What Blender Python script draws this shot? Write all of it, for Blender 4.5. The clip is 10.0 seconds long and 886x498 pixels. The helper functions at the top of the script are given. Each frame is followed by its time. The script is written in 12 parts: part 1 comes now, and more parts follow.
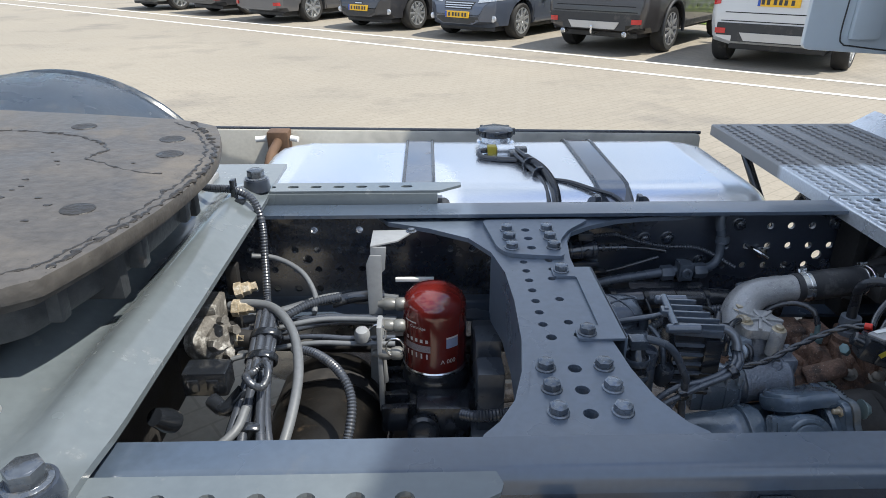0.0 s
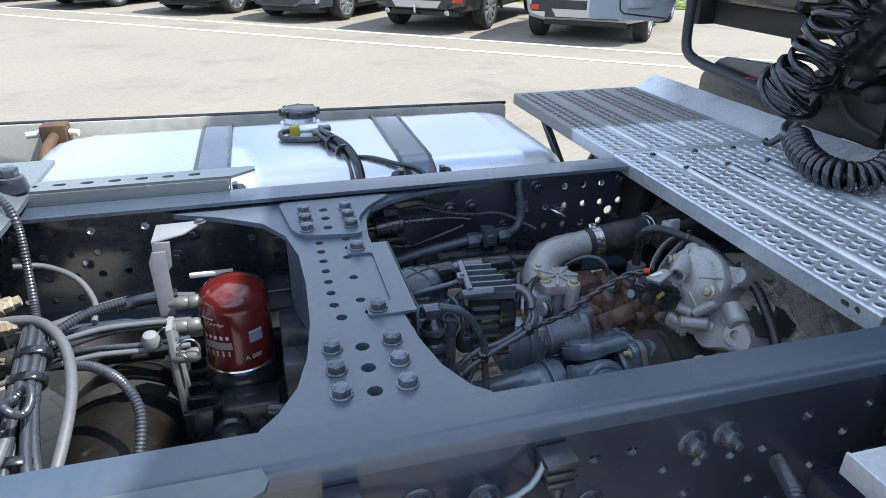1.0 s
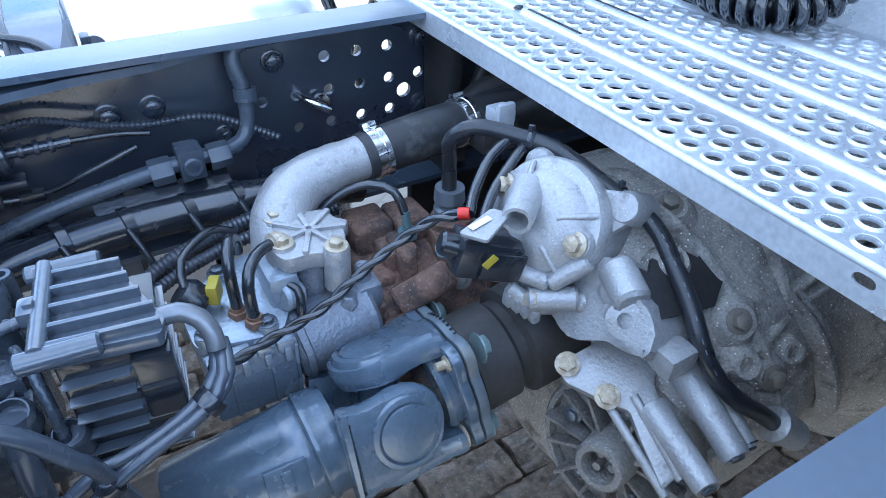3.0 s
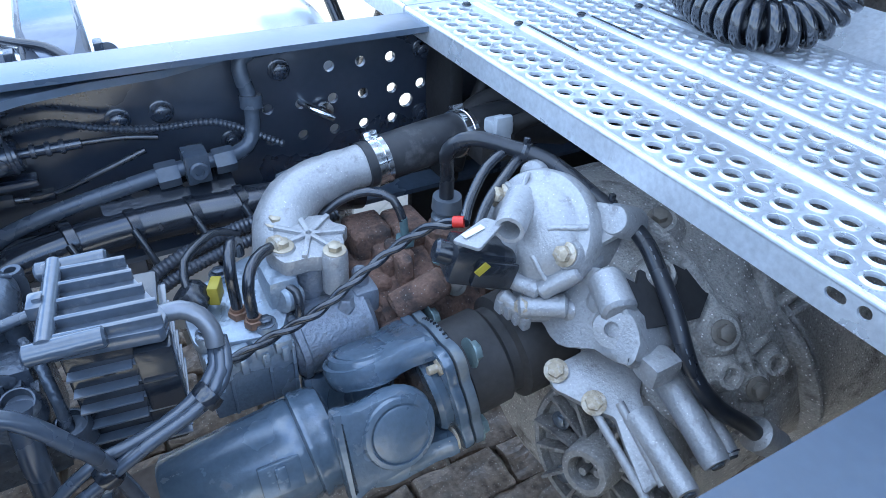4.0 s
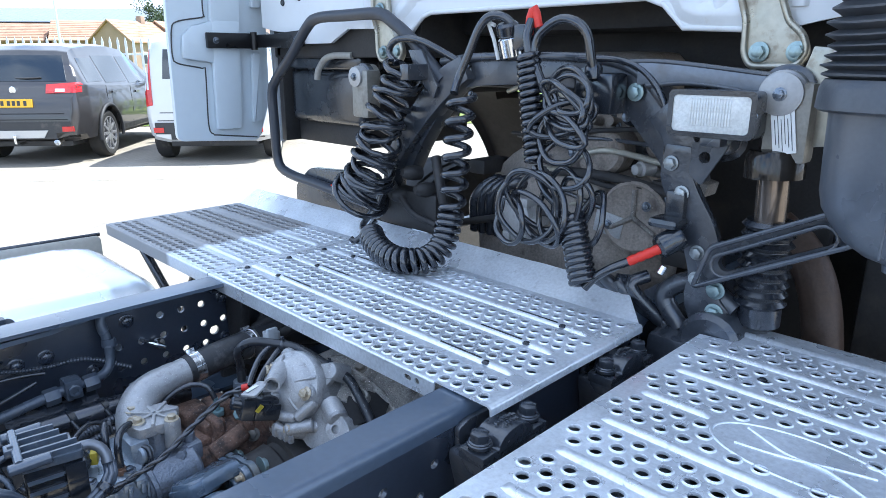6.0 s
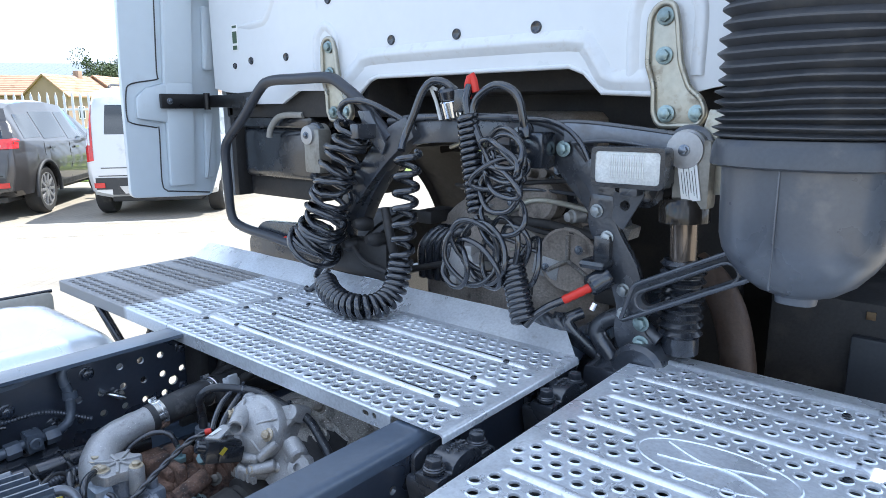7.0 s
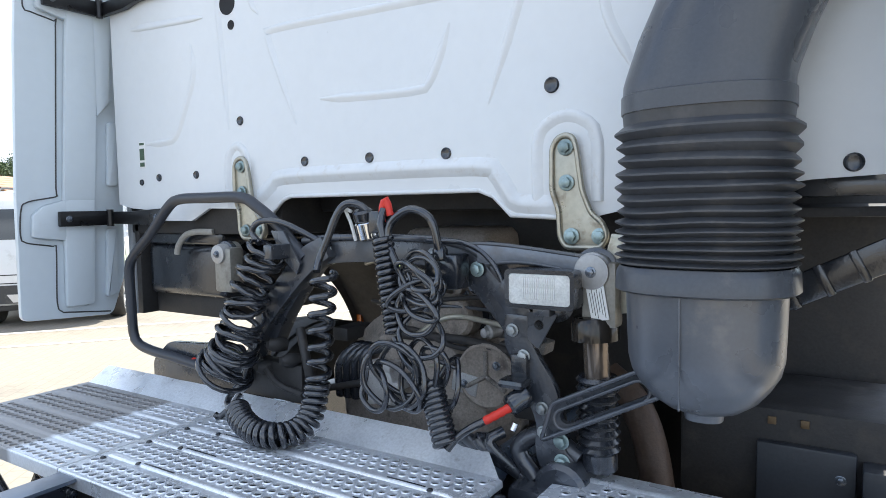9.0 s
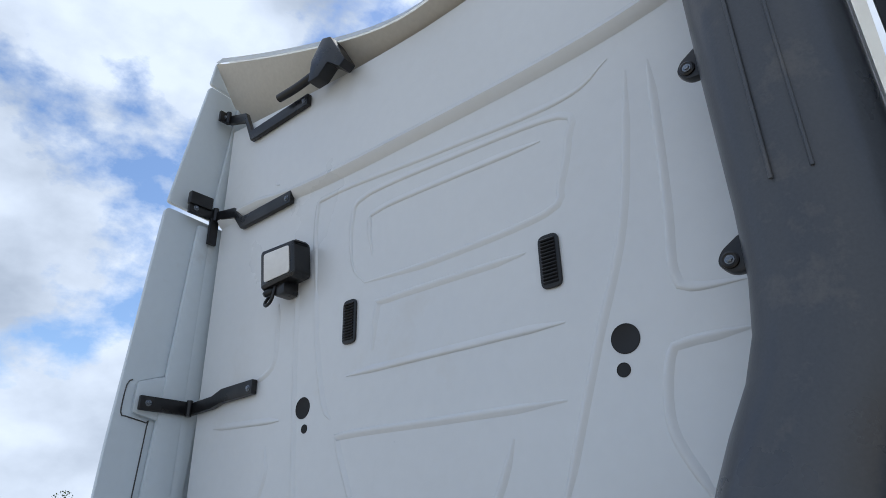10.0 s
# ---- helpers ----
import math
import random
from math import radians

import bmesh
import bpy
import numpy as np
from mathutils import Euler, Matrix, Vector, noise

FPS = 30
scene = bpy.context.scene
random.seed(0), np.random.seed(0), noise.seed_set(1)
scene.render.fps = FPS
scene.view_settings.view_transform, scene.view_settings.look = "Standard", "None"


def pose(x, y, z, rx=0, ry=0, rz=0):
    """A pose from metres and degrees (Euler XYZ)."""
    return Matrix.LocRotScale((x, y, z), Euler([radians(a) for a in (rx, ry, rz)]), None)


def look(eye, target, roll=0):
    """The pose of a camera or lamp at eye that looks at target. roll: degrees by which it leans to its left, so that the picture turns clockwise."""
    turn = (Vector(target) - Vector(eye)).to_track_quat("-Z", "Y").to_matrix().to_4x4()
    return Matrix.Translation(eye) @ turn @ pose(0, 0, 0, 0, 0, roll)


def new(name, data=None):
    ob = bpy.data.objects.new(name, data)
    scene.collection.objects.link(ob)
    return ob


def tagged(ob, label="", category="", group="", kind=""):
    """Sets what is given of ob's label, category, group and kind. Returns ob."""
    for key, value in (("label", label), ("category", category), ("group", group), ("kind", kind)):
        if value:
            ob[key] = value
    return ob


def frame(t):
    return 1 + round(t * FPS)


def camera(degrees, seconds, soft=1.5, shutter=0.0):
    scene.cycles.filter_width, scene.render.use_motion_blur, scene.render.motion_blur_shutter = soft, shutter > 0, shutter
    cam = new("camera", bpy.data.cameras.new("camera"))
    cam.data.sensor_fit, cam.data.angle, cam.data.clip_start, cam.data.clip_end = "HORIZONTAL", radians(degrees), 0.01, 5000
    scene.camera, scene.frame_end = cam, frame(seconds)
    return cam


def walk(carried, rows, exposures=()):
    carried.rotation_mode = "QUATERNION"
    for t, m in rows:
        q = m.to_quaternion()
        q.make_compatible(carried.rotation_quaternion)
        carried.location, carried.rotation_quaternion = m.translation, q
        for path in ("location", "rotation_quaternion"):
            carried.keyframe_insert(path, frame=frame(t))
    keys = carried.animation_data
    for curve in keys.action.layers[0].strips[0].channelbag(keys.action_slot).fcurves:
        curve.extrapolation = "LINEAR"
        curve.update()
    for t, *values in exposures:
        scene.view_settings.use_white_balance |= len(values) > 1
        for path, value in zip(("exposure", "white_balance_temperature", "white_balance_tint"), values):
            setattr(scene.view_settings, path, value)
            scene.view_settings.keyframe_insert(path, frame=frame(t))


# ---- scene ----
cam = camera(68.0, 10.0, soft=0.5)
PATH = [
    (0, (-0.03, 0.044, 1.469), (0.012, 1.865, 0.644), -0.0),
    (0.5, (-0.01, -0.005, 1.456), (0.402, 1.766, 0.621), 0.2),
    (1, (0.081, 0.062, 1.443), (0.557, 1.799, 0.575), 0.3),
    (1.5, (0.277, 0.264, 1.385), (0.823, 1.967, 0.49), 0.3),
    (1.8, (0.353, 0.427, 1.335), (1.176, 2.008, 0.429), 0.5),
    (2, (0.4, 0.494, 1.299), (1.282, 2.022, 0.357), -0.3),
    (2.5, (0.434, 0.576, 1.237), (1.354, 2.041, 0.233), 0.7),
    (3, (0.461, 0.577, 1.228), (1.275, 1.954, 0.027), 1.4),
    (3.2, (0.465, 0.575, 1.225), (1.272, 1.927, -0.008), 2.0),
    (4.3, (0.454, 0.526, 1.257), (1.262, 1.96, 0.122), 2.3),
    (4.5, (0.444, 0.479, 1.276), (1.247, 1.944, 0.176), 1.8),
    (5, (0.398, 0.237, 1.385), (1.23, 1.783, 0.428), 0.7),
    (5.5, (0.354, 0.081, 1.44), (1.432, 1.625, 0.767), 0.1),
    (5.7, (0.302, 0.035, 1.443), (1.524, 1.496, 0.833), 0.2),
    (6.8, (0.157, -0.083, 1.48), (1.612, 1.21, 1.019), -0.6),
    (7, (0.151, -0.091, 1.474), (1.641, 1.178, 1.061), -0.4),
    (7.5, (0.151, -0.082, 1.478), (1.802, 1.015, 1.219), -0.4),
    (8, (0.153, -0.084, 1.48), (1.815, 1.003, 1.245), -0.7),
    (8.5, (0.157, -0.088, 1.497), (1.819, 1.001, 1.265), -1.0),
    (9, (0.15, -0.084, 1.54), (1.827, 0.996, 1.403), -1.1),
    (9.2, (0.152, -0.082, 1.576), (1.841, 0.987, 1.636), -1.4),
    (9.5, (0.169, -0.081, 1.647), (1.836, 0.961, 2.014), -1.6),
    (9.7, (0.17, -0.096, 1.714), (1.77, 0.99, 2.224), -2.0),
    (9.8, (0.16, -0.093, 1.722), (1.711, 1.01, 2.336), -2.1),
    (10, (0.186, -0.124, 1.741), (1.592, 1.028, 2.575), -1.5),
]
# seconds, stops, white balance in kelvin, tint
EXPOSURES = [(0.0, 0.25, 5800, 9), (1.0, 0.52, 5500, 9), (1.5, 0.72, 5150, 8), (2.0, 1.2, 4950, 7), (3.0, 1.8, 4950, 7), (4.5, 1.8, 4950, 7),
             (5.0, 1.45, 5050, 7), (5.5, 1.26, 5150, 8), (7.0, 1.12, 5450, 9), (9.0, 0.95, 5850, 9), (9.5, 0.43, 5800, 9), (10.0, -0.08, 5700, 9)]
walk(cam, [(t, look(eye, target, roll)) for t, eye, target, roll in PATH], EXPOSURES)

# ---- world, sun ----
SUN_AZ, SUN_EL = radians(105.0), radians(60.0)
world = bpy.data.worlds.new("yard_sky")
scene.world = world
world.use_nodes = True


def sky_nodes():
    nt = world.node_tree
    nt.nodes.clear()
    out = nt.nodes.new("ShaderNodeOutputWorld")
    bg = nt.nodes.new("ShaderNodeBackground")
    sky = nt.nodes.new("ShaderNodeTexSky")
    sky.sky_type = "NISHITA"
    sky.sun_disc = False
    sky.sun_elevation, sky.sun_rotation = SUN_EL, SUN_AZ
    sky.air_density, sky.dust_density = 1.0, 1.0
    geo = nt.nodes.new("ShaderNodeTexCoord")
    mp = nt.nodes.new("ShaderNodeMapping")
    mp.inputs["Scale"].default_value = (1.0, 1.0, 1.5)
    mp.inputs["Location"].default_value = (0.35, 0.1, 0.0)
    n1 = nt.nodes.new("ShaderNodeTexNoise")
    n1.inputs["Scale"].default_value, n1.inputs["Detail"].default_value = 3.0, 9.0
    n1.inputs["Roughness"].default_value = 0.58
    ramp = nt.nodes.new("ShaderNodeValToRGB")
    ramp.color_ramp.elements[0].position, ramp.color_ramp.elements[1].position = 0.42, 0.50
    n2 = nt.nodes.new("ShaderNodeTexNoise")
    n2.inputs["Scale"].default_value, n2.inputs["Detail"].default_value = 4.5, 8.0
    shade = nt.nodes.new("ShaderNodeValToRGB")
    shade.color_ramp.elements[0].position, shade.color_ramp.elements[1].position = 0.32, 0.62
    shade.color_ramp.elements[0].color = (4.9, 5.3, 5.9, 1)
    shade.color_ramp.elements[1].color = (9.6, 9.9, 10.3, 1)
    mix = nt.nodes.new("ShaderNodeMixRGB")
    link = nt.links.new
    link(geo.outputs["Generated"], mp.inputs["Vector"])
    link(mp.outputs["Vector"], n1.inputs["Vector"])
    link(mp.outputs["Vector"], n2.inputs["Vector"])
    link(n1.outputs["Fac"], ramp.inputs["Fac"])
    link(n2.outputs["Fac"], shade.inputs["Fac"])
    link(ramp.outputs["Color"], mix.inputs["Fac"])
    lift = nt.nodes.new("ShaderNodeVectorMath")
    lift.operation = "SCALE"
    lift.inputs["Scale"].default_value = 1.8
    link(sky.outputs["Color"], lift.inputs[0])
    link(lift.outputs[0], mix.inputs["Color1"])
    link(shade.outputs["Color"], mix.inputs["Color2"])
    link(mix.outputs["Color"], bg.inputs["Color"])
    bg.inputs["Strength"].default_value = 0.10
    link(bg.outputs["Background"], out.inputs["Surface"])


sky_nodes()
sun = new("sun", bpy.data.lights.new("sun", "SUN"))
sun.data.energy, sun.data.angle, sun.data.color = 5.3, radians(0.55), (1.0, 0.89, 0.72)
sun_dir = Vector((math.sin(SUN_AZ) * math.cos(SUN_EL), math.cos(SUN_AZ) * math.cos(SUN_EL), math.sin(SUN_EL)))
sun.matrix_world = look(sun_dir * 30, (0, 0, 0))


# ---- materials ----
def paint(name, base, rough=0.5, metal=0.0, vary=0.12, grain=60.0, big=4.0, bump=0.1,
          dirt=None, dirt_amount=0.0, dirt_scale=9.0, coat=0.0, rough_vary=0.12, spec=0.5, speck=None, piece=0.0):
    """A surface with wide and fine variation, an optional dirt layer, specks and fine relief."""
    m = bpy.data.materials.new(name)
    m.use_nodes = True
    nt = m.node_tree
    b = nt.nodes["Principled BSDF"]
    link = nt.links.new
    tc = nt.nodes.new("ShaderNodeTexCoord")
    wide = nt.nodes.new("ShaderNodeTexNoise")
    wide.inputs["Scale"].default_value, wide.inputs["Detail"].default_value = big, 6.0
    fine = nt.nodes.new("ShaderNodeTexNoise")
    fine.inputs["Scale"].default_value, fine.inputs["Detail"].default_value = grain, 5.0
    link(tc.outputs["Object"], wide.inputs["Vector"])
    link(tc.outputs["Object"], fine.inputs["Vector"])
    add = nt.nodes.new("ShaderNodeMath")
    add.operation = "ADD"
    link(wide.outputs["Fac"], add.inputs[0])
    link(fine.outputs["Fac"], add.inputs[1])
    rng = nt.nodes.new("ShaderNodeMapRange")
    rng.inputs["From Min"].default_value, rng.inputs["From Max"].default_value = 0.6, 1.4
    rng.inputs["To Min"].default_value, rng.inputs["To Max"].default_value = 1 - vary, 1 + vary
    link(add.outputs[0], rng.inputs["Value"])
    val = rng.outputs["Result"]
    if piece:
        info = nt.nodes.new("ShaderNodeObjectInfo")
        pr = nt.nodes.new("ShaderNodeMapRange")
        pr.inputs["To Min"].default_value, pr.inputs["To Max"].default_value = 1 - piece, 1 + piece
        link(info.outputs["Random"], pr.inputs["Value"])
        mm = nt.nodes.new("ShaderNodeMath")
        mm.operation = "MULTIPLY"
        link(val, mm.inputs[0])
        link(pr.outputs["Result"], mm.inputs[1])
        val = mm.outputs[0]
    hsv = nt.nodes.new("ShaderNodeHueSaturation")
    hsv.inputs["Color"].default_value = (*base, 1)
    link(val, hsv.inputs["Value"])
    col = hsv.outputs["Color"]

    def layer(col, fac, colour):
        mix = nt.nodes.new("ShaderNodeMixRGB")
        mix.inputs["Color2"].default_value = (*colour, 1)
        link(fac, mix.inputs["Fac"])
        link(col, mix.inputs["Color1"])
        return mix.outputs["Color"]

    rough_out = None
    if dirt:
        dn = nt.nodes.new("ShaderNodeTexNoise")
        dn.inputs["Scale"].default_value, dn.inputs["Detail"].default_value = dirt_scale, 9.0
        dn.inputs["Roughness"].default_value = 0.65
        link(tc.outputs["Object"], dn.inputs["Vector"])
        dr = nt.nodes.new("ShaderNodeMapRange")
        dr.inputs["From Min"].default_value = 0.62 - 0.3 * dirt_amount
        dr.inputs["From Max"].default_value = 0.80 - 0.3 * dirt_amount
        dr.inputs["To Max"].default_value = min(1.0, 0.5 + dirt_amount)
        link(dn.outputs["Fac"], dr.inputs["Value"])
        col = layer(col, dr.outputs["Result"], dirt)
        rough_out = dr.outputs["Result"]
    if speck:
        vo = nt.nodes.new("ShaderNodeTexVoronoi")
        vo.inputs["Scale"].default_value = speck[1]
        link(tc.outputs["Object"], vo.inputs["Vector"])
        vr = nt.nodes.new("ShaderNodeMapRange")
        vr.inputs["From Min"].default_value, vr.inputs["From Max"].default_value = speck[2], speck[2] * 0.6
        link(vo.outputs["Distance"], vr.inputs["Value"])
        col = layer(col, vr.outputs["Result"], speck[0])
    link(col, b.inputs["Base Color"])
    rr = nt.nodes.new("ShaderNodeMapRange")
    rr.inputs["From Min"].default_value, rr.inputs["From Max"].default_value = 0.3, 0.7
    rr.inputs["To Min"].default_value = max(0.03, rough - rough_vary)
    rr.inputs["To Max"].default_value = min(1.0, rough + rough_vary)
    link(wide.outputs["Fac"], rr.inputs["Value"])
    if rough_out:
        ra = nt.nodes.new("ShaderNodeMath")
        ra.operation, ra.use_clamp = "MULTIPLY_ADD", True
        link(rough_out, ra.inputs[0])
        ra.inputs[1].default_value = 0.35
        link(rr.outputs["Result"], ra.inputs[2])
        link(ra.outputs[0], b.inputs["Roughness"])
        mt = nt.nodes.new("ShaderNodeMath")
        mt.operation, mt.use_clamp = "MULTIPLY_ADD", True
        link(rough_out, mt.inputs[0])
        mt.inputs[1].default_value, mt.inputs[2].default_value = -metal, metal
        link(mt.outputs[0], b.inputs["Metallic"])
    else:
        link(rr.outputs["Result"], b.inputs["Roughness"])
        b.inputs["Metallic"].default_value = metal
    b.inputs["Coat Weight"].default_value = coat
    b.inputs["Coat Roughness"].default_value = 0.12
    b.inputs["Specular IOR Level"].default_value = spec
    if bump:
        bp = nt.nodes.new("ShaderNodeBump")
        bp.inputs["Strength"].default_value, bp.inputs["Distance"].default_value = bump, 0.003
        link(fine.outputs["Fac"], bp.inputs["Height"])
        link(bp.outputs["Normal"], b.inputs["Normal"])
    return m


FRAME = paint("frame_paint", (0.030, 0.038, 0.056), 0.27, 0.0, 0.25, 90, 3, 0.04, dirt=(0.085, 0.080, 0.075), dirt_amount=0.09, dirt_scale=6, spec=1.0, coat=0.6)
BEAM = paint("beam_grey_paint", (0.130, 0.150, 0.162), 0.18, 0.0, 0.10, 70, 5, 0.04, dirt=(0.26, 0.26, 0.25), dirt_amount=0.10, dirt_scale=22, coat=0.3)
ZINC = paint("galvanised_plate", (0.76, 0.79, 0.83), 0.31, 0.58, 0.20, 150, 9, 0.12, dirt=(0.26, 0.25, 0.24), dirt_amount=0.09, dirt_scale=30, rough_vary=0.12)
STEEL = paint("zinc_bracket", (0.42, 0.40, 0.33), 0.38, 0.7, 0.16, 80, 9, 0.1, dirt=(0.20, 0.15, 0.09), dirt_amount=0.28, dirt_scale=25)
BOLTM = paint("bolt_steel", (0.170, 0.190, 0.220), 0.24, 0.65, 0.2, 200, 30, 0.12, dirt=(0.10, 0.09, 0.08), dirt_amount=0.3, dirt_scale=60, piece=0.25)
BOLTG = paint("bolt_green_zinc", (0.29, 0.37, 0.37), 0.40, 0.6, 0.2, 200, 30, 0.12, piece=0.25)
BRASS = paint("corroded_bolt", (0.45, 0.38, 0.27), 0.6, 0.4, 0.3, 260, 60, 0.4, dirt=(0.75, 0.72, 0.65), dirt_amount=0.4, dirt_scale=90)
ALU = paint("cast_aluminium", (0.40, 0.40, 0.40), 0.40, 0.35, 0.18, 300, 22, 0.35, dirt=(0.17, 0.16, 0.15), dirt_amount=0.20, dirt_scale=70, speck=((0.78, 0.77, 0.74), 190, 0.12))
ALUD = paint("dusty_cast_housing", (0.24, 0.225, 0.205), 0.68, 0.15, 0.35, 220, 10, 0.9, dirt=(0.08, 0.07, 0.065), dirt_amount=0.45, dirt_scale=13, speck=((0.55, 0.53, 0.50), 260, 0.20))
IRON = paint("rusty_iron", (0.22, 0.135, 0.096), 0.8, 0.1, 0.45, 220, 24, 1.0, dirt=(0.08, 0.062, 0.054), dirt_amount=0.5, dirt_scale=34, speck=((0.34, 0.29, 0.25), 150, 0.16))
SHAFT = paint("shaft_grey_paint", (0.110, 0.148, 0.196), 0.26, 0.1, 0.22, 150, 9, 0.15, dirt=(0.19, 0.16, 0.13), dirt_amount=0.12, dirt_scale=38, spec=1.0, coat=0.3)
BLACK = paint("black_plastic", (0.017, 0.020, 0.026), 0.22, 0.0, 0.25, 160, 10, 0.10, dirt=(0.075, 0.073, 0.072), dirt_amount=0.14, dirt_scale=12, spec=0.9)
TRIM = paint("matt_black_trim", (0.008, 0.008, 0.009), 0.34, 0.0, 0.2, 160, 10, 0.08, spec=0.45)
RUBBER = paint("black_rubber", (0.020, 0.023, 0.030), 0.22, 0.0, 0.25, 120, 12, 0.05, dirt=(0.09, 0.09, 0.09), dirt_amount=0.12, dirt_scale=20, spec=1.0)
COIL = paint("coil_hose_black", (0.014, 0.016, 0.021), 0.20, 0.0, 0.2, 100, 12, 0.03, spec=0.8, coat=0.5)
CONDUIT = paint("grey_conduit", (0.050, 0.057, 0.072), 0.25, 0.0, 0.2, 160, 12, 0.08, dirt=(0.12, 0.117, 0.115), dirt_amount=0.18, dirt_scale=20, spec=1.0)
GREYHOSE = paint("dusty_grey_hose", (0.145, 0.155, 0.168), 0.45, 0.0, 0.18, 120, 12, 0.1)
TANK = paint("bare_aluminium_tank", (0.78, 0.80, 0.83), 0.26, 0.85, 0.04, 240, 3, 0.02, rough_vary=0.05)
STRAP = paint("steel_strap", (0.19, 0.21, 0.25), 0.20, 0.6, 0.12, 120, 5, 0.03, dirt=(0.16, 0.14, 0.12), dirt_amount=0.12, dirt_scale=14)
CAB = paint("white_cab_paint", (0.68, 0.70, 0.71), 0.30, 0.0, 0.025, 30, 1.5, 0.0, dirt=(0.62, 0.61, 0.58), dirt_amount=0.05, dirt_scale=3.5, coat=0.25, rough_vary=0.04)
# the cab's white paint with the sky's blue light put into its colour
FAIR = paint("sky_tinted_paint", (0.60, 0.66, 0.70), 0.32, 0.0, 0.03, 30, 1.5, 0.0, dirt=(0.48, 0.48, 0.47), dirt_amount=0.10, dirt_scale=5, coat=0.2, rough_vary=0.04)
SNORK = paint("snorkel_plastic", (0.062, 0.067, 0.077), 0.33, 0.0, 0.14, 160, 4, 0.1, dirt=(0.16, 0.15, 0.14), dirt_amount=0.2, dirt_scale=5)
CUPM = paint("dust_cup_plastic", (0.080, 0.089, 0.105), 0.33, 0.0, 0.14, 140, 5, 0.05, dirt=(0.20, 0.18, 0.16), dirt_amount=0.22, dirt_scale=7, spec=0.8)
DARK = paint("grimy_dark_metal", (0.026, 0.025, 0.025), 0.60, 0.0, 0.35, 130, 7, 0.2, dirt=(0.070, 0.062, 0.055), dirt_amount=0.30, dirt_scale=10)
RED = paint("cartridge_red", (0.13, 0.014, 0.011), 0.16, 0.0, 0.10, 120, 8, 0.0, coat=1.0)
REDP = paint("red_grip", (0.62, 0.035, 0.02), 0.45, 0.0, 0.1, 120, 10, 0.05)
YELLOW = paint("yellow_plug", (0.42, 0.34, 0.03), 0.5, 0.0, 0.1, 90, 10, 0.05)
ORANGE = paint("orange_lens", (0.60, 0.16, 0.02), 0.3, 0.0, 0.1, 90, 10, 0.05)
GREASE = paint("greasy_plate", (0.078, 0.072, 0.066), 0.50, 0.0, 0.40, 60, 6, 0.6, dirt=(0.135, 0.122, 0.107), dirt_amount=0.40, dirt_scale=7, speck=((0.03, 0.026, 0.022), 90, 0.10))
GREASEB = paint("old_black_grease", (0.02, 0.017, 0.014), 0.45, 0.0, 0.3, 140, 30, 0.8)
WHITEP = paint("white_marking", (0.74, 0.72, 0.66), 0.7, 0.0, 0.08, 60, 6, 0.1, dirt=(0.34, 0.32, 0.29), dirt_amount=0.35, dirt_scale=3)
PAPER = paint("white_label", (0.78, 0.78, 0.76), 0.6, 0.0, 0.05, 60, 20, 0.0)
INK = paint("dark_print", (0.05, 0.05, 0.05), 0.6, 0.0, 0.05, 60, 20, 0.0)
LENS = paint("lamp_lens", (0.50, 0.51, 0.50), 0.12, 0.0, 0.06, 160, 20, 0.35, coat=0.5)
CHROME = paint("chrome", (0.75, 0.76, 0.77), 0.16, 1.0, 0.05, 60, 10, 0.0)


# ---- building helpers ----
ORIGIN = {}
POSED = {}


def finish(me, bm, material, smooth=38):
    bmesh.ops.recalc_face_normals(bm, faces=bm.faces[:])
    bm.to_mesh(me)
    bm.free()
    me.materials.append(material)
    if smooth:
        me.shade_smooth()
        me.set_sharp_from_angle(angle=radians(smooth))
    return me


def thing(name, base, label, category="", group="", kind=""):
    ob = new(name)
    ob.empty_display_size = 0.05
    ob.location = base
    ORIGIN[ob] = Vector(base)
    return tagged(ob, label, category, group, kind)


def part(name, bm, material, parent, label="", smooth=38):
    """One mesh under a thing or under a part; the bmesh is in world metres."""
    base = ORIGIN[parent]
    bmesh.ops.translate(bm, verts=bm.verts[:], vec=-base)
    ob = new(name, finish(bpy.data.meshes.new(name), bm, material, smooth))
    ob.parent = parent
    ORIGIN[ob] = base
    return tagged(ob, label)


def solid(name, bm, material, label, category="", group="", kind="", smooth=38):
    """A thing that is one mesh, with its origin at its base."""
    co = np.array([v.co[:] for v in bm.verts])
    lo, hi = co.min(0), co.max(0)
    base = Vector(((lo[0] + hi[0]) / 2, (lo[1] + hi[1]) / 2, lo[2]))
    bmesh.ops.translate(bm, verts=bm.verts[:], vec=-base)
    ob = new(name, finish(bpy.data.meshes.new(name), bm, material, smooth))
    ob.location = base
    ORIGIN[ob] = base
    return tagged(ob, label, category, group, kind)


def pieces_of(name, bm, material, parent, label="", smooth=38):
    """Each loose shape of the bmesh becomes a part of its own."""
    bm.verts.index_update()
    bm.verts.ensure_lookup_table()
    owner = [-1] * len(bm.verts)
    count = 0
    for v in bm.verts:
        if owner[v.index] >= 0:
            continue
        todo = [v]
        owner[v.index] = count
        while todo:
            a = todo.pop()
            for e in a.link_edges:
                b = e.other_vert(a)
                if owner[b.index] < 0:
                    owner[b.index] = count
                    todo.append(b)
        count += 1
    for c in range(count):
        t = bmesh.new()
        made = {v.index: t.verts.new(v.co) for v in bm.verts if owner[v.index] == c}
        for f in bm.faces:
            if owner[f.verts[0].index] == c:
                t.faces.new([made[v.index] for v in f.verts])
        part(name, t, material, parent, label, smooth)
    bm.free()


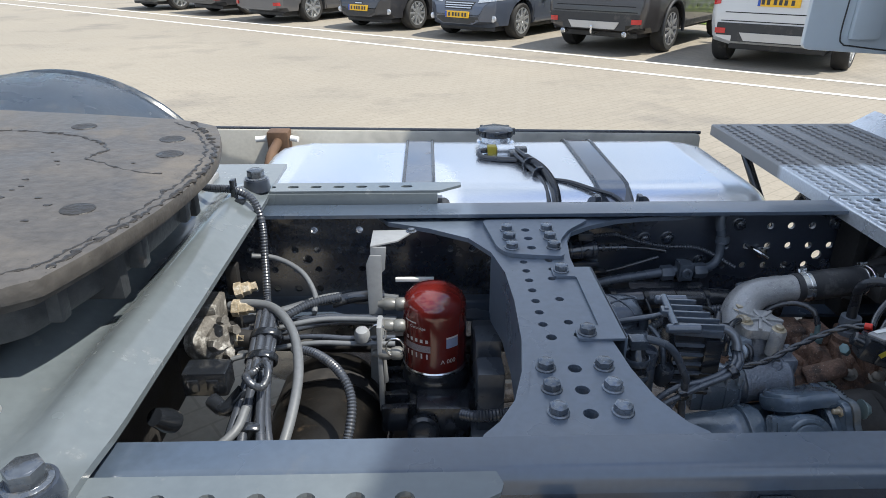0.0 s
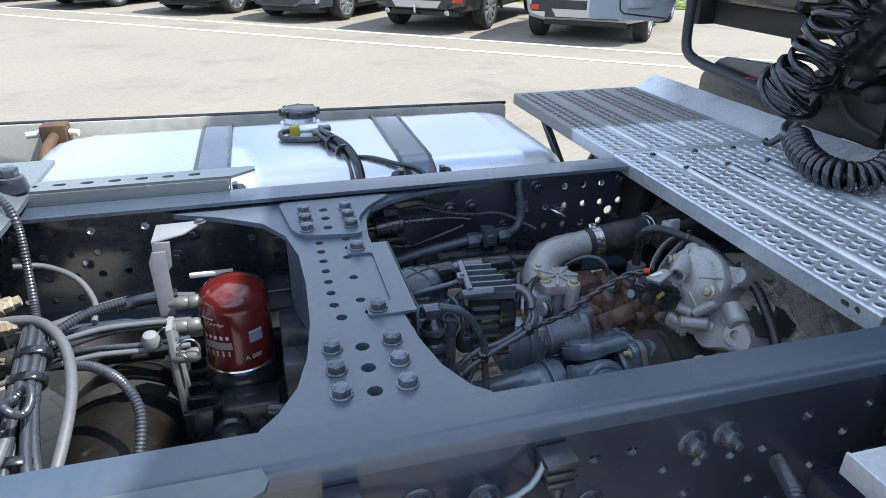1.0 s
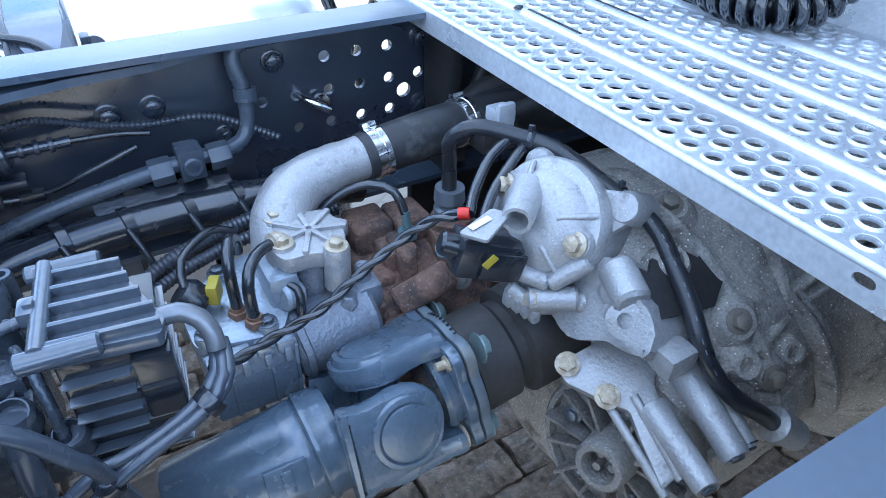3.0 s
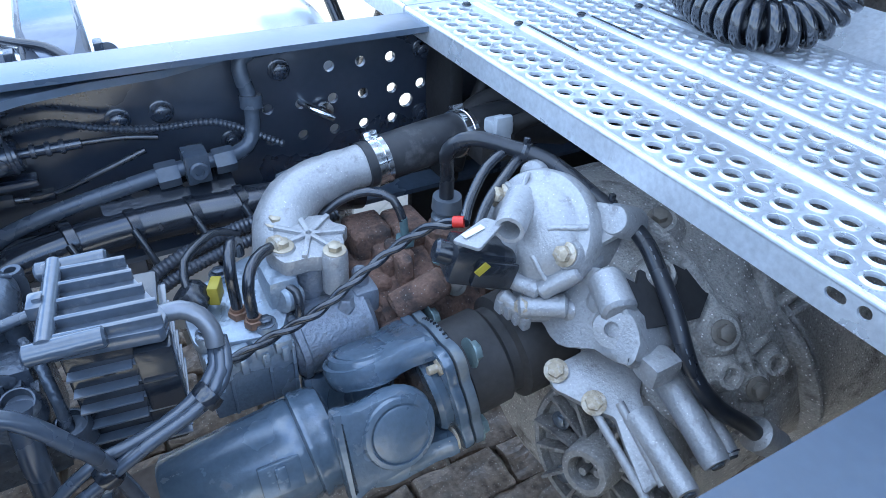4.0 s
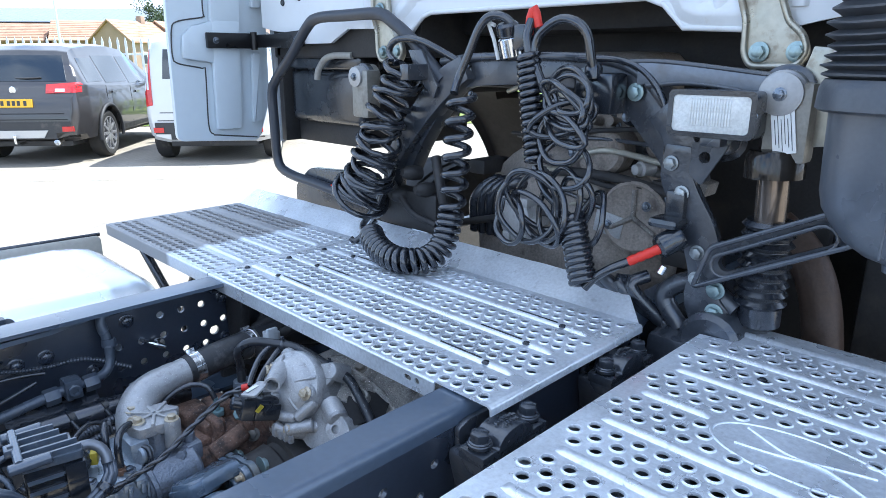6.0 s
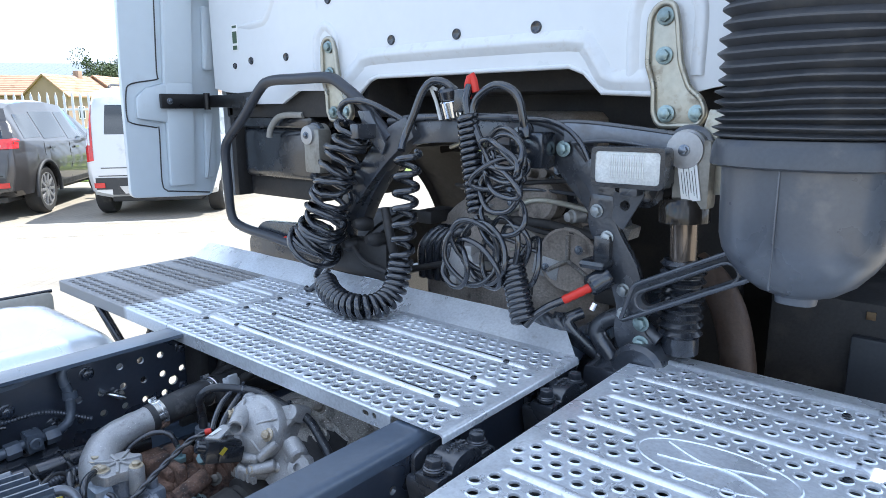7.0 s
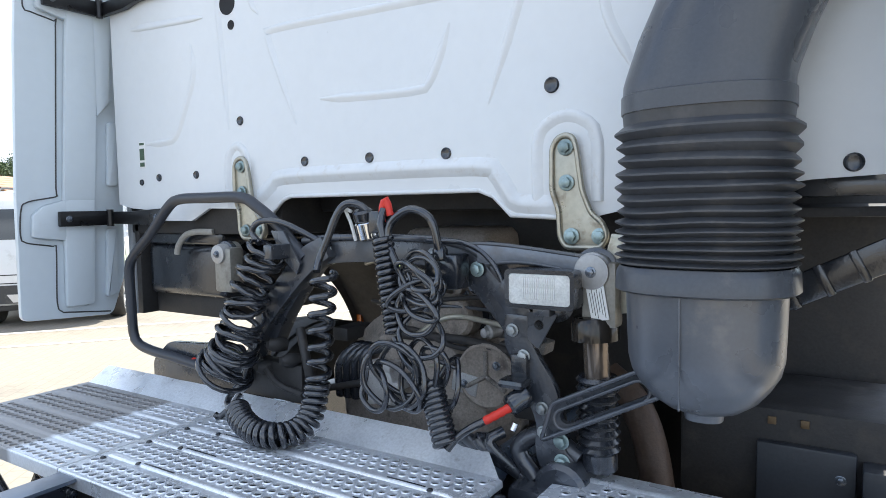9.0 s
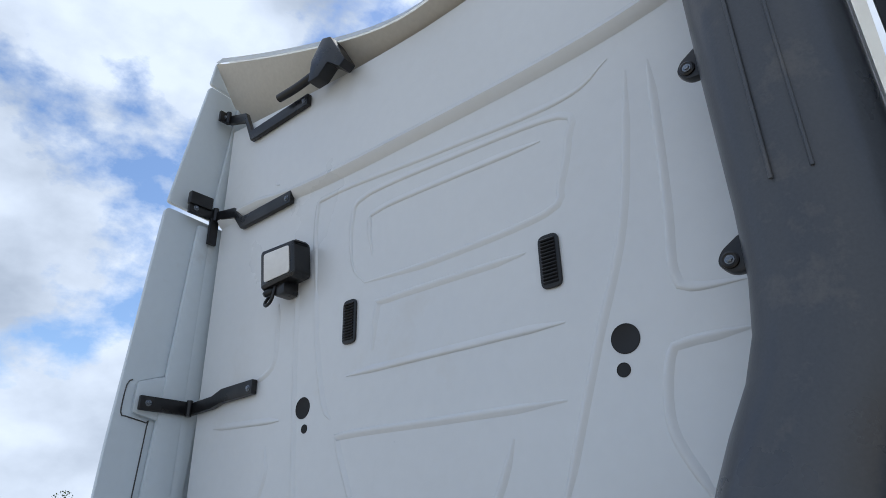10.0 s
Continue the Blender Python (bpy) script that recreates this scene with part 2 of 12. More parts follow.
def piece(name, me, m, parent, label=""):
    """A part that shares its mesh with others, at the world pose m."""
    ob = new(name, me)
    ob.parent = parent
    ob.matrix_basis = POSED.get(parent, Matrix.Translation(ORIGIN[parent])).inverted() @ m
    ORIGIN[ob] = ORIGIN[parent]
    POSED[ob] = m.copy()
    return tagged(ob, label)


def turn_to(d):
    """The turn that brings z onto d."""
    return Vector(d).normalized().to_track_quat("Z", "Y").to_matrix().to_4x4()


def at(p, d=(0, 0, 1), spin=0.0):
    return Matrix.Translation(p) @ turn_to(d) @ Matrix.Rotation(spin, 4, "Z")


def bevel(bm, faces, w, seg=2, angle=25):
    if w <= 0:
        return
    edges = {e for f in faces for e in f.edges}
    edges = [e for e in edges if len(e.link_faces) == 2 and e.calc_face_angle(0) > radians(angle)]
    bmesh.ops.bevel(bm, geom=edges, offset=w, segments=seg, affect="EDGES", profile=0.6)


def box(bm, lo, hi, bev=0.0, m=None, seg=2):
    t = bmesh.new()
    bmesh.ops.create_cube(t, size=1.0)
    size, mid = Vector(hi) - Vector(lo), (Vector(hi) + Vector(lo)) / 2
    bmesh.ops.scale(t, vec=size, verts=t.verts[:])
    bmesh.ops.translate(t, vec=mid, verts=t.verts[:])
    bevel(t, t.faces[:], bev, seg)
    return merge(bm, t, m)


def merge(bm, t, m=None):
    me = bpy.data.meshes.new("tmp")
    if m is not None:
        bmesh.ops.transform(t, matrix=m, verts=t.verts[:])
    t.to_mesh(me)
    t.free()
    bm.from_mesh(me)
    bpy.data.meshes.remove(me)
    return bm


def lathe(bm, prof, p=(0, 0, 0), d=(0, 0, 1), seg=20, m=None, sx=1.0, sy=1.0):
    """Turns a profile of (radius, height) about an axis at p along d."""
    mat = m if m is not None else at(p, d)
    rings = []
    for r, h in prof:
        if r < 1e-6:
            rings.append([bm.verts.new(mat @ Vector((0, 0, h)))])
        else:
            rings.append([bm.verts.new(mat @ Vector((r * sx * math.cos(a), r * sy * math.sin(a), h))) for a in (2 * math.pi * k / seg for k in range(seg))])
    for a, b in zip(rings, rings[1:]):
        for k in range(seg):
            q = [a[k % len(a)], a[(k + 1) % len(a)], b[(k + 1) % len(b)], b[k % len(b)]]
            q = [v for i, v in enumerate(q) if v not in q[:i]]
            if len(q) > 2:
                bm.faces.new(q)
    for ring in (rings[0], rings[-1]):
        if len(ring) > 2:
            bm.faces.new(ring)
    return bm


def cyl(bm, p, q, r, r2=None, seg=16, bev=0.0):
    p, q = Vector(p), Vector(q)
    L = (q - p).length
    r2 = r if r2 is None else r2
    prof = [(r, 0), (r2, L)] if bev <= 0 else [(r - bev, 0), (r, bev), (r2, L - bev), (r2 - bev, L)]
    return lathe(bm, prof, p, q - p, seg)


def curve_points(pts, step=0.012, closed=False):
    """Catmull-Rom through the points."""
    P = [Vector(p) for p in pts]
    n = len(P)
    out = []
    for i in range(n if closed else n - 1):
        if closed:
            a, b, c, d = P[i - 1], P[i], P[(i + 1) % n], P[(i + 2) % n]
        else:
            b, c = P[i], P[i + 1]
            a = P[i - 1] if i else b * 2 - c
            d = P[i + 2] if i + 2 < n else c * 2 - b
        k = max(2, int((c - b).length / step))
        for j in range(k):
            t = j / k
            out.append(0.5 * ((2 * b) + (c - a) * t + (2 * a - 5 * b + 4 * c - d) * t * t + (3 * b - a - 3 * c + d) * t ** 3))
    if not closed:
        out.append(P[-1])
    return out


def sweep(bm, path, r, seg=8, closed=False, flat=1.0):
    """A tube along dense points; r is a number or a function of the point's index."""
    n, seg = len(path), max(seg, 10)
    up, rings = None, []
    for i, p in enumerate(path):
        a, b = path[(i - 1) % n if closed or i else 0], path[(i + 1) % n if closed or i < n - 1 else n - 1]
        t = (b - a).normalized()
        if up is None:
            up = Vector((0, 0, 1)) if abs(t.z) < 0.9 else Vector((0, 1, 0))
        up = (up - t * up.dot(t)).normalized()
        side = t.cross(up)
        rr = r(i) if callable(r) else r
        rings.append([bm.verts.new(p + up * (rr * flat * math.cos(w)) + side * (rr * math.sin(w))) for w in (2 * math.pi * k / seg for k in range(seg))])
    for i in range(n if closed else n - 1):
        a, b = rings[i], rings[(i + 1) % n]
        for k in range(seg):
            bm.faces.new((a[k], a[(k + 1) % seg], b[(k + 1) % seg], b[k]))
    if not closed:
        bm.faces.new(rings[0])
        bm.faces.new(rings[-1])
    return bm


def tube(bm, pts, r, seg=8, step=0.012, closed=False):
    return sweep(bm, curve_points(pts, step, closed), r, seg, closed)


def ribbed(bm, pts, r, pitch=0.006, depth=0.16, seg=8):
    """A corrugated conduit."""
    path = curve_points(pts, pitch / 2)
    return sweep(bm, path, lambda i: r if i % 2 else r * (1 - depth), seg)


def coil(bm, pts, radius, turns, r, seg=6, per=14, grow=None):
    """A wire wound round a path; radius may change along it."""
    path = curve_points(pts, 0.006)
    n = turns * per
    up, out = None, []
    for i in range(n + 1):
        f = i / n * (len(path) - 1)
        k = min(int(f), len(path) - 2)
        p = path[k].lerp(path[k + 1], f - k)
        t = (path[min(k + 4, len(path) - 1)] - path[max(k - 4, 0)]).normalized()
        if up is None:
            up = Vector((1, 0, 0)) if abs(t.x) < 0.9 else Vector((0, 1, 0))
        up = (up - t * up.dot(t)).normalized()
        side = t.cross(up)
        R = radius(i / n) if callable(radius) else radius
        w = 2 * math.pi * i / per
        out.append(p + up * (R * math.cos(w)) + side * (R * math.sin(w)))
    return sweep(bm, out, r, seg)


def circle(cx, cy, r, n=12):
    return [(cx + r * math.cos(2 * math.pi * k / n), cy + r * math.sin(2 * math.pi * k / n)) for k in range(n)]


def slot(cx, cy, length, width, ang=0.0, n=6):
    """A rounded slot outline."""
    h, r, c, s = (length - width) / 2, width / 2, math.cos(ang), math.sin(ang)
    pts = [(h + r * math.cos(a), r * math.sin(a)) for a in (-math.pi / 2 + math.pi * k / n for k in range(n + 1))]
    pts += [(-h + r * math.cos(a), r * math.sin(a)) for a in (math.pi / 2 + math.pi * k / n for k in range(n + 1))]
    return [(cx + x * c - y * s, cy + x * s + y * c) for x, y in pts]


def plate(bm, outline, holes, origin, u, v, thick):
    """A flat plate with real holes, from outlines in (u, v); it grows along u x v."""
    o, u, v = Vector(origin), Vector(u), Vector(v)
    w = u.cross(v).normalized() * thick
    t = bmesh.new()
    loops, edges = [], []
    for loop in (outline, *holes):
        vs = [t.verts.new(o + u * a + v * b) for a, b in loop]
        edges += [t.edges.new((vs[k], vs[(k + 1) % len(vs)])) for k in range(len(vs))]
        loops.append(vs)
    bmesh.ops.triangle_fill(t, use_beauty=True, edges=edges)
    base = t.faces[:]
    top = {x: t.verts.new(x.co + w) for x in t.verts[:]}
    for f in base:
        t.faces.new([top[x] for x in f.verts])
    for vs in loops:
        for k in range(len(vs)):
            a, b = vs[k], vs[(k + 1) % len(vs)]
            t.faces.new((a, b, top[b], top[a]))
    return merge(bm, t)


def prism(bm, outline, origin, u, v, thick, bev=0.0):
    """A solid outline, extruded along u x v, with softened edges."""
    o, u, v = Vector(origin), Vector(u), Vector(v)
    w = u.cross(v).normalized() * thick
    t = bmesh.new()
    lo = [t.verts.new(o + u * a + v * b) for a, b in outline]
    hi = [t.verts.new(x.co + w) for x in lo]
    t.faces.new(lo)
    t.faces.new(hi)
    for k in range(len(lo)):
        j = (k + 1) % len(lo)
        t.faces.new((lo[k], lo[j], hi[j], hi[k]))
    bmesh.ops.recalc_face_normals(t, faces=t.faces[:])
    bevel(t, t.faces[:], bev, 2, 20)
    return merge(bm, t)


def rounded(outline, r, n=4):
    """An outline with its corners rounded."""
    out = []
    P = [Vector(p) for p in outline]
    for k, p in enumerate(P):
        a, b = P[k - 1] - p, P[(k + 1) % len(P)] - p
        rr = min(r, a.length * 0.45, b.length * 0.45)
        s, e = p + a.normalized() * rr, p + b.normalized() * rr
        for j in range(n + 1):
            t = j / n
            q = s * (1 - t) ** 2 + p * 2 * t * (1 - t) + e * t * t
            out.append((q.x, q.y))
    return out


def hexa(r):
    return [(r * math.cos(math.pi / 3 * k), r * math.sin(math.pi / 3 * k)) for k in range(6)]


def bolt_mesh(name, r, material, h=0.6, washer=1.45, stud=0.0):
    """A hexagon bolt with its washer, standing on z = 0."""
    bm = bmesh.new()
    lathe(bm, [(r * washer, 0), (r * washer, r * 0.14), (r * washer * 0.93, r * 0.2), (r * 1.02, r * 0.22), (r * 1.0, r * 0.24)], seg=16)
    prism(bm, hexa(r), (0, 0, r * 0.2), (1, 0, 0), (0, 1, 0), r * h, r * 0.1)
    lathe(bm, [(r * 0.8, r * (0.2 + h)), (r * 0.7, r * (0.27 + h)), (0, r * (0.28 + h))], seg=12)
    if stud:
        lathe(bm, [(r * 0.5, r * (0.2 + h)), (r * 0.5, r * (0.2 + h) + stud), (r * 0.42, r * (0.25 + h) + stud), (0, r * (0.25 + h) + stud)], seg=10)
    return finish(bpy.data.meshes.new(name), bm, material)


BOLT = bolt_mesh("bolt", 0.0128, BOLTM, 0.75, 1.16)
BOLT_S = bolt_mesh("small_bolt", 0.008, BOLTM)
BOLT_G = bolt_mesh("green_bolt", 0.0125, BOLTG, 0.75)
BOLT_A = bolt_mesh("arch_bolt", 0.0115, paint("pale_bolt", (0.36, 0.38, 0.38), 0.38, 0.6, 0.2, 200, 30, 0.12, piece=0.25), 0.8, 1.3)
BOLT_P = bolt_mesh("painted_bolt", 0.0128, FRAME, 0.75, 1.3)
BOLT_C = bolt_mesh("corroded_bolt", 0.0095, BRASS, 0.9)
NUT = bolt_mesh("nut", 0.0135, BOLTM, 0.9, 1.5, 0.012)

# ---- yard ----
YC = 1.033          # centre line of the truck
RAIL_Z = 0.945      # top of the frame rails
WALK_Z = 0.952      # top of the walkway plates


def yard_material():
    m = paint("yard_paving", (0.300, 0.268, 0.215), 0.85, 0.0, 0.16, 35, 0.35, 0.25, dirt=(0.195, 0.18, 0.16), dirt_amount=0.30, dirt_scale=0.6)
    nt = m.node_tree
    b = nt.nodes["Principled BSDF"]
    tc = nt.nodes.new("ShaderNodeTexCoord")
    mp = nt.nodes.new("ShaderNodeMapping")
    mp.inputs["Rotation"].default_value = (0, 0, radians(-37))
    br = nt.nodes.new("ShaderNodeTexBrick")
    br.inputs["Scale"].default_value = 1.0
    br.inputs["Brick Width"].default_value, br.inputs["Row Height"].default_value = 0.21, 0.105
    br.inputs["Mortar Size"].default_value, br.inputs["Mortar Smooth"].default_value = 0.006, 0.4
    br.inputs["Color1"].default_value = (1, 1, 1, 1)
    br.inputs["Color2"].default_value = (0.90, 0.89, 0.88, 1)
    br.inputs["Mortar"].default_value = (0.62, 0.60, 0.57, 1)
    old = b.inputs["Base Color"].links[0].from_socket
    mul = nt.nodes.new("ShaderNodeMixRGB")
    mul.blend_type = "MULTIPLY"
    mul.inputs["Fac"].default_value = 0.5
    nt.links.new(tc.outputs["Object"], mp.inputs["Vector"])
    nt.links.new(mp.outputs["Vector"], br.inputs["Vector"])
    nt.links.new(old, mul.inputs["Color1"])
    nt.links.new(br.outputs["Color"], mul.inputs["Color2"])
    nt.links.new(mul.outputs["Color"], b.inputs["Base Color"])
    return m


YARD = yard_material()


def make_ground():
    bm = bmesh.new()
    R = [0, 3, 8, 20, 60, 200, 900]
    rings = []
    for r in R[1:]:
        rings.append([bm.verts.new((r * math.cos(a), 1 + r * math.sin(a), 0)) for a in (2 * math.pi * k / 32 for k in range(32))])
    bm.faces.new(rings[0])
    for a, b in zip(rings, rings[1:]):
        for k in range(32):
            bm.faces.new((a[k], b[k], b[(k + 1) % 32], a[(k + 1) % 32]))
    solid("ground", bm, YARD, "pale grey worn block paving of a truck yard", "ground", kind="structure", smooth=0)


make_ground()
ROW = Vector((0.772, -0.636, 0)).normalized()      # along the parking row
OUT = Vector((0.636, 0.772, 0)).normalized()       # away from the truck


def line_strip(name, p, length, width):
    bm = bmesh.new()
    p = Vector(p)
    n = 40
    lo, hi = [], []
    for k in range(n + 1):
        q = p + ROW * (length * k / n)
        j = 0.006 * noise.noise(q * 1.3)
        lo.append(bm.verts.new(q - OUT * (width / 2 + j) + Vector((0, 0, 0.004))))
        hi.append(bm.verts.new(q + OUT * (width / 2 - j) + Vector((0, 0, 0.004))))
    for k in range(n):
        bm.faces.new((lo[k], lo[k + 1], hi[k + 1], hi[k]))
    solid(name, bm, WHITEP, "worn white painted line on the paving", "road marking", kind="structure")


line_strip("road_marking", OUT * 8.63 - ROW * 34, 60, 0.11)
line_strip("road_marking", OUT * 9.57 - ROW * 34, 60, 0.11)


# ---- chassis frame ----
def rail_profile(w):
    """Outline of a rail in (inward, up) from its outer top corner."""
    t, h, r = 0.008, 0.27, 0.016
    arc = [(r - r * math.cos(a), -r + r * math.sin(a)) for a in (math.pi / 2 * k / 5 for k in range(6))]
    arc_in = [(r - (r - t) * math.cos(a), -r + (r - t) * math.sin(a)) for a in (math.pi / 2 * k / 5 for k in range(6))]
    top = [(0, -0.03)] + arc + [(w, 0), (w, -t)] + arc_in[::-1] + [(t, -0.03)]
    return top, t, h


# the rail paint again, made lighter: skylight on the flanges is in this colour
FLANGE = paint("lit_flange_paint", (0.066, 0.088, 0.124), 0.30, 0.0, 0.14, 90, 2.5, 0.04, dirt=(0.15, 0.145, 0.135), dirt_amount=0.15, dirt_scale=5, spec=0.9, coat=0.3)


def make_rail(name, outer, side, w, holes, label):
    """A C-shaped rail; side is +1 when its flanges point to +y."""
    top, t, h = rail_profile(w)
    x0, x1 = -2.4, 2.6
    base = (0, outer + side * w / 2, RAIL_Z - h)
    rail = thing(name, base, label, "chassis rail")
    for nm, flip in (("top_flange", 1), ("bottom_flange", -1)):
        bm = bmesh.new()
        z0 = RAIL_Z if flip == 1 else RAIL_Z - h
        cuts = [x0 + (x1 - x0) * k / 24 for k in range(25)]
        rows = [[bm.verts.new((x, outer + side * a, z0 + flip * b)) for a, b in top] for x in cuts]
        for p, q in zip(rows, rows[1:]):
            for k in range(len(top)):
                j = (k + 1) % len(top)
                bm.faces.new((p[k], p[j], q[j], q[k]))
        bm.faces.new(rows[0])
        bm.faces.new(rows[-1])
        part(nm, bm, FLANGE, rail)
    bm = bmesh.new()
    y = outer if side == 1 else outer - t
    plate(bm, [(x0, 0.03), (x1, 0.03), (x1, h - 0.03), (x0, h - 0.03)], holes, (0, y + t, RAIL_Z - h), (1, 0, 0), (0, 0, 1), t)
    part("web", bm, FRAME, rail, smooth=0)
    return rail


def rail_holes(rows):
    return [circle(x, z - (RAIL_Z - 0.27), r, 14) for z, r, xs in rows for x in xs]


FAR_Y, NEAR_Y = 1.468, 0.598
far_rail = make_rail("frame_rail", FAR_Y, -1, 0.085, rail_holes([
    (0.879, 0.0085, [-0.297, -0.192, -0.86, -0.96, -1.06, 0.776, 0.826, 0.876, 0.928]),
    (0.828, 0.0085, [-0.450, -0.398, -0.346, -0.294, -0.242, -0.190, 0.020, 0.072, 0.678, 0.728, 0.779, 0.829, 0.878, 0.929, 0.979, -0.86, -1.06]),
    (0.777, 0.0085, [-0.398, -0.346, -0.294, -0.242, -0.190, 0.020, 0.072, 0.678, 0.728, 0.779, 0.829, 0.878, 0.979]),
    (0.803, 0.012, [-0.318, 0.903]),
    (0.726, 0.0085, [-0.45, -0.398, -0.346, -0.294, 0.17, 0.22])]),
    "dark grey painted steel chassis rail with rows of drilled holes")
near_rail = make_rail("frame_rail", NEAR_Y, 1, 0.062, rail_holes([
    (0.870, 0.008, [0.42, 0.47, 0.73, 0.83, 0.88, 0.93]),
    (0.828, 0.008, [0.26, 0.31, 0.52, 0.57, 0.62, 0.67, 0.80]),
    (0.777, 0.008, [0.26, 0.36, 0.46, 0.56, 0.66, 0.76, 0.86]),
    (0.726, 0.008, [0.10, 0.2, 0.3, 0.4, 0.5, 0.6, 0.7])]),
    "dark grey painted steel chassis rail with bolts on its web")
for x, z in ((0.20, 0.86), (0.28, 0.845), (0.555, 0.865), (0.605, 0.868), (0.18, 0.80), (0.34, 0.80), (0.42, 0.80)):
    piece("nut", NUT, at((x, NEAR_Y, z), (0, -1, 0), x), near_rail)
for x, z in ((0.534, 0.852), (0.479, 0.85), (0.70, 0.885), (0.93, 0.885), (0.93, 0.777), (0.62, 0.79), (-0.45, 0.88), (-0.10, 0.85), (-0.14, 0.80), (0.12, 0.78)):
    piece("bolt", BOLT_P, at((x, FAR_Y - 0.008, z), (0, -1, 0), x * 7), far_rail)


def make_crossmember():
    """The gusseted cross member that joins the rails beside the air dryer."""
    cm = thing("chassis_cross_member", (0.18, YC, 0.80), "blue-grey bolted steel cross member with drilled holes", "cross member")
    z = 0.918
    left = [(0.015, 0.625), (0.035, 0.684), (0.057, 0.708), (0.082, 0.752), (0.099, 0.815), (0.110, 0.90), (0.114, 1.023), (0.110, 1.131), (0.092, 1.22), (0.052, 1.291), (-0.03, 1.345), (-0.12, 1.383), (-0.16, 1.452)]
    right = [(0.62, 1.452), (0.62, 1.432), (0.54, 1.405), (0.445, 1.398), (0.384, 1.385), (0.316, 1.352), (0.270, 1.318), (0.252, 1.268), (0.243, 1.19), (0.243, 1.10), (0.243, 1.00), (0.248, 0.90), (0.256, 0.82), (0.270, 0.754), (0.295, 0.702), (0.315, 0.684), (0.335, 0.625)]
    outline = left + right
    holes = []
    for k in range(9):
        y = 0.905 + 0.0385 * k
        holes.append(circle(0.150 if k else 0.157, y, 0.0075 if k else 0.0085, 12))
        if k not in (2, 4):
            holes.append(circle(0.192 if k in (5, 3, 1) else 0.200, y + 0.006, 0.0075, 12))
    holes += [circle(0.174, y, 0.010, 14) for y in (0.715, 0.765, 0.815)]
    bm = bmesh.new()
    plate(bm, outline, holes, (0, 0, z), (1, 0, 0), (0, 1, 0), 0.010)
    part("top_plate", bm, FRAME2, cm, smooth=0)
    bm = bmesh.new()
    pad = rounded([(0.085, 1.372), (0.105, 1.225), (0.123, 1.196), (0.232, 1.180), (0.236, 1.26), (0.262, 1.31), (0.32, 1.372)], 0.018)
    plate(bm, pad, [circle(0.172, y, 0.009, 12) for y in (1.222, 1.268, 1.312)], (0, 0, z + 0.0105), (1, 0, 0), (0, 1, 0), 0.008)
    part("gusset_plate", bm, FRAME2, cm, smooth=0)
    bm = bmesh.new()
    pad = rounded([(0.042, 0.630), (0.060, 0.690), (0.100, 0.75), (0.118, 0.845), (0.232, 0.845), (0.256, 0.76), (0.298, 0.686), (0.31, 0.630)], 0.02)
    plate(bm, pad, [circle(0.174, y, 0.010, 14) for y in (0.715, 0.765, 0.815)], (0, 0, z + 0.0105), (1, 0, 0), (0, 1, 0), 0.004)
    part("gusset_plate", bm, FRAME2, cm, smooth=0)
    bm = bmesh.new()
    for path in (left[3:9], right[7:13]):
        pts = [Vector((x, y, z)) for x, y in path]
        lo = [Vector((x, y, z - 0.14)) for x, y in path]
        a, b = [bm.verts.new(p) for p in pts], [bm.verts.new(p) for p in lo]
        for k in range(len(a) - 1):
            bm.faces.new((a[k], a[k + 1], b[k + 1], b[k]))
    part("side_web", bm, FRAME2, cm)
    for x in (0.133, 0.216):
        for y in (0.718, 0.768, 0.818):
            piece("bolt", BOLT, at((x + 0.0, y, z + 0.0145), (0, 0, 1), x * 30 + y * 20), cm)
        for y in (1.222, 1.268, 1.313):
            piece("bolt", BOLT, at((x, y, z + 0.0185), (0, 0, 1), x * 40 + y * 9), cm)
    bm = bmesh.new()
    br = [(0.196, 1.104), (0.196, 1.142), (0.272, 1.142), (0.272, 1.10), (0.272, 0.892), (0.196, 0.892), (0.196, 0.925), (0.236, 0.930), (0.236, 1.104)]
    plate(bm, rounded(br, 0.006, 2), [], (0, 0, z + 0.0105), (1, 0, 0), (0, 1, 0), 0.004)
    box(bm, (0.268, 0.892, z - 0.03), (0.272, 1.142, z + 0.0145), 0.001)
    clip = part("clip_bracket", bm, FRAME2, cm, "flat grey steel clip bracket")
    piece("bolt", BOLT, at((0.213, 1.127, z + 0.0145), (0, 0, 1), 0.2), clip)
    piece("bolt", BOLT, at((0.213, 0.91, z + 0.0145), (0, 0, 1), 0.5), clip)


FRAME2 = paint("cross_member_paint", (0.100, 0.125, 0.165), 0.32, 0.0, 0.2, 80, 4, 0.04, dirt=(0.20, 0.19, 0.18), dirt_amount=0.16, dirt_scale=9, spec=1.0)
make_crossmember()


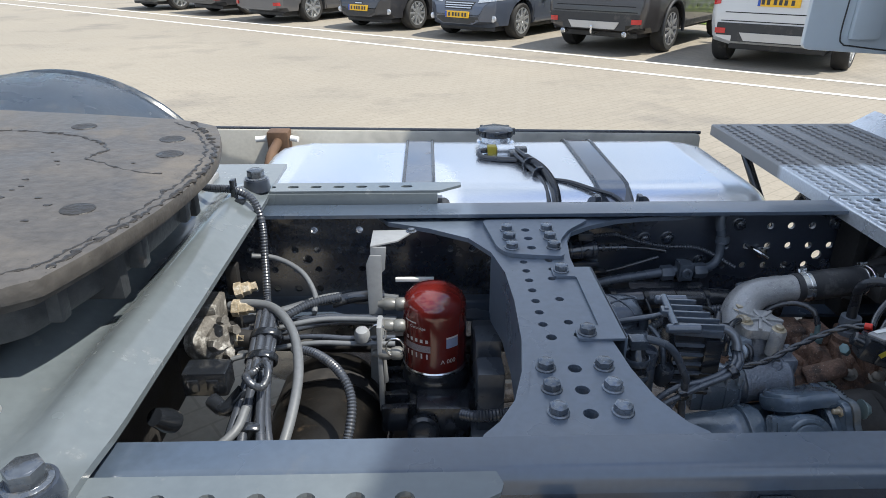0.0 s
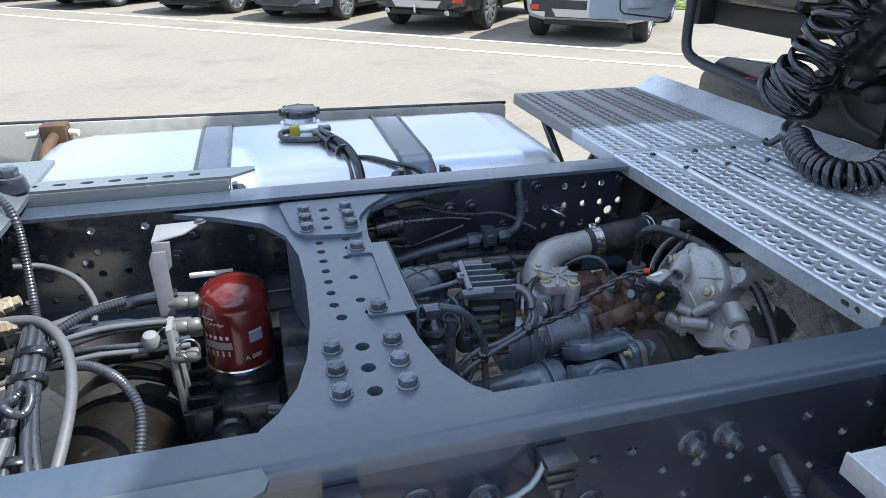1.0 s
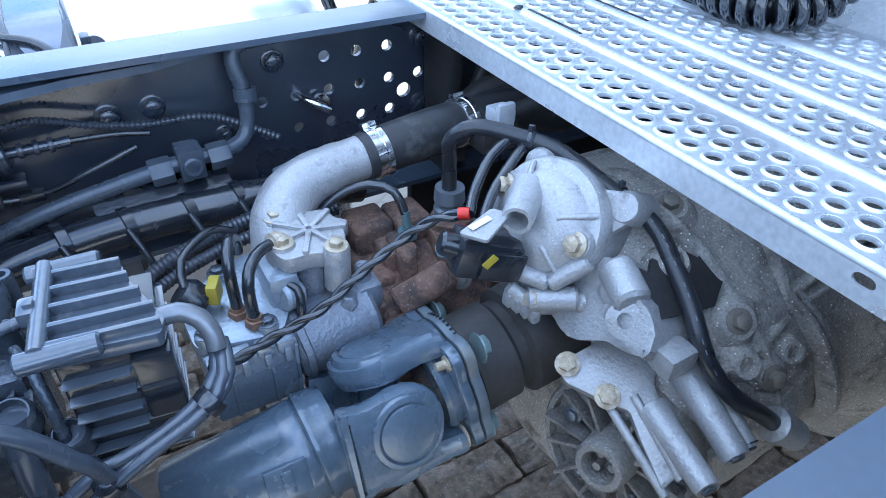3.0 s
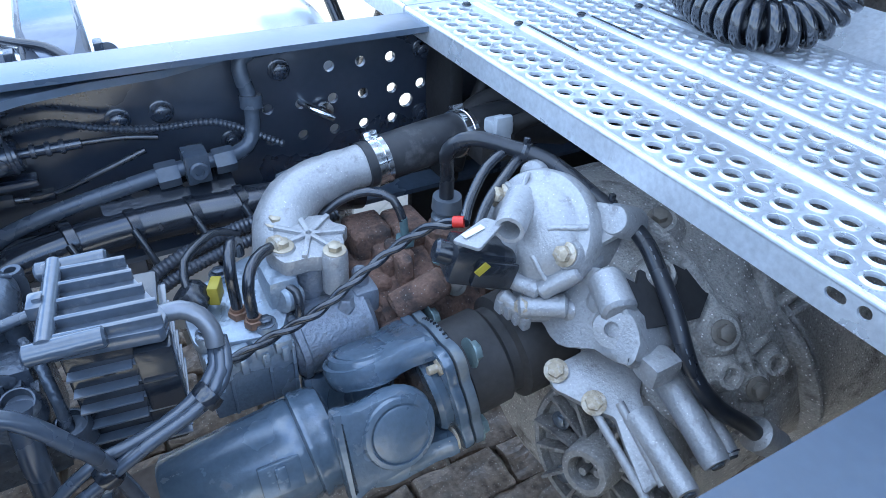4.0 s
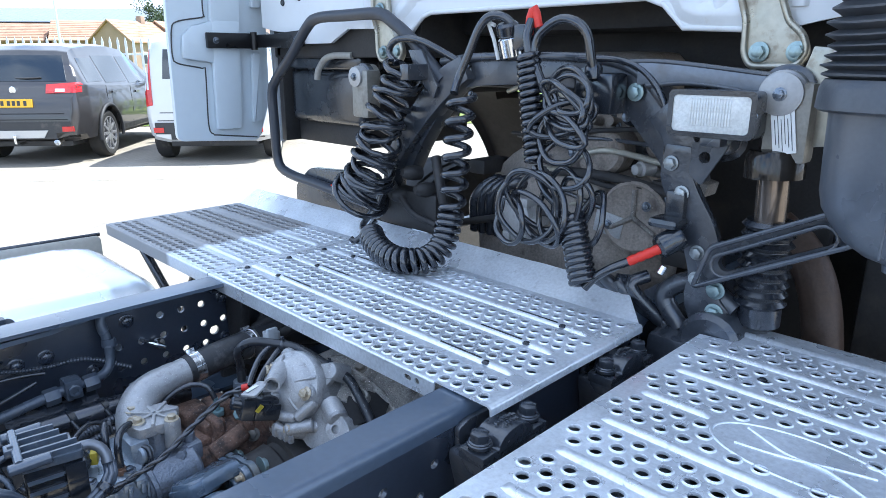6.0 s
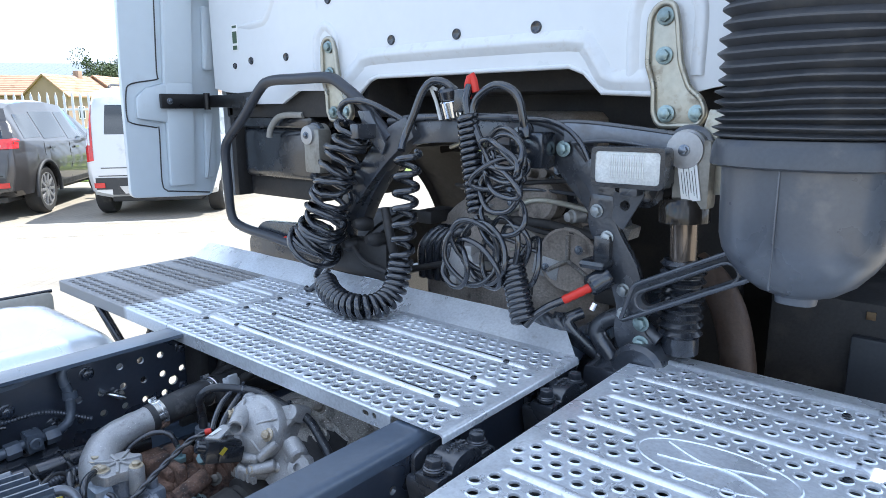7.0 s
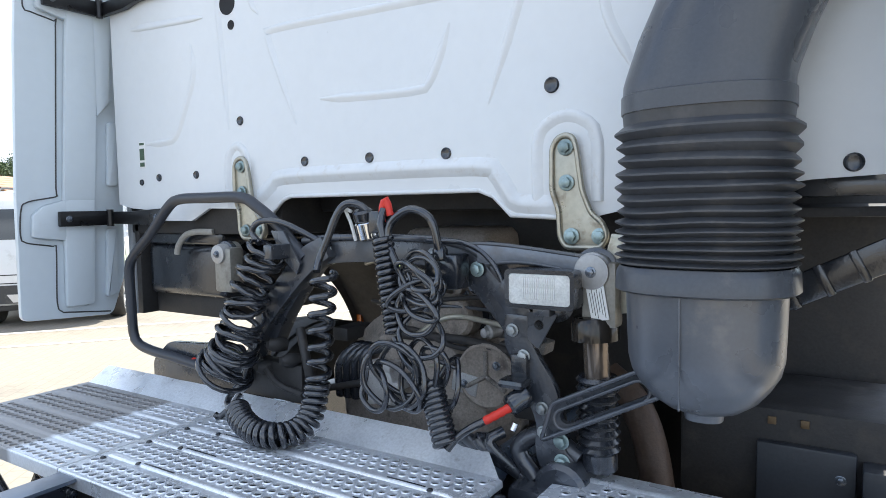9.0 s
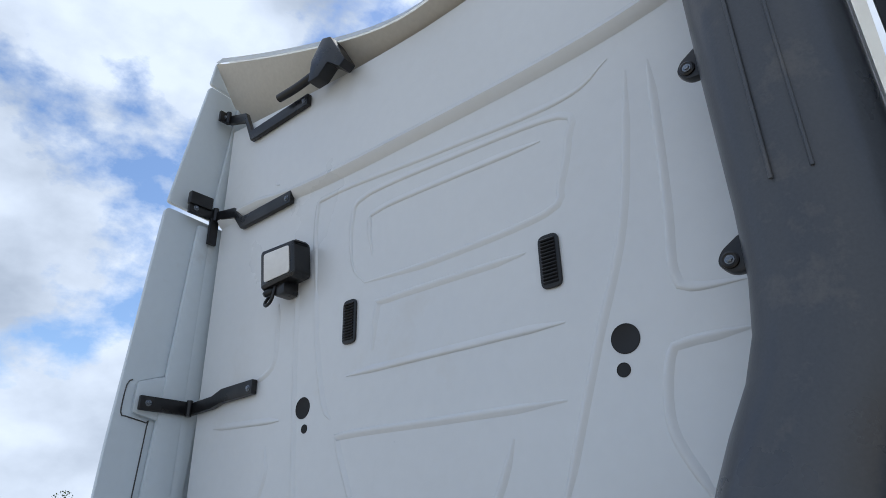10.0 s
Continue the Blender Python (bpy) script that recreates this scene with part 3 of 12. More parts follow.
def angle_bracket(y0, y1, tip, side, label):
    """A perforated angle bolted along a rail, with a cut-back end."""
    x0, x1 = -1.5, 0.045
    base = (x0 / 2 + x1 / 2, (y0 + y1) / 2, RAIL_Z)
    ob = thing("mounting_angle", base, label, "bracket")
    bm = bmesh.new()
    lo, hi = min(y0, y1), max(y0, y1)
    if side > 0:
        out = [(x0, lo), (x1 - 0.05, lo), (x1, hi - 0.02), (x1, hi), (x0, hi)]
        holes = [slot(-0.08 - 0.052 * k, (lo + hi) / 2, 0.026, 0.015) for k in range(18)]
    else:
        out = [(x0, lo), (-0.098, lo), (x1 - 0.004, hi - 0.030), (x1, hi - 0.018), (x1 - 0.006, hi), (x0, hi)]
        holes = [slot(-0.057 - 0.050 * k, hi - 0.041, 0.030, 0.021, math.pi / 2) for k in range(18)]
    plate(bm, out, holes, (0, 0, RAIL_Z + 0.004 + tip), (1, 0, 0), (0, 1, 0), 0.006)
    part("flange", bm, BEAM, ob, smooth=0)
    bm = bmesh.new()
    ye = lo if side > 0 else hi
    box(bm, (x0, ye - 0.003, RAIL_Z), (x1 - 0.055, ye + 0.003, RAIL_Z + 0.004 + tip), 0.001)
    part("upstand", bm, BEAM, ob)
    return ob


angle_bracket(1.452, 1.510, 0.022, 1, "grey steel angle with punched slots along the chassis rail")
angle_bracket(0.468, 0.580, 0.012, -1, "grey steel angle with punched holes along the chassis rail")


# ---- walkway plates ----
# galvanised plate that turns greyer and rougher towards its outer end
def grey_end_zinc():
    m = paint("grey_end_galvanised", (0.72, 0.75, 0.79), 0.36, 0.5, 0.14, 130, 7, 0.10, dirt=(0.20, 0.19, 0.18), dirt_amount=0.06, dirt_scale=16, rough_vary=0.08)
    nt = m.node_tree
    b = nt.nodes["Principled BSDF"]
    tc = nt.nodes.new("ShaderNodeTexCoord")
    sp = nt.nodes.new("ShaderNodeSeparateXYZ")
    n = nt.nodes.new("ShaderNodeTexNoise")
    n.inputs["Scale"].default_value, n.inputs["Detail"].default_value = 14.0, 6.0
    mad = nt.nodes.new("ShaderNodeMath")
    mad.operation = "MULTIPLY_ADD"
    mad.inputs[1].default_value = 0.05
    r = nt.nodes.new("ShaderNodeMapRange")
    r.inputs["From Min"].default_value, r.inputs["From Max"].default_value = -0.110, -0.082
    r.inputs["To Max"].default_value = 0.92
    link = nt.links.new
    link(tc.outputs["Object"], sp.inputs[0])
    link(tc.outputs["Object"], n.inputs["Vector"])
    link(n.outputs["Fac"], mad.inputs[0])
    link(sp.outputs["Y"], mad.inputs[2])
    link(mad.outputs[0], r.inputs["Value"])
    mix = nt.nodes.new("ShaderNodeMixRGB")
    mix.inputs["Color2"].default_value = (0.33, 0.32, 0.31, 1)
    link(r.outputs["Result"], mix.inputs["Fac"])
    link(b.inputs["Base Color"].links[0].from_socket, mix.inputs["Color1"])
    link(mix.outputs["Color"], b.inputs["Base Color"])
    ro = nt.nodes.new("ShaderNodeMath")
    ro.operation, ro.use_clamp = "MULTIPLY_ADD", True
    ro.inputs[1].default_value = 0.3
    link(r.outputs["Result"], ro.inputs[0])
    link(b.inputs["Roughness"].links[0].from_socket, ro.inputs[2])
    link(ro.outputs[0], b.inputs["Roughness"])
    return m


ZINC_GREY = grey_end_zinc()


def rims(bm, pts, r, z):
    """Raised collars round the punched holes."""
    n = 14
    for x, y in pts:
        rings = []
        for rr, h in ((r * 1.42, -0.0002), (r * 1.26, 0.0012), (r * 1.12, 0.0018), (r * 1.03, 0.0015), (r * 1.0, -0.003)):
            rings.append([bm.verts.new((x + rr * math.cos(2 * math.pi * k / n), y + rr * math.sin(2 * math.pi * k / n), z + h)) for k in range(n)])
        for a, b in zip(rings, rings[1:]):
            for k in range(n):
                bm.faces.new((a[k], a[(k + 1) % n], b[(k + 1) % n], b[k]))


def ridge(bm, x, y0, y1, z, w=0.011, h=0.0055):
    """A pressed rib along y with tapered ends."""
    ys = [y0, y0 + 0.012] + [y1 - 0.012, y1]
    sec = [(-w, 0), (-w * 0.6, 0.75), (-w * 0.25, 1), (w * 0.25, 1), (w * 0.6, 0.75), (w, 0)]
    rows = [[bm.verts.new((x + a, y, z + b * h * (0.15 if i in (0, 3) else 1))) for a, b in sec] for i, y in enumerate(ys)]
    for p, q in zip(rows, rows[1:]):
        for k in range(len(sec) - 1):
            bm.faces.new((p[k], p[k + 1], q[k + 1], q[k]))


def make_walkway(name, x0, x1, y0, y1, strips, ribs, rib_y, skip, material, label, outline=None, pitch=0.0285, margin=0.022):
    ob = thing(name, ((x0 + x1) / 2, (y0 + y1) / 2, WALK_Z - 0.03), label, "walkway plate", group="walkway plates behind the cab")
    t, r = 0.003, 0.0086
    pts = []
    for s in strips:
        for j, dx in enumerate((-0.0265, 0.0, 0.0265)):
            y = y0 + margin + (pitch / 2 if j == 1 else 0)
            while y < y1 - margin:
                if not skip(s + dx, y):
                    pts.append((s + dx, y))
                y += pitch
    bm = bmesh.new()
    out = outline or [(x0, y0), (x1, y0), (x1, y1), (x0, y1)]
    plate(bm, out, [circle(x, y, r, 14) for x, y in pts], (0, 0, WALK_Z - t), (1, 0, 0), (0, 1, 0), t)
    rims(bm, pts, r, WALK_Z + 0.0002)
    for x in ribs:
        for a, b in (rib_y if isinstance(rib_y, list) else [rib_y]):
            ridge(bm, x, a, b, WALK_Z - 0.0004)
    part("deck_plate", bm, material, ob, smooth=30)
    return ob


RX = [1.013, 1.124, 1.236]
SX = [0.949, 1.068, 1.180, 1.298]
walk_a = make_walkway("walkway_plate", 0.905, 1.356, 0.561, 1.462, SX, RX, (0.60, 1.44),
                      lambda x, y: any(abs(x - q) < 0.018 and (abs(y - 0.655) < 0.018 or abs(y - 1.315) < 0.016) for q in RX), ZINC,
                      "perforated galvanised walkway plate with an upturned front edge")
walk_b = make_walkway("walkway_plate", 0.907, 1.356, 1.466, 2.157, SX, RX, (1.48, 2.14), lambda x, y: False, ZINC_GREY,
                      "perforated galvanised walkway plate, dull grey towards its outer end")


def walkway_edges(ob, y0, y1, cut, mt, notch=0.0):
    bm = bmesh.new()
    prism(bm, [(0.906, 0.0), (0.903, -0.0008), (0.9015, -0.003), (0.9015, -0.006), (0.9045, -0.006), (0.9055, -0.0045)], (0, y1, WALK_Z), (1, 0, 0), (0, 0, 1), y1 - y0 - notch)
    part("bend", bm, mt, ob)
    bm = bmesh.new()
    punched = [slot(0.737, -0.0155, 0.018, 0.0105), circle(0.714, -0.0145, 0.0058, 12)] if notch else []
    plate(bm, [(y0 + notch, -0.034), (y1, -0.034), (y1, -0.0055), (y0 + notch, -0.0055)], punched, (0.9015, 0, WALK_Z), (0, 1, 0), (0, 0, 1), 0.003)
    part("rear_lip", bm, mt, ob)
    bm = bmesh.new()
    front = [(0, 0), (y1 - y0, 0), (y1 - y0, 0.088), (cut, 0.088)]
    d = Vector((0.078, 0, 0.045)).normalized()
    plate(bm, front, [], (1.356, y0, WALK_Z - 0.002), (0, 1, 0), d, 0.003)
    bmesh.ops.subdivide_edges(bm, edges=[e for e in bm.edges if e.calc_length() > 0.2], cuts=18)
    for v in bm.verts:
        v.co += Vector((-0.5, 0, 0.86)) * (0.0022 * noise.noise(v.co * 17))
    part("front_upstand", bm, ZINC, ob, "bent-up dented front edge")


walkway_edges(walk_a, 0.561, 1.462, 0.075, ZINC, 0.112)
walkway_edges(walk_b, 1.466, 2.157, 0.004, ZINC_GREY)
bm = bmesh.new()
prism(bm, [(0.561, -0.0002), (0.557, -0.0008), (0.5545, -0.003), (0.5535, -0.006), (0.553, -0.016), (0.556, -0.016), (0.557, -0.006), (0.561, -0.0035)], (0.905, 0, WALK_Z), (0, 1, 0), (0, 0, 1), 0.451)
part("side_lip", bm, ZINC, walk_a)
PLUG = bolt_mesh("plug", 0.0065, BLACK, 0.3, 1.2)
for x in RX:
    for y in (0.655, 1.315):
        piece("clip", PLUG, at((x - 0.005, y, WALK_Z + 0.003)), walk_a, "black clip")
for x in (0.99, 1.11, 1.22, 1.32):
    piece("clip", PLUG, at((x, 1.43, WALK_Z + 0.001)), walk_a, "black clip")
# no slots are cut in the ribs: black strips paint the shade inside them
for x in RX:
    for a, b in ((1.19, 1.30), (0.67, 0.77)):
        bm = bmesh.new()
        box(bm, (x - 0.002, a, WALK_Z + 0.002), (x + 0.0025, b, WALK_Z + 0.0062), 0.001)
        part("slot_strip", bm, BLACK, walk_a, "black strip painted as the shade of a slot")

# plate beside the frame, over the battery box
CS = [0.72 + 0.112 * k for k in range(7)]
CR = [0.664 + 0.112 * k for k in range(8)]


def in_logo(x, y):
    return ((x - 1.09) / 0.062) ** 2 + ((y - 0.18) / 0.125) ** 2 < 1 or any(abs(x - q) < 0.013 for q in CR)


C_OUT = [(0.635, -0.215), (1.50, -0.215), (1.50, 0.392), (1.40, 0.405), (1.392, 0.455), (0.635, 0.459)]
walk_c = make_walkway("walkway_plate", 0.635, 1.50, -0.219, 0.455, CS, CR[1:], [(-0.20, 0.03), (0.31, 0.42)],
                      lambda x, y: in_logo(x, y) or (x > 1.39 and y > 0.38), ZINC,
                      "perforated galvanised walkway plate with an embossed oval", outline=C_OUT, pitch=0.034)
bm = bmesh.new()
for x in CR[1:]:
    if abs(x - 1.09) > 0.06:
        ridge(bm, x, 0.0, 0.33, WALK_Z - 0.0004)
ring = [Vector((1.09 + 0.058 * math.cos(a), 0.18 + 0.118 * math.sin(a), WALK_Z)) for a in (2 * math.pi * k / 40 for k in range(40))]
sweep(bm, [v - Vector((0, 0, 0.0012)) for v in ring], 0.003, 6, True)
tube(bm, [(1.06, 0.10, WALK_Z), (1.085, 0.15, WALK_Z + 0.001), (1.09, 0.20, WALK_Z), (1.12, 0.26, WALK_Z)], 0.0022, 6)
tube(bm, [(1.07, 0.26, WALK_Z), (1.08, 0.2, WALK_Z), (1.10, 0.14, WALK_Z), (1.11, 0.1, WALK_Z)], 0.0022, 6)
pieces_of("embossed_oval", bm, ZINC, walk_c)
for x, y in ((0.83, 0.28), (0.94, 0.14), (1.28, 0.30), (1.17, 0.02), (1.40, 0.06), (0.72, 0.05)):
    piece("clip", PLUG, at((x, y, WALK_Z + 0.001)), walk_c, "black clip")
bm = bmesh.new()
box(bm, (0.635, 0.452, WALK_Z - 0.03), (1.39, 0.456, WALK_Z - 0.0035), 0.001)
box(bm, (0.633, -0.218, WALK_Z - 0.03), (0.637, 0.463, WALK_Z - 0.001), 0.001)
part("side_lip", bm, ZINC, walk_c)
bm = bmesh.new()
box(bm, (0.68, -0.50, 0.42), (1.46, 0.43, 0.86), 0.02)
bbox = thing("battery_box", (1.07, 0.0, 0.42), "black plastic battery box under the walkway plate", "battery box")
part("box_body", bm, BLACK, bbox)
bm = bmesh.new()
box(bm, (0.665, -0.515, 0.855), (1.475, 0.44, 0.918), 0.015)
part("box_lid", bm, BLACK, bbox)
for x in (0.80, 1.34):
    bm = bmesh.new()
    box(bm, (x - 0.03, 0.425, 0.70), (x + 0.03, 0.600, 0.76), 0.006)
    part("carrier", bm, FRAME, bbox, "steel carrier to the chassis rail")


# ---- fuel tank ----
def make_tank():
    tank = thing("fuel_tank", (0.16, 1.83, 0.34), "bare aluminium fuel tank with rounded corners", "fuel tank")
    y0, y1, z0, z1, r = 1.50, 2.135, 0.36, 0.935, 0.15
    sec = rounded([(y0, z0), (y1, z0), (y1, z1), (y0, z1)], r, 8)
    cy, cz = (y0 + y1) / 2, (z0 + z1) / 2
    xs = [(-0.515, 0.72), (-0.51, 0.82), (-0.495, 0.90), (-0.47, 0.955), (-0.43, 0.985), (-0.395, 0.995), (-0.39, 1.0), (-0.38, 1.003), (-0.37, 1.0), (0.70, 1.0), (0.71, 1.003), (0.72, 1.0), (0.725, 0.995), (0.76, 0.985), (0.80, 0.955), (0.825, 0.90), (0.84, 0.82), (0.845, 0.72)]
    bm = bmesh.new()
    rows = [[bm.verts.new((x, cy + (a - cy) * s, cz + (b - cz) * s)) for a, b in sec] for x, s in xs]
    n = len(sec)
    for p, q in zip(rows, rows[1:]):
        for k in range(n):
            bm.faces.new((p[k], p[(k + 1) % n], q[(k + 1) % n], q[k]))
    bm.faces.new(rows[0])
    bm.faces.new(rows[-1])
    part("tank_body", bm, TANK, tank)
    for x in (-0.055, 0.43):
        bm = bmesh.new()
        w = 0.038
        secs = rounded([(y0 - 0.004, z0 - 0.004), (y1 + 0.004, z0 - 0.004), (y1 + 0.004, z1 + 0.004), (y0 - 0.004, z1 + 0.004)], r, 8)
        a = [bm.verts.new((x - w, p, q)) for p, q in secs]
        b = [bm.verts.new((x + w, p, q)) for p, q in secs]
        for k in range(n):
            bm.faces.new((a[k], a[(k + 1) % n], b[(k + 1) % n], b[k]))
        strap = part("strap", bm, STRAP, tank, "dark steel tank strap")
        bm = bmesh.new()
        for s in (-1, 1):
            edge = [Vector((x + s * w, p, q)) for p, q in secs]
            sweep(bm, edge, 0.0045, 6, True)
        part("strap_edge", bm, RUBBER, strap, "black rubber edging")
        for sg in (-1, 1):
            # folded wing and round rubber stop where the strap dips behind the rail
            bm = bmesh.new()
            q = [Vector((x + sg * w, 1.660, z1 + 0.003)), Vector((x + sg * 0.012, 1.525, z1 - 0.042)), Vector((x + sg * (w + 0.002), 1.520, z1 - 0.042)), Vector((x + sg * (w + 0.002), 1.60, z1 - 0.002))]
            lo = [bm.verts.new(p) for p in q]
            hi = [bm.verts.new(p + Vector((0, -0.003, 0.009))) for p in q]
            bm.faces.new(lo)
            bm.faces.new(hi[::-1])
            for k in range(4):
                bm.faces.new((lo[k], lo[(k + 1) % 4], hi[(k + 1) % 4], hi[k]))
            bmesh.ops.recalc_face_normals(bm, faces=bm.faces[:])
            part("wing", bm, CONDUIT, strap, "folded steel wing")
            bm = bmesh.new()
            lathe(bm, [(0.014, -0.010), (0.015, -0.007), (0.015, 0.007), (0.013, 0.010), (0.0, 0.010)], (x + sg * (w + 0.022), 1.535, z1 - 0.022), (0.25 * sg, -0.75, 0.45), 20)
            box(bm, (x + sg * (w + 0.014) - 0.006, 1.522, z1 - 0.05), (x + sg * (w + 0.014) + 0.006, 1.545, z1 - 0.002), 0.002)
            part("stop", bm, CONDUIT, strap, "round dark rubber stop")
    bm = bmesh.new()
    c = Vector((0.178, 2.035, 0.93))
    lathe(bm, [(0.058, -0.012), (0.058, 0.004), (0.050, 0.008), (0.050, 0.022), (0.0, 0.022)], c, seg=24)
    neck = part("filler_neck", bm, TANK, tank)
    bm = bmesh.new()
    lathe(bm, [(0.052, 0.022), (0.055, 0.026), (0.055, 0.040), (0.050, 0.044), (0.020, 0.046), (0.0, 0.046)], c, seg=24)
    part("filler_cap", bm, BLACK, neck, "black screw cap")
    bm = bmesh.new()
    for k in range(8):
        a = 2 * math.pi * k / 8
        box(bm, (-0.008, -0.006, -0.012), (0.008, 0.006, 0.008), 0.002, Matrix.Translation(c + Vector((0.052 * math.cos(a), 0.052 * math.sin(a), 0.036))) @ Matrix.Rotation(a, 4, "Z"))
    pieces_of("grip", bm, BLACK, neck)
    # level sender with its plug and cable
    bm = bmesh.new()
    s = Vector((0.185, 1.87, 0.930))
    lathe(bm, [(0.062, -0.004), (0.062, 0.006), (0.056, 0.010), (0.03, 0.012), (0, 0.012)], s, seg=24)
    box(bm, s + Vector((-0.02, -0.02, 0.01)), s + Vector((0.055, 0.03, 0.032)), 0.004)
    sender = part("level_sender", bm, TANK, tank, "metal level sender flange")
    bm = bmesh.new()
    box(bm, s + Vector((-0.046, -0.012, 0.010)), s + Vector((-0.02, 0.018, 0.034)), 0.004)
    part("plug", bm, YELLOW, sender, "yellow plug")
    bm = bmesh.new()
    box(bm, s + Vector((0.012, -0.06, 0.006)), s + Vector((0.055, -0.022, 0.03)), 0.005)
    box(bm, s + Vector((0.03, -0.03, 0.02)), s + Vector((0.065, 0.0, 0.034)), 0.004)
    tube(bm, [s + Vector(q) for q in ((-0.045, 0.005, 0.02), (-0.07, -0.005, 0.018), (-0.065, -0.04, 0.012), (-0.02, -0.06, 0.012), (0.03, -0.07, 0.014))], 0.008)
    for k, off in enumerate(((0, 0), (0.012, 0.004), (-0.01, 0.005), (0.004, 0.012))):
        tube(bm, [s + Vector((0.03 + off[0], -0.04, 0.02 + off[1])), s + Vector((0.055 + off[0], -0.12, 0.014 + off[1])), s + Vector((0.085 + off[0], -0.22, 0.0 + off[1])), s + Vector((0.09 + off[0], -0.32, -0.03 + off[1])), s + Vector((0.085 + off[0], -0.37, -0.10))], 0.0065)
    ribbed(bm, [s + Vector(q) for q in ((0.05, -0.1, 0.03), (0.085, -0.18, 0.02), (0.10, -0.28, -0.0), (0.10, -0.345, -0.05), (0.10, -0.38, -0.12))], 0.011)
    tube(bm, [s + Vector(q) for q in ((0.09, -0.22, 0.005), (0.14, -0.25, 0.008), (0.19, -0.29, 0.002), (0.235, -0.31, -0.006), (0.26, -0.335, -0.02))], 0.006)
    for q in ((0.058, -0.13, 0.018), (0.075, -0.19, 0.01)):
        lathe(bm, [(0.021, -0.004), (0.021, 0.004)], s + Vector(q), (0.2, -0.8, -0.1), 10)
    pieces_of("cable_harness", bm, RUBBER, sender, "black taped cable harness")


make_tank()


def make_skirt():
    sk = thing("side_skirt", (-0.4, 2.25, 0.35), "pale side skirt panel with a black rubber top edge", "side skirt")
    bm = bmesh.new()
    prism(bm, rounded([(-1.0, 0.35), (0.905, 0.35), (0.905, 0.90), (-1.0, 0.93)], 0.02), (0, 2.235, 0), (1, 0, 0), (0, 0, 1), -0.02, 0.004)
    part("panel", bm, paint("skirt_inside", (0.52, 0.50, 0.44), 0.55, 0.0, 0.12, 80, 3, 0.05, dirt=(0.25, 0.24, 0.22), dirt_amount=0.3, dirt_scale=5), sk)
    bm = bmesh.new()
    tube(bm, [(-1.0, 2.245, 0.932), (0.905, 2.245, 0.902)], 0.006, 8, 0.1)
    part("edge_trim", bm, RUBBER, sk, "black rubber edge trim")
    bm = bmesh.new()
    box(bm, (-0.56, 2.17, 0.82), (-0.49, 2.232, 0.93), 0.006)
    tube(bm, [(-0.525, 2.19, 0.90), (-0.53, 2.05, 0.86), (-0.535, 1.95, 0.70)], 0.016)
    pieces_of("stay", bm, paint("rusty_stay", (0.12, 0.070, 0.040), 0.7, 0.1, 0.3, 120, 20, 0.3), sk, "rusty brown steel stay")
    for a, b in ((-0.565, -0.60), (-0.485, -0.46)):
        bm = bmesh.new()
        tube(bm, [(a, 2.19, 0.905), (b, 2.185, 0.903)], 0.010)
        part("sleeve", bm, PAPER, sk, "white plastic sleeve")


make_skirt()
ws = thing("walkway_support", (0.935, 1.80, 0.66), "black steel struts under the walkway plate", "bracket")
for pts, r in (([(0.92, 1.50, 0.80), (0.93, 1.62, 0.915), (0.93, 2.12, 0.925)], 0.012), ([(0.935, 1.60, 0.915), (0.94, 1.72, 0.74), (0.95, 1.66, 0.66)], 0.016), ([(0.935, 1.98, 0.92), (0.94, 1.74, 0.74)], 0.013)):
    bm = bmesh.new()
    tube(bm, pts, r)
    part("strut", bm, BLACK, ws)


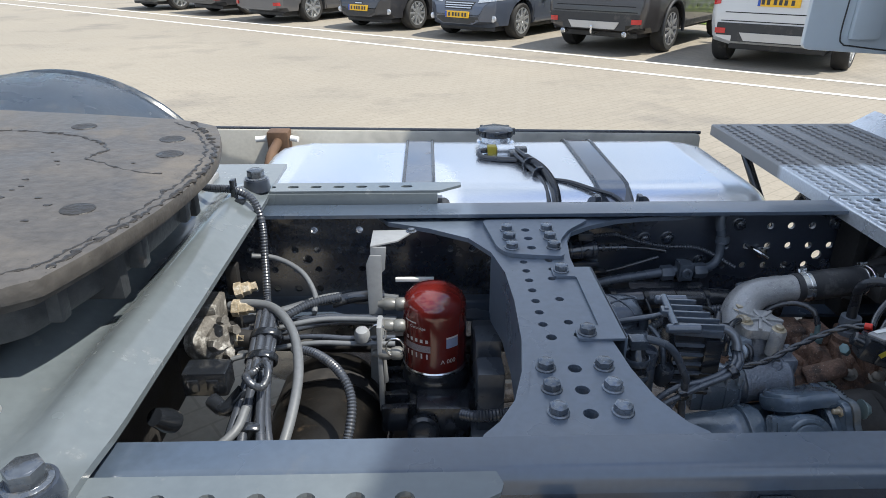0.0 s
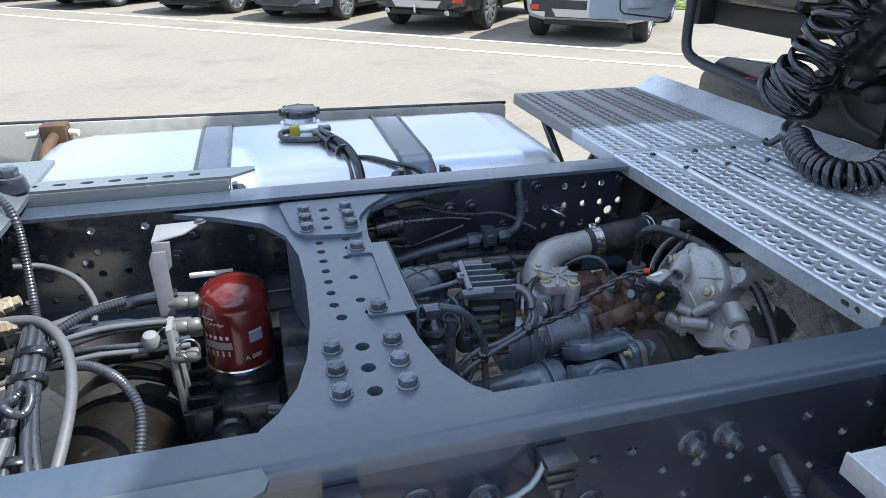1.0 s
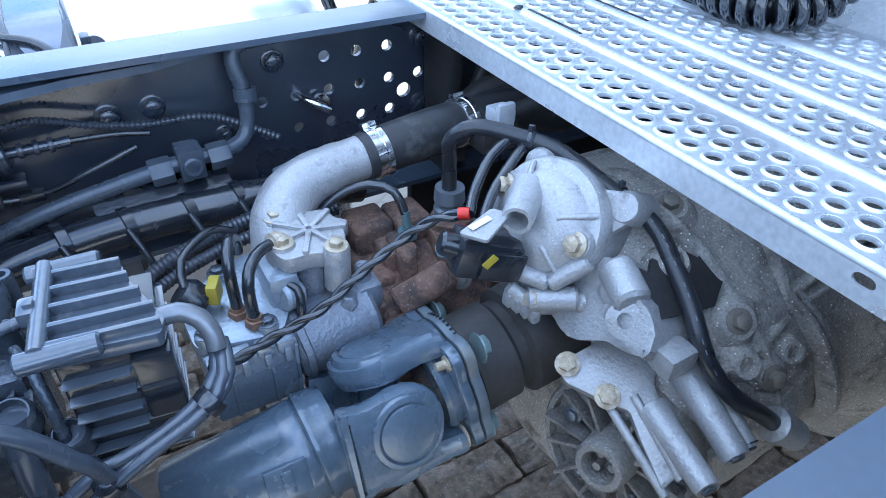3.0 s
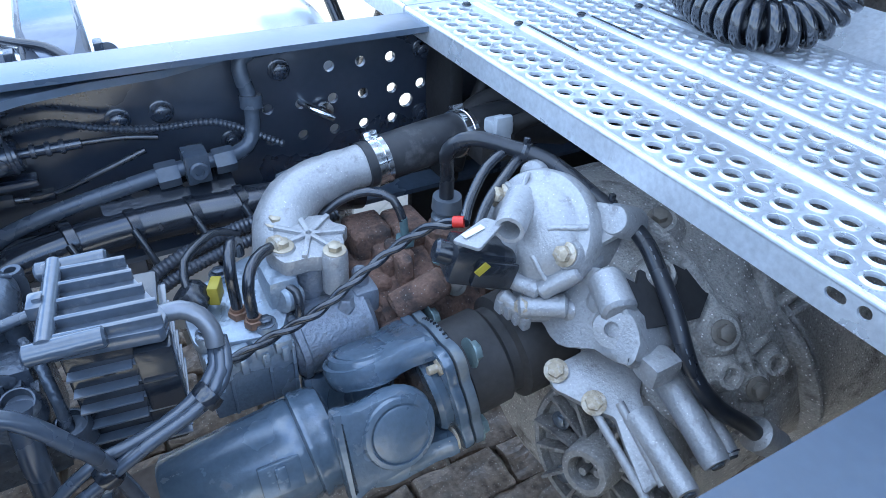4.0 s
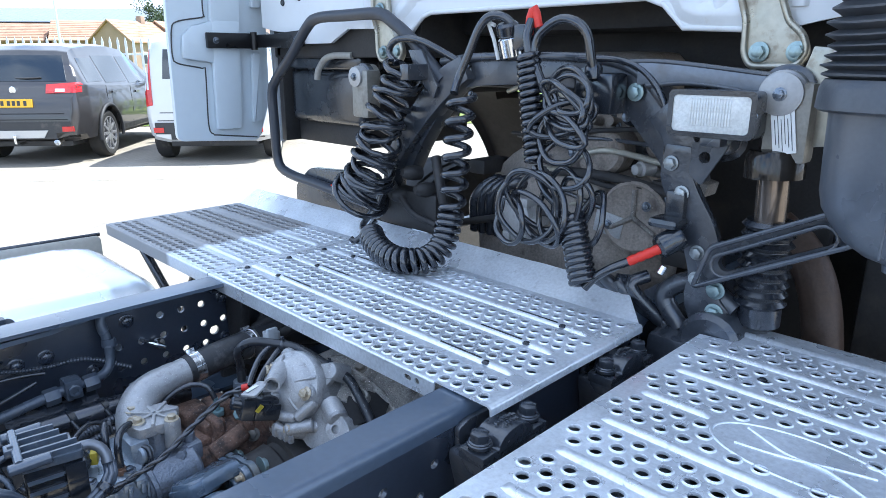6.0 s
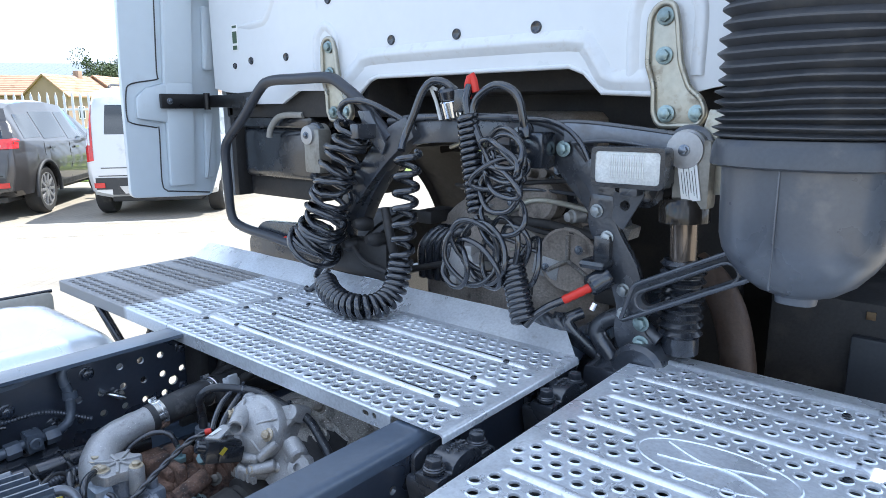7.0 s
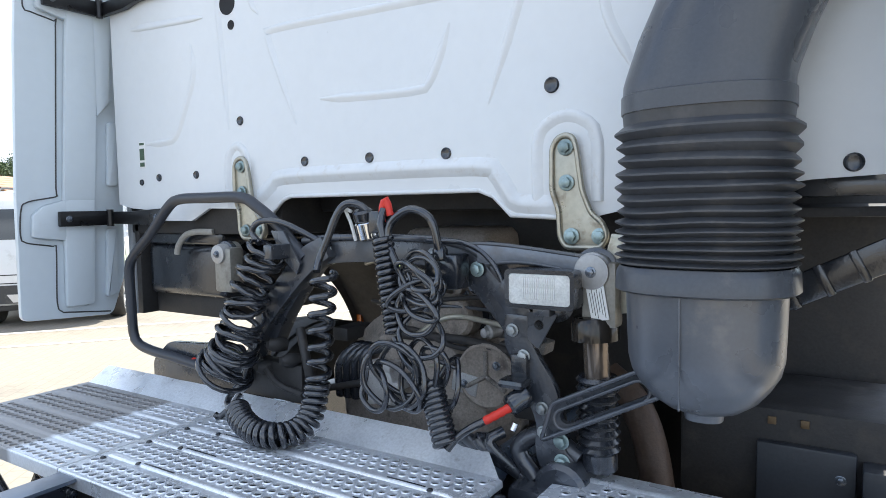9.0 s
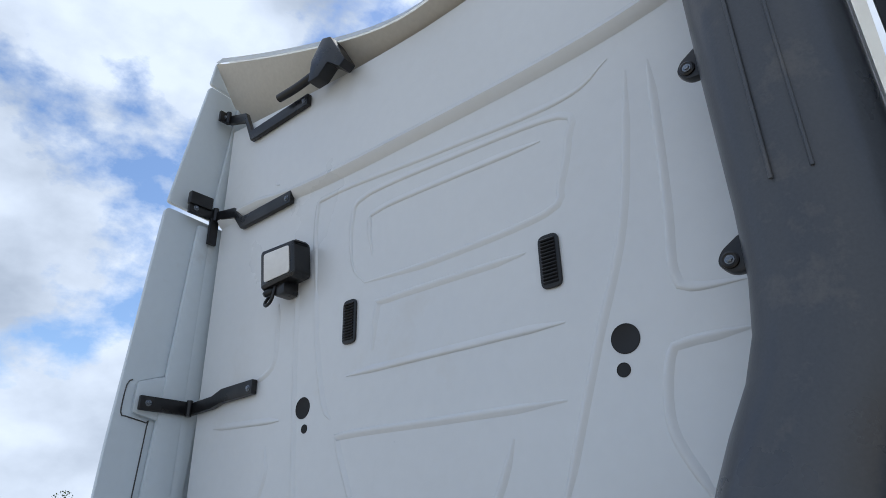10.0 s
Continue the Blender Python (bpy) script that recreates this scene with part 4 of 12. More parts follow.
# ---- fifth wheel ----
def make_fifth_wheel():
    fw = thing("fifth_wheel", (-0.95, YC, 0.95), "greasy cast fifth wheel coupling plate", "fifth wheel coupling")
    zt, cx, cy = 1.155, -0.925, YC + 0.01
    tilt = Matrix.Translation((cx, cy, zt)) @ Matrix.Rotation(radians(2.5), 4, "Y")
    out = [(0.521 - (d - 0.06) ** 2 / (1.45 if d > 0.06 else 2.4), d) for d in (-0.33 + 0.71 * k / 24 for k in range(25))]
    out = [(0.0, -0.40), (0.25, -0.39), (0.37, -0.375), (0.43, -0.355)] + out + [(0.40, 0.410), (0.36, 0.425), (0.21, 0.440), (0.0, 0.45), (-0.50, 0.45), (-0.50, 0.16), (-0.30, 0.06), (-0.05, 0.055), (-0.02, 0.0), (-0.05, -0.055), (-0.30, -0.06), (-0.50, -0.16), (-0.50, -0.40)]
    bm = bmesh.new()
    t = bmesh.new()
    prism(t, out, (0, 0, -0.026), (1, 0, 0), (0, 1, 0), 0.026, 0.007)
    prism(t, [(x * 0.955, y * 0.955) for x, y in out], (0, 0, -0.046), (1, 0, 0), (0, 1, 0), 0.021, 0.006)
    merge(bm, t, tilt)
    top = part("top_plate", bm, GREASE, fw)
    bm = bmesh.new()
    t = bmesh.new()
    prism(t, [(x * 0.90, y * 0.91) for x, y in out], (0, 0, -0.100), (1, 0, 0), (0, 1, 0), 0.053, 0.012)
    for d in (-0.26, -0.10, 0.08, 0.24):
        box(t, (0.30, d - 0.012, -0.095), (0.485 - d * d * 0.7, d + 0.012, -0.047), 0.004)
    merge(bm, t, tilt)
    part("skirt", bm, paint("coupling_casting", (0.075, 0.080, 0.086), 0.42, 0.1, 0.3, 90, 8, 0.4, dirt=(0.17, 0.11, 0.07), dirt_amount=0.14, dirt_scale=12), fw, "grey cast skirt with rust marks")
    bm = bmesh.new()
    t = bmesh.new()

    def groove(pts, r):
        path = curve_points([(*p, 0.001) for p in pts], 0.006)
        path = [p + Vector((noise.noise(p * 60) * 0.007 + noise.noise(p * 160) * 0.004, noise.noise(p * 60 + Vector((5, 0, 0))) * 0.007, -0.0012)) for p in path]
        sweep(t, path, lambda i: r * (0.15 + 1.3 * abs(noise.noise(path[i] * 75))), 10, False, 0.45)

    groove([(0.44, -0.30), (0.475, -0.16), (0.495, -0.02), (0.50, 0.10), (0.475, 0.22), (0.42, 0.33), (0.36, 0.39)], 0.006)
    groove([(0.452, -0.31), (0.488, -0.16), (0.512, -0.02), (0.516, 0.10), (0.492, 0.22), (0.435, 0.335), (0.40, 0.395)], 0.009)
    groove([(0.30, 0.12), (0.40, 0.06), (0.455, 0.05)], 0.006)
    groove([(0.30, 0.12), (0.31, 0.18), (0.24, 0.25), (0.12, 0.28), (0.0, 0.27)], 0.008)
    groove([(0.44, -0.30), (0.40, -0.33), (0.34, -0.35), (0.25, -0.365)], 0.006)
    groove([(0.25, -0.365), (0.12, -0.38), (0.0, -0.38)], 0.006)
    merge(bm, t, tilt)
    part("grease_line", bm, GREASEB, top, "line of old black grease")
    for x, y in ((0.40, 0.26), (0.43, 0.16), (0.30, -0.24), (0.40, -0.12), (0.2, 0.33), (0.15, -0.33)):
        bm = bmesh.new()
        lathe(bm, [(0.024, 0.0), (0.023, 0.0012), (0, 0.0012)], tilt @ Vector((x, y, 0)), tilt.to_3x3() @ Vector((0, 0, 1)), 20)
        part("plug", bm, GREASEB, top)
    rnd = random.Random(8)
    for k in range(16):
        bm = bmesh.new()
        x, y, r = rnd.uniform(0.18, 0.40), rnd.uniform(-0.22, 0.16), rnd.uniform(0.0015, 0.005)
        pts = [(x + r * rnd.uniform(0.5, 1.2) * 1.5 * math.cos(w), y + r * rnd.uniform(0.5, 1.2) * math.sin(w)) for w in (2 * math.pi * q / 7 for q in range(7))]
        t = bmesh.new()
        prism(t, pts, (0, 0, -0.001), (1, 0, 0), (0, 1, 0), 0.0018)
        merge(bm, t, tilt)
        part("grease_spot", bm, GREASEB, top)
    bm = bmesh.new()
    for s in (-1, 1):
        box(bm, (-1.10, cy + s * 0.43 - 0.05, 0.95), (-0.80, cy + s * 0.43 + 0.05, 1.12), 0.015)
        box(bm, (-0.62, cy + s * 0.16 - 0.012, 1.02), (-0.46, cy + s * 0.16 + 0.012, 1.12), 0.004)
    box(bm, (-1.3, cy - 0.3, 1.04), (-0.60, cy + 0.3, 1.11), 0.02)
    prism(bm, [(-0.68, 1.118), (-0.50, 1.118), (-0.515, 1.06), (-0.56, 1.005), (-0.66, 0.985)], (0, cy - 0.385, 0), (1, 0, 0), (0, 0, 1), 0.05, 0.006)
    pieces_of("bracket", bm, paint("fifth_wheel_casting", (0.035, 0.038, 0.042), 0.55, 0.0, 0.3, 90, 8, 0.3, dirt=(0.20, 0.14, 0.09), dirt_amount=0.25, dirt_scale=12), fw)


make_fifth_wheel()


def make_beam():
    """The pressed mounting beam across the rails under the coupling."""
    bm_ = thing("mounting_beam", (-0.50, YC, RAIL_Z), "pressed light grey steel mounting beam across the rails", "mounting beam")
    sec = [(-0.645, 0.002), (-0.628, 0.030), (-0.605, 0.056), (-0.580, 0.066), (-0.555, 0.058), (-0.530, 0.036), (-0.508, 0.027), (-0.485, 0.034), (-0.462, 0.050), (-0.440, 0.054), (-0.420, 0.042), (-0.402, 0.030), (-0.389, 0.024)]
    bm = bmesh.new()
    rows = []
    for k in range(41):
        y = 0.30 + 1.36 * k / 40
        e = min(1.0, max(0.0, (abs(y - YC) - 0.36) / 0.12))
        e = e * e * (3 - 2 * e)
        ring = []
        for x, h in sec:
            hh = h * (1 - e) + (0.033 if x > -0.62 else h) * e
            ring.append((x, y, RAIL_Z + hh))
        ring += [(x, y, z - 0.010) for x, y, z in ring[::-1]]
        rows.append([bm.verts.new(q) for q in ring])
    n = len(rows[0])
    for p, q in zip(rows, rows[1:]):
        for k in range(n):
            bm.faces.new((p[k], p[(k + 1) % n], q[(k + 1) % n], q[k]))
    bm.faces.new(rows[0])
    bm.faces.new(rows[-1])
    part("beam", bm, BEAM, bm_, smooth=60)
    big = bolt_mesh("beam_bolt", 0.019, BOLTM, 0.9, 1.25)
    for y in (0.532, 1.455):
        bm = bmesh.new()
        lathe(bm, [(0.029, 0.0), (0.030, 0.004), (0.027, 0.026), (0.0, 0.026)], (-0.415, y, RAIL_Z + 0.036), seg=24)
        part("spacer", bm, FRAME, bm_)
        piece("bolt", big, at((-0.415, y, RAIL_Z + 0.062), (0, 0, 1), 0.3), bm_)
    piece("nut", bolt_mesh("beam_nut", 0.017, paint("worn_nut", (0.30, 0.31, 0.31), 0.35, 0.6, 0.2, 200, 30, 0.1), 1.2, 1.5, 0.012), at((-0.564, 1.585, RAIL_Z + 0.046)), bm_)
    for y in (0.62, 1.50):
        bm = bmesh.new()
        box(bm, (-0.62, y - 0.06, RAIL_Z + 0.03), (-0.53, y + 0.06, RAIL_Z + 0.046), 0.006)
        part("pad", bm, ALU, bm_)
        for d in (-0.035, 0.035):
            piece("nut", bolt_mesh("pad_nut", 0.016, BOLTM, 1.0, 1.6, 0.016), at((-0.575, y + d, RAIL_Z + 0.046)), bm_)


make_beam()


def mudguard(cx, cy, label):
    """A half-round plastic mudguard over a rear wheel."""
    bm = bmesh.new()
    R, w = 0.585, 0.34
    secs = [(-w, -0.05), (-w * 0.98, -0.004), (-w * 0.94, 0.004), (-w * 0.90, 0.004), (-w * 0.87, -0.004), (-w * 0.82, -0.002), (-w * 0.6, 0.012), (0, 0.018), (w * 0.6, 0.012), (w * 0.82, -0.002), (w * 0.87, -0.004), (w * 0.90, 0.004), (w * 0.94, 0.004), (w * 0.98, -0.004), (w, -0.05)]
    rows = []
    for k in range(33):
        a = math.pi * (0.02 + 0.96 * k / 32)
        rows.append([bm.verts.new((cx + (R + h) * math.cos(a), cy + d, 0.52 + (R + h) * math.sin(a))) for d, h in secs])
    for p, q in zip(rows, rows[1:]):
        for k in range(len(secs) - 1):
            bm.faces.new((p[k], p[k + 1], q[k + 1], q[k]))
    bmesh.ops.solidify(bm, geom=bm.faces[:], thickness=0.005)
    ob = thing("mudguard", (cx, cy, 0.52), label, "mudguard")
    shell = part("shell", bm, paint("mudguard_plastic", (0.10, 0.125, 0.165), 0.25, 0.0, 0.15, 90, 4, 0.05, dirt=(0.22, 0.21, 0.20), dirt_amount=0.2, dirt_scale=8), ob)
    for d in (-w, w):
        bm = bmesh.new()
        sweep(bm, [Vector((cx + (R - 0.05) * math.cos(a), cy + d, 0.52 + (R - 0.05) * math.sin(a))) for a in (math.pi * (0.02 + 0.96 * k / 32) for k in range(33))], 0.007, 8)
        part("edge_bead", bm, BLACK, shell, "rolled black edge")
    return ob


mudguard(-1.30, 2.02, "blue-grey plastic mudguard over a rear wheel")


def truck_wheel(c, w=0.30, R=0.50):
    ob = thing("axle_end", (c[0], c[1], 0), "black truck tyre on a steel rim", "truck wheel")
    bm = bmesh.new()
    prof = [(R * 0.56, -w / 2), (R * 0.78, -w / 2 - 0.01), (R * 0.94, -w / 2), (R, -w / 2 + 0.035), (R * 0.985, -w * 0.2), (R, -w * 0.17), (R, w * 0.17), (R * 0.985, w * 0.2), (R, w / 2 - 0.035), (R * 0.94, w / 2), (R * 0.78, w / 2 + 0.01), (R * 0.56, w / 2)]
    lathe(bm, prof, c, (0, 1, 0), 48)
    tyre = part("tyre", bm, paint("tyre_rubber", (0.018, 0.018, 0.018), 0.75, 0.0, 0.3, 90, 8, 0.4, dirt=(0.10, 0.09, 0.08), dirt_amount=0.35, dirt_scale=8), ob)
    bm = bmesh.new()
    lathe(bm, [(R * 0.57, -w / 2), (R * 0.5, -w * 0.2), (R * 0.3, 0.02), (0, 0.02)], c, (0, 1, 0), 32)
    part("rim", bm, ALUD, ob)
    return ob


for c in ((-1.30, 2.02, 0.52), (-1.30, 0.05, 0.52), (2.35, 2.05, 0.52), (2.35, 0.02, 0.52)):
    truck_wheel(c)


# ---- cab ----
BX = 1.53           # rear face of the cab
CAB_L, CAB_R = 2.20, -0.134
HOLEM = paint("deep_black", (0.006, 0.006, 0.007), 0.6, 0.0, 0.1, 60, 5, 0.0)


CABD = paint("dirty_cab_paint", (0.68, 0.70, 0.71), 0.36, 0.0, 0.05, 60, 4, 0.0, dirt=(0.50, 0.46, 0.39), dirt_amount=0.16, dirt_scale=22)


def bead(bm, pts, r=0.0085):
    """A shallow pressed bead on the rear wall, through (y, z) points."""
    path = curve_points([(BX - 0.0005, y, z) for y, z in pts], 0.02)
    n = len(path)
    sweep_flat(bm, path, lambda i: r * min(1.0, 0.25 + 6.0 * min(i, n - 1 - i) / n))


def sweep_flat(bm, path, r):
    """A low ridge on a wall that faces -x."""
    rows = []
    n = len(path)
    for i, p in enumerate(path):
        t = (path[min(i + 1, n - 1)] - path[max(i - 1, 0)]).normalized()
        s = Vector((1, 0, 0)).cross(t)
        w = r(i)
        rows.append([bm.verts.new(p + s * a * w + Vector((-b * w * 0.62, 0, 0))) for a, b in ((-1.9, -0.1), (-0.8, 0.7), (0, 1), (0.5, 0.75), (0.9, -0.1))])
    for a, b in zip(rows, rows[1:]):
        for k in range(4):
            bm.faces.new((a[k], a[k + 1], b[k + 1], b[k]))


def rise(e):
    """How the deflector climbs from its middle to its corners, 0 to 1."""
    return (math.sqrt(e * e + 0.04) - 0.2) / (math.sqrt(1.04) - 0.2)


def make_cab():
    cab = thing("truck_cab", (2.55, YC, 1.50), "white truck cab seen from behind, with pressed swage lines", "truck cab")
    # rear wall with its cut-out over the engine tunnel
    low = [(CAB_L, 1.56), (2.12, 1.545), (1.98, 1.535), (1.95, 1.50), (1.79, 1.50), (1.70, 1.54), (1.50, 1.535), (1.43, 1.515), (1.41, 1.52), (1.36, 1.565), (1.33, 1.574), (0.70, 1.574), (0.665, 1.56), (0.625, 1.515), (0.60, 1.508), (0.42, 1.504), (0.37, 1.515), (0.20, 1.545), (0.0, 1.572), (CAB_R, 1.578)]
    up = [(y, 3.41 + 0.10 * min(1.0, abs(y - YC) / 1.16) ** 1.5) for y in (CAB_R + (CAB_L - CAB_R) * k / 16 for k in range(17))]
    wall = [(y, z) for y, z in low] + up
    bm = bmesh.new()
    plate(bm, wall, [], (BX, 0, 0), (0, 1, 0), (0, 0, 1), 0.012)
    rear = part("rear_wall", bm, CAB, cab, smooth=0)
    bm = bmesh.new()
    for pts in ([(0.70, 2.441), (1.198, 2.444), (1.245, 2.43), (1.264, 2.29)],
                [(1.374, 2.233), (0.99, 2.231), (0.605, 2.229)],
                [(0.621, 2.047), (1.0, 2.054), (1.37, 2.061), (1.405, 2.04), (1.36, 1.92), (1.299, 1.775)],
                [(0.776, 1.978), (0.80, 1.92), (0.839, 1.845), (0.89, 1.83), (1.202, 1.84)],
                [(0.36, 2.85), (0.43, 2.44), (0.54, 2.14), (0.671, 1.773)],
                [(1.549, 2.592), (1.526, 2.373), (1.478, 2.16), (1.439, 2.11)],
                [(1.66, 2.80), (1.629, 2.26), (1.59, 1.782)],
                [(2.08, 2.161), (1.88, 2.15), (1.692, 2.141)],
                [(1.759, 2.07), (1.752, 1.975), (1.80, 1.87), (1.854, 1.785), (1.90, 1.77), (2.024, 1.767)],
                [(0.193, 2.128), (0.33, 2.126), (0.372, 2.10), (0.391, 1.952), (0.32, 1.797)],
                [(0.30, 2.85), (0.318, 2.468), (0.333, 2.28), (0.30, 2.235), (0.184, 2.226)],
                [(1.747, 2.562), (1.747, 2.36), (1.80, 2.31), (1.865, 2.302)],
                [(1.268, 2.601), (1.283, 2.72), (1.22, 2.765), (0.624, 2.752)],
                [(1.304, 2.523), (1.362, 2.60), (1.369, 2.77), (1.30, 2.84), (0.90, 2.83), (0.557, 2.80), (0.545, 2.72), (0.58, 2.60), (0.63, 2.535), (1.0, 2.515), (1.304, 2.523)],
                [(1.532, 2.464), (1.56, 2.85), (1.478, 2.909), (1.0, 2.875), (0.55, 2.85), (0.40, 2.91)]):
        bm = bmesh.new()
        bead(bm, pts)
        pieces_of("swage_line", bm, CAB, rear)
    # pressed frame round the cut-out, recesses of the hinge brackets
    bm = bmesh.new()
    rim = [(1.50, 1.545), (1.452, 1.575), (1.40, 1.61), (1.36, 1.626), (1.09, 1.629), (0.70, 1.626), (0.655, 1.61), (0.62, 1.56), (0.59, 1.535), (0.44, 1.53)]
    path = curve_points([(BX, y, z) for y, z in rim], 0.02)
    rows = []
    for i, p in enumerate(path):
        t = (path[min(i + 1, len(path) - 1)] - path[max(i - 1, 0)]).normalized()
        d = Vector((1, 0, 0)).cross(t)
        f = min(1.0, 0.2 + 5.0 * min(i, len(path) - 1 - i) / len(path))
        rows.append([bm.verts.new(p + d * a + Vector((b * f, 0, 0))) for a, b in ((-0.026, 0.0006), (-0.018, -0.005), (-0.009, -0.0115), (-0.002, -0.0140), (0.004, -0.0125), (0.021, -0.0006), (0.023, 0.0006))])
    for p, q in zip(rows, rows[1:]):
        for k in range(6):
            bm.faces.new((p[k], p[k + 1], q[k + 1], q[k]))
    part("pressed_frame", bm, CABD, rear, "pressed edge with road dirt")
    bm = bmesh.new()
    for y, w in ((0.475, 0.075), (1.555, 0.05)):
        arch = [(y - w, 1.54), (y - w, 1.67), (y - w * 0.7, 1.715), (y, 1.735), (y + w * 0.7, 1.715), (y + w, 1.67), (y + w, 1.54)]
        sweep_flat(bm, curve_points([(BX, a, b) for a, b in arch], 0.02), lambda i: 0.011)
    lip = [(1.43, 1.512), (1.36, 1.562), (1.33, 1.571), (1.0, 1.571), (0.70, 1.571), (0.66, 1.556), (0.615, 1.511), (0.42, 1.501)]
    sweep(bm, [Vector((BX + 0.002, y, z)) for y, z in lip], 0.006, 6)
    part("pressed_lip", bm, CABD, rear)
    # plugs and openings
    for y, z, r in ((1.535, 1.806, 0.014), (1.756, 1.65, 0.013), (1.269, 1.669, 0.014), (1.032, 1.667, 0.014), (0.79, 1.664, 0.015), (0.509, 1.799, 0.018),
                    (1.955, 1.648, 0.013), (2.055, 1.635, 0.011), (-0.065, 1.60, 0.017)):
        bm = bmesh.new()
        lathe(bm, [(r, 0.0), (r, 0.002), (r * 0.85, 0.0045), (r * 0.7, 0.003), (0, 0.003)], (BX, y, z), (-1, 0, 0), 20)
        part("plug", bm, BLACK, rear, "black rubber plug")
    for y, z, r in ((0.461, 2.158, 0.034), (0.475, 2.09, 0.016), (1.574, 2.165, 0.034), (1.56, 2.098, 0.014)):
        bm = bmesh.new()
        lathe(bm, [(r * 1.02, 0.0), (r * 1.02, 0.0015), (r * 0.97, 0.002), (r * 0.9, 0.001), (0, 0.0008)], (BX, y, z), (-1, 0, 0), 28)
        part("grommet", bm, HOLEM, rear, "black round opening")
    for y, z in ((1.363, 2.405), (0.628, 2.395)):
        bm = bmesh.new()
        prism(bm, rounded([(-0.030, -0.073), (0.030, -0.073), (0.030, 0.073), (-0.030, 0.073)], 0.02), (BX, y, z), (0, -1, 0), (0, 0, 1), 0.008, 0.003)
        vent = part("vent", bm, TRIM, rear, "black louvred air vent")
        slat = bmesh.new()
        box(slat, (-0.004, -0.021, -0.0025), (0.004, 0.021, 0.0025), 0.001)
        me = finish(bpy.data.meshes.new("slat"), slat, TRIM)
        for k in range(13):
            piece("slat", me, Matrix.Translation((BX - 0.009, y, z - 0.058 + 0.0096 * k)) @ Matrix.Rotation(radians(35), 4, "Y"), vent)
    # upper wall, ridge and roof
    bm = bmesh.new()
    rows = []
    prof = [(1.532, 3.02), (1.512, 3.005), (1.505, 2.988), (1.516, 2.968), (1.532, 2.955)]
    ys = [CAB_R + (CAB_L - CAB_R) * k / 24 for k in range(25)]
    for y in ys:
        d = 0.035 * min(1, abs(y - YC) / 0.9) ** 4 * 1.6
        rows.append([bm.verts.new((x, y, z + d)) for x, z in prof])
    for a, b in zip(rows, rows[1:]):
        for k in range(len(prof) - 1):
            bm.faces.new((a[k], a[k + 1], b[k + 1], b[k]))
    part("roof_ridge", bm, CAB, cab)
    for y in (1.86, 0.21):
        bead_pts = [(1.535, y, 3.40), (1.532, y - 0.01, 3.12), (1.53, y - 0.05 if y > 1 else y + 0.05, 3.08)]
        bm = bmesh.new()
        sweep_flat(bm, curve_points(bead_pts, 0.03), lambda i: 0.004)
        pieces_of("swage_line", bm, CAB, cab)
    # shell ahead of the rear wall
    bm = bmesh.new()
    box(bm, (BX + 0.06, CAB_R + 0.02, 1.95), (3.45, CAB_L - 0.02, 3.36), 0.08, seg=3)
    part("shell", bm, CAB, cab)
    bm = bmesh.new()
    box(bm, (BX + 0.014, CAB_R + 0.03, 1.60), (3.4, 0.55, 1.95), 0.02)
    box(bm, (BX + 0.014, 1.50, 1.60), (3.4, CAB_L - 0.03, 1.95), 0.02)
    box(bm, (BX + 0.20, 0.55, 1.52), (3.4, 1.50, 1.95), 0.02)
    box(bm, (BX + 0.014, CAB_R + 0.03, 1.94), (BX + 0.3, CAB_L - 0.03, 1.97), 0.004)
    part("floor_tunnel", bm, DARK, cab)
    # invented dark blocks that stand for the deep shade under the cab
    bm = bmesh.new()
    box(bm, (1.95, 0.60, 1.36), (3.42, 1.66, 1.66), 0.02)
    pieces_of("underbody", bm, DARK, cab, "dark block added to close the view under the cab")
    bm = bmesh.new()
    box(bm, (2.06, 1.66, 1.33), (3.42, CAB_L - 0.02, 1.66), 0.02)
    box(bm, (1.56, 1.40, 1.455), (2.08, CAB_L - 0.02, 1.62), 0.008)
    box(bm, (1.56, 2.135, 1.16), (1.66, 2.165, 1.56), 0.006)
    pieces_of("underbody_panel", bm, DARK, cab, "dark panel added to close the view under the cab")
    # invented dark walls that keep sunlit ground from showing through
    bm = bmesh.new()
    box(bm, (2.24, -0.16, 0.26), (2.28, 0.62, 1.66), 0.006)
    box(bm, (2.02, 0.42, 0.26), (2.06, 0.82, 1.66), 0.006)
    pieces_of("wheel_housing", bm, DARK, cab, "dark wall added to close the view under the cab")
    bm = bmesh.new()
    box(bm, (3.42, CAB_R, 0.45), (3.60, CAB_L, 2.0), 0.05)
    part("front_panel", bm, CAB, cab)
    bm = bmesh.new()
    # roof deflector with its trailing edge drawn back to the corners
    rows = []
    for k in range(33):
        y = -0.19 + 2.446 * k / 32
        e = min(1.0, abs(y - YC) / 1.223)
        x_edge = 1.47 - 0.05 * e ** 3
        z_edge = 3.455 + 0.42 * rise(e)
        rows.append([bm.verts.new(p) for p in ((x_edge, y, z_edge), (x_edge + 0.03, y, z_edge + 0.05), (2.2, y, z_edge + 0.02), (3.3, y, 3.45))])
    for a, b in zip(rows, rows[1:]):
        for j in range(3):
            bm.faces.new((a[j], a[j + 1], b[j + 1], b[j]))
    bmesh.ops.solidify(bm, geom=bm.faces[:], thickness=0.012)
    part("roof_deflector", bm, CAB, cab)
    bm = bmesh.new()
    rows = []
    for k in range(33):
        y = -0.19 + 2.446 * k / 32
        e = min(1.0, abs(y - YC) / 1.223)
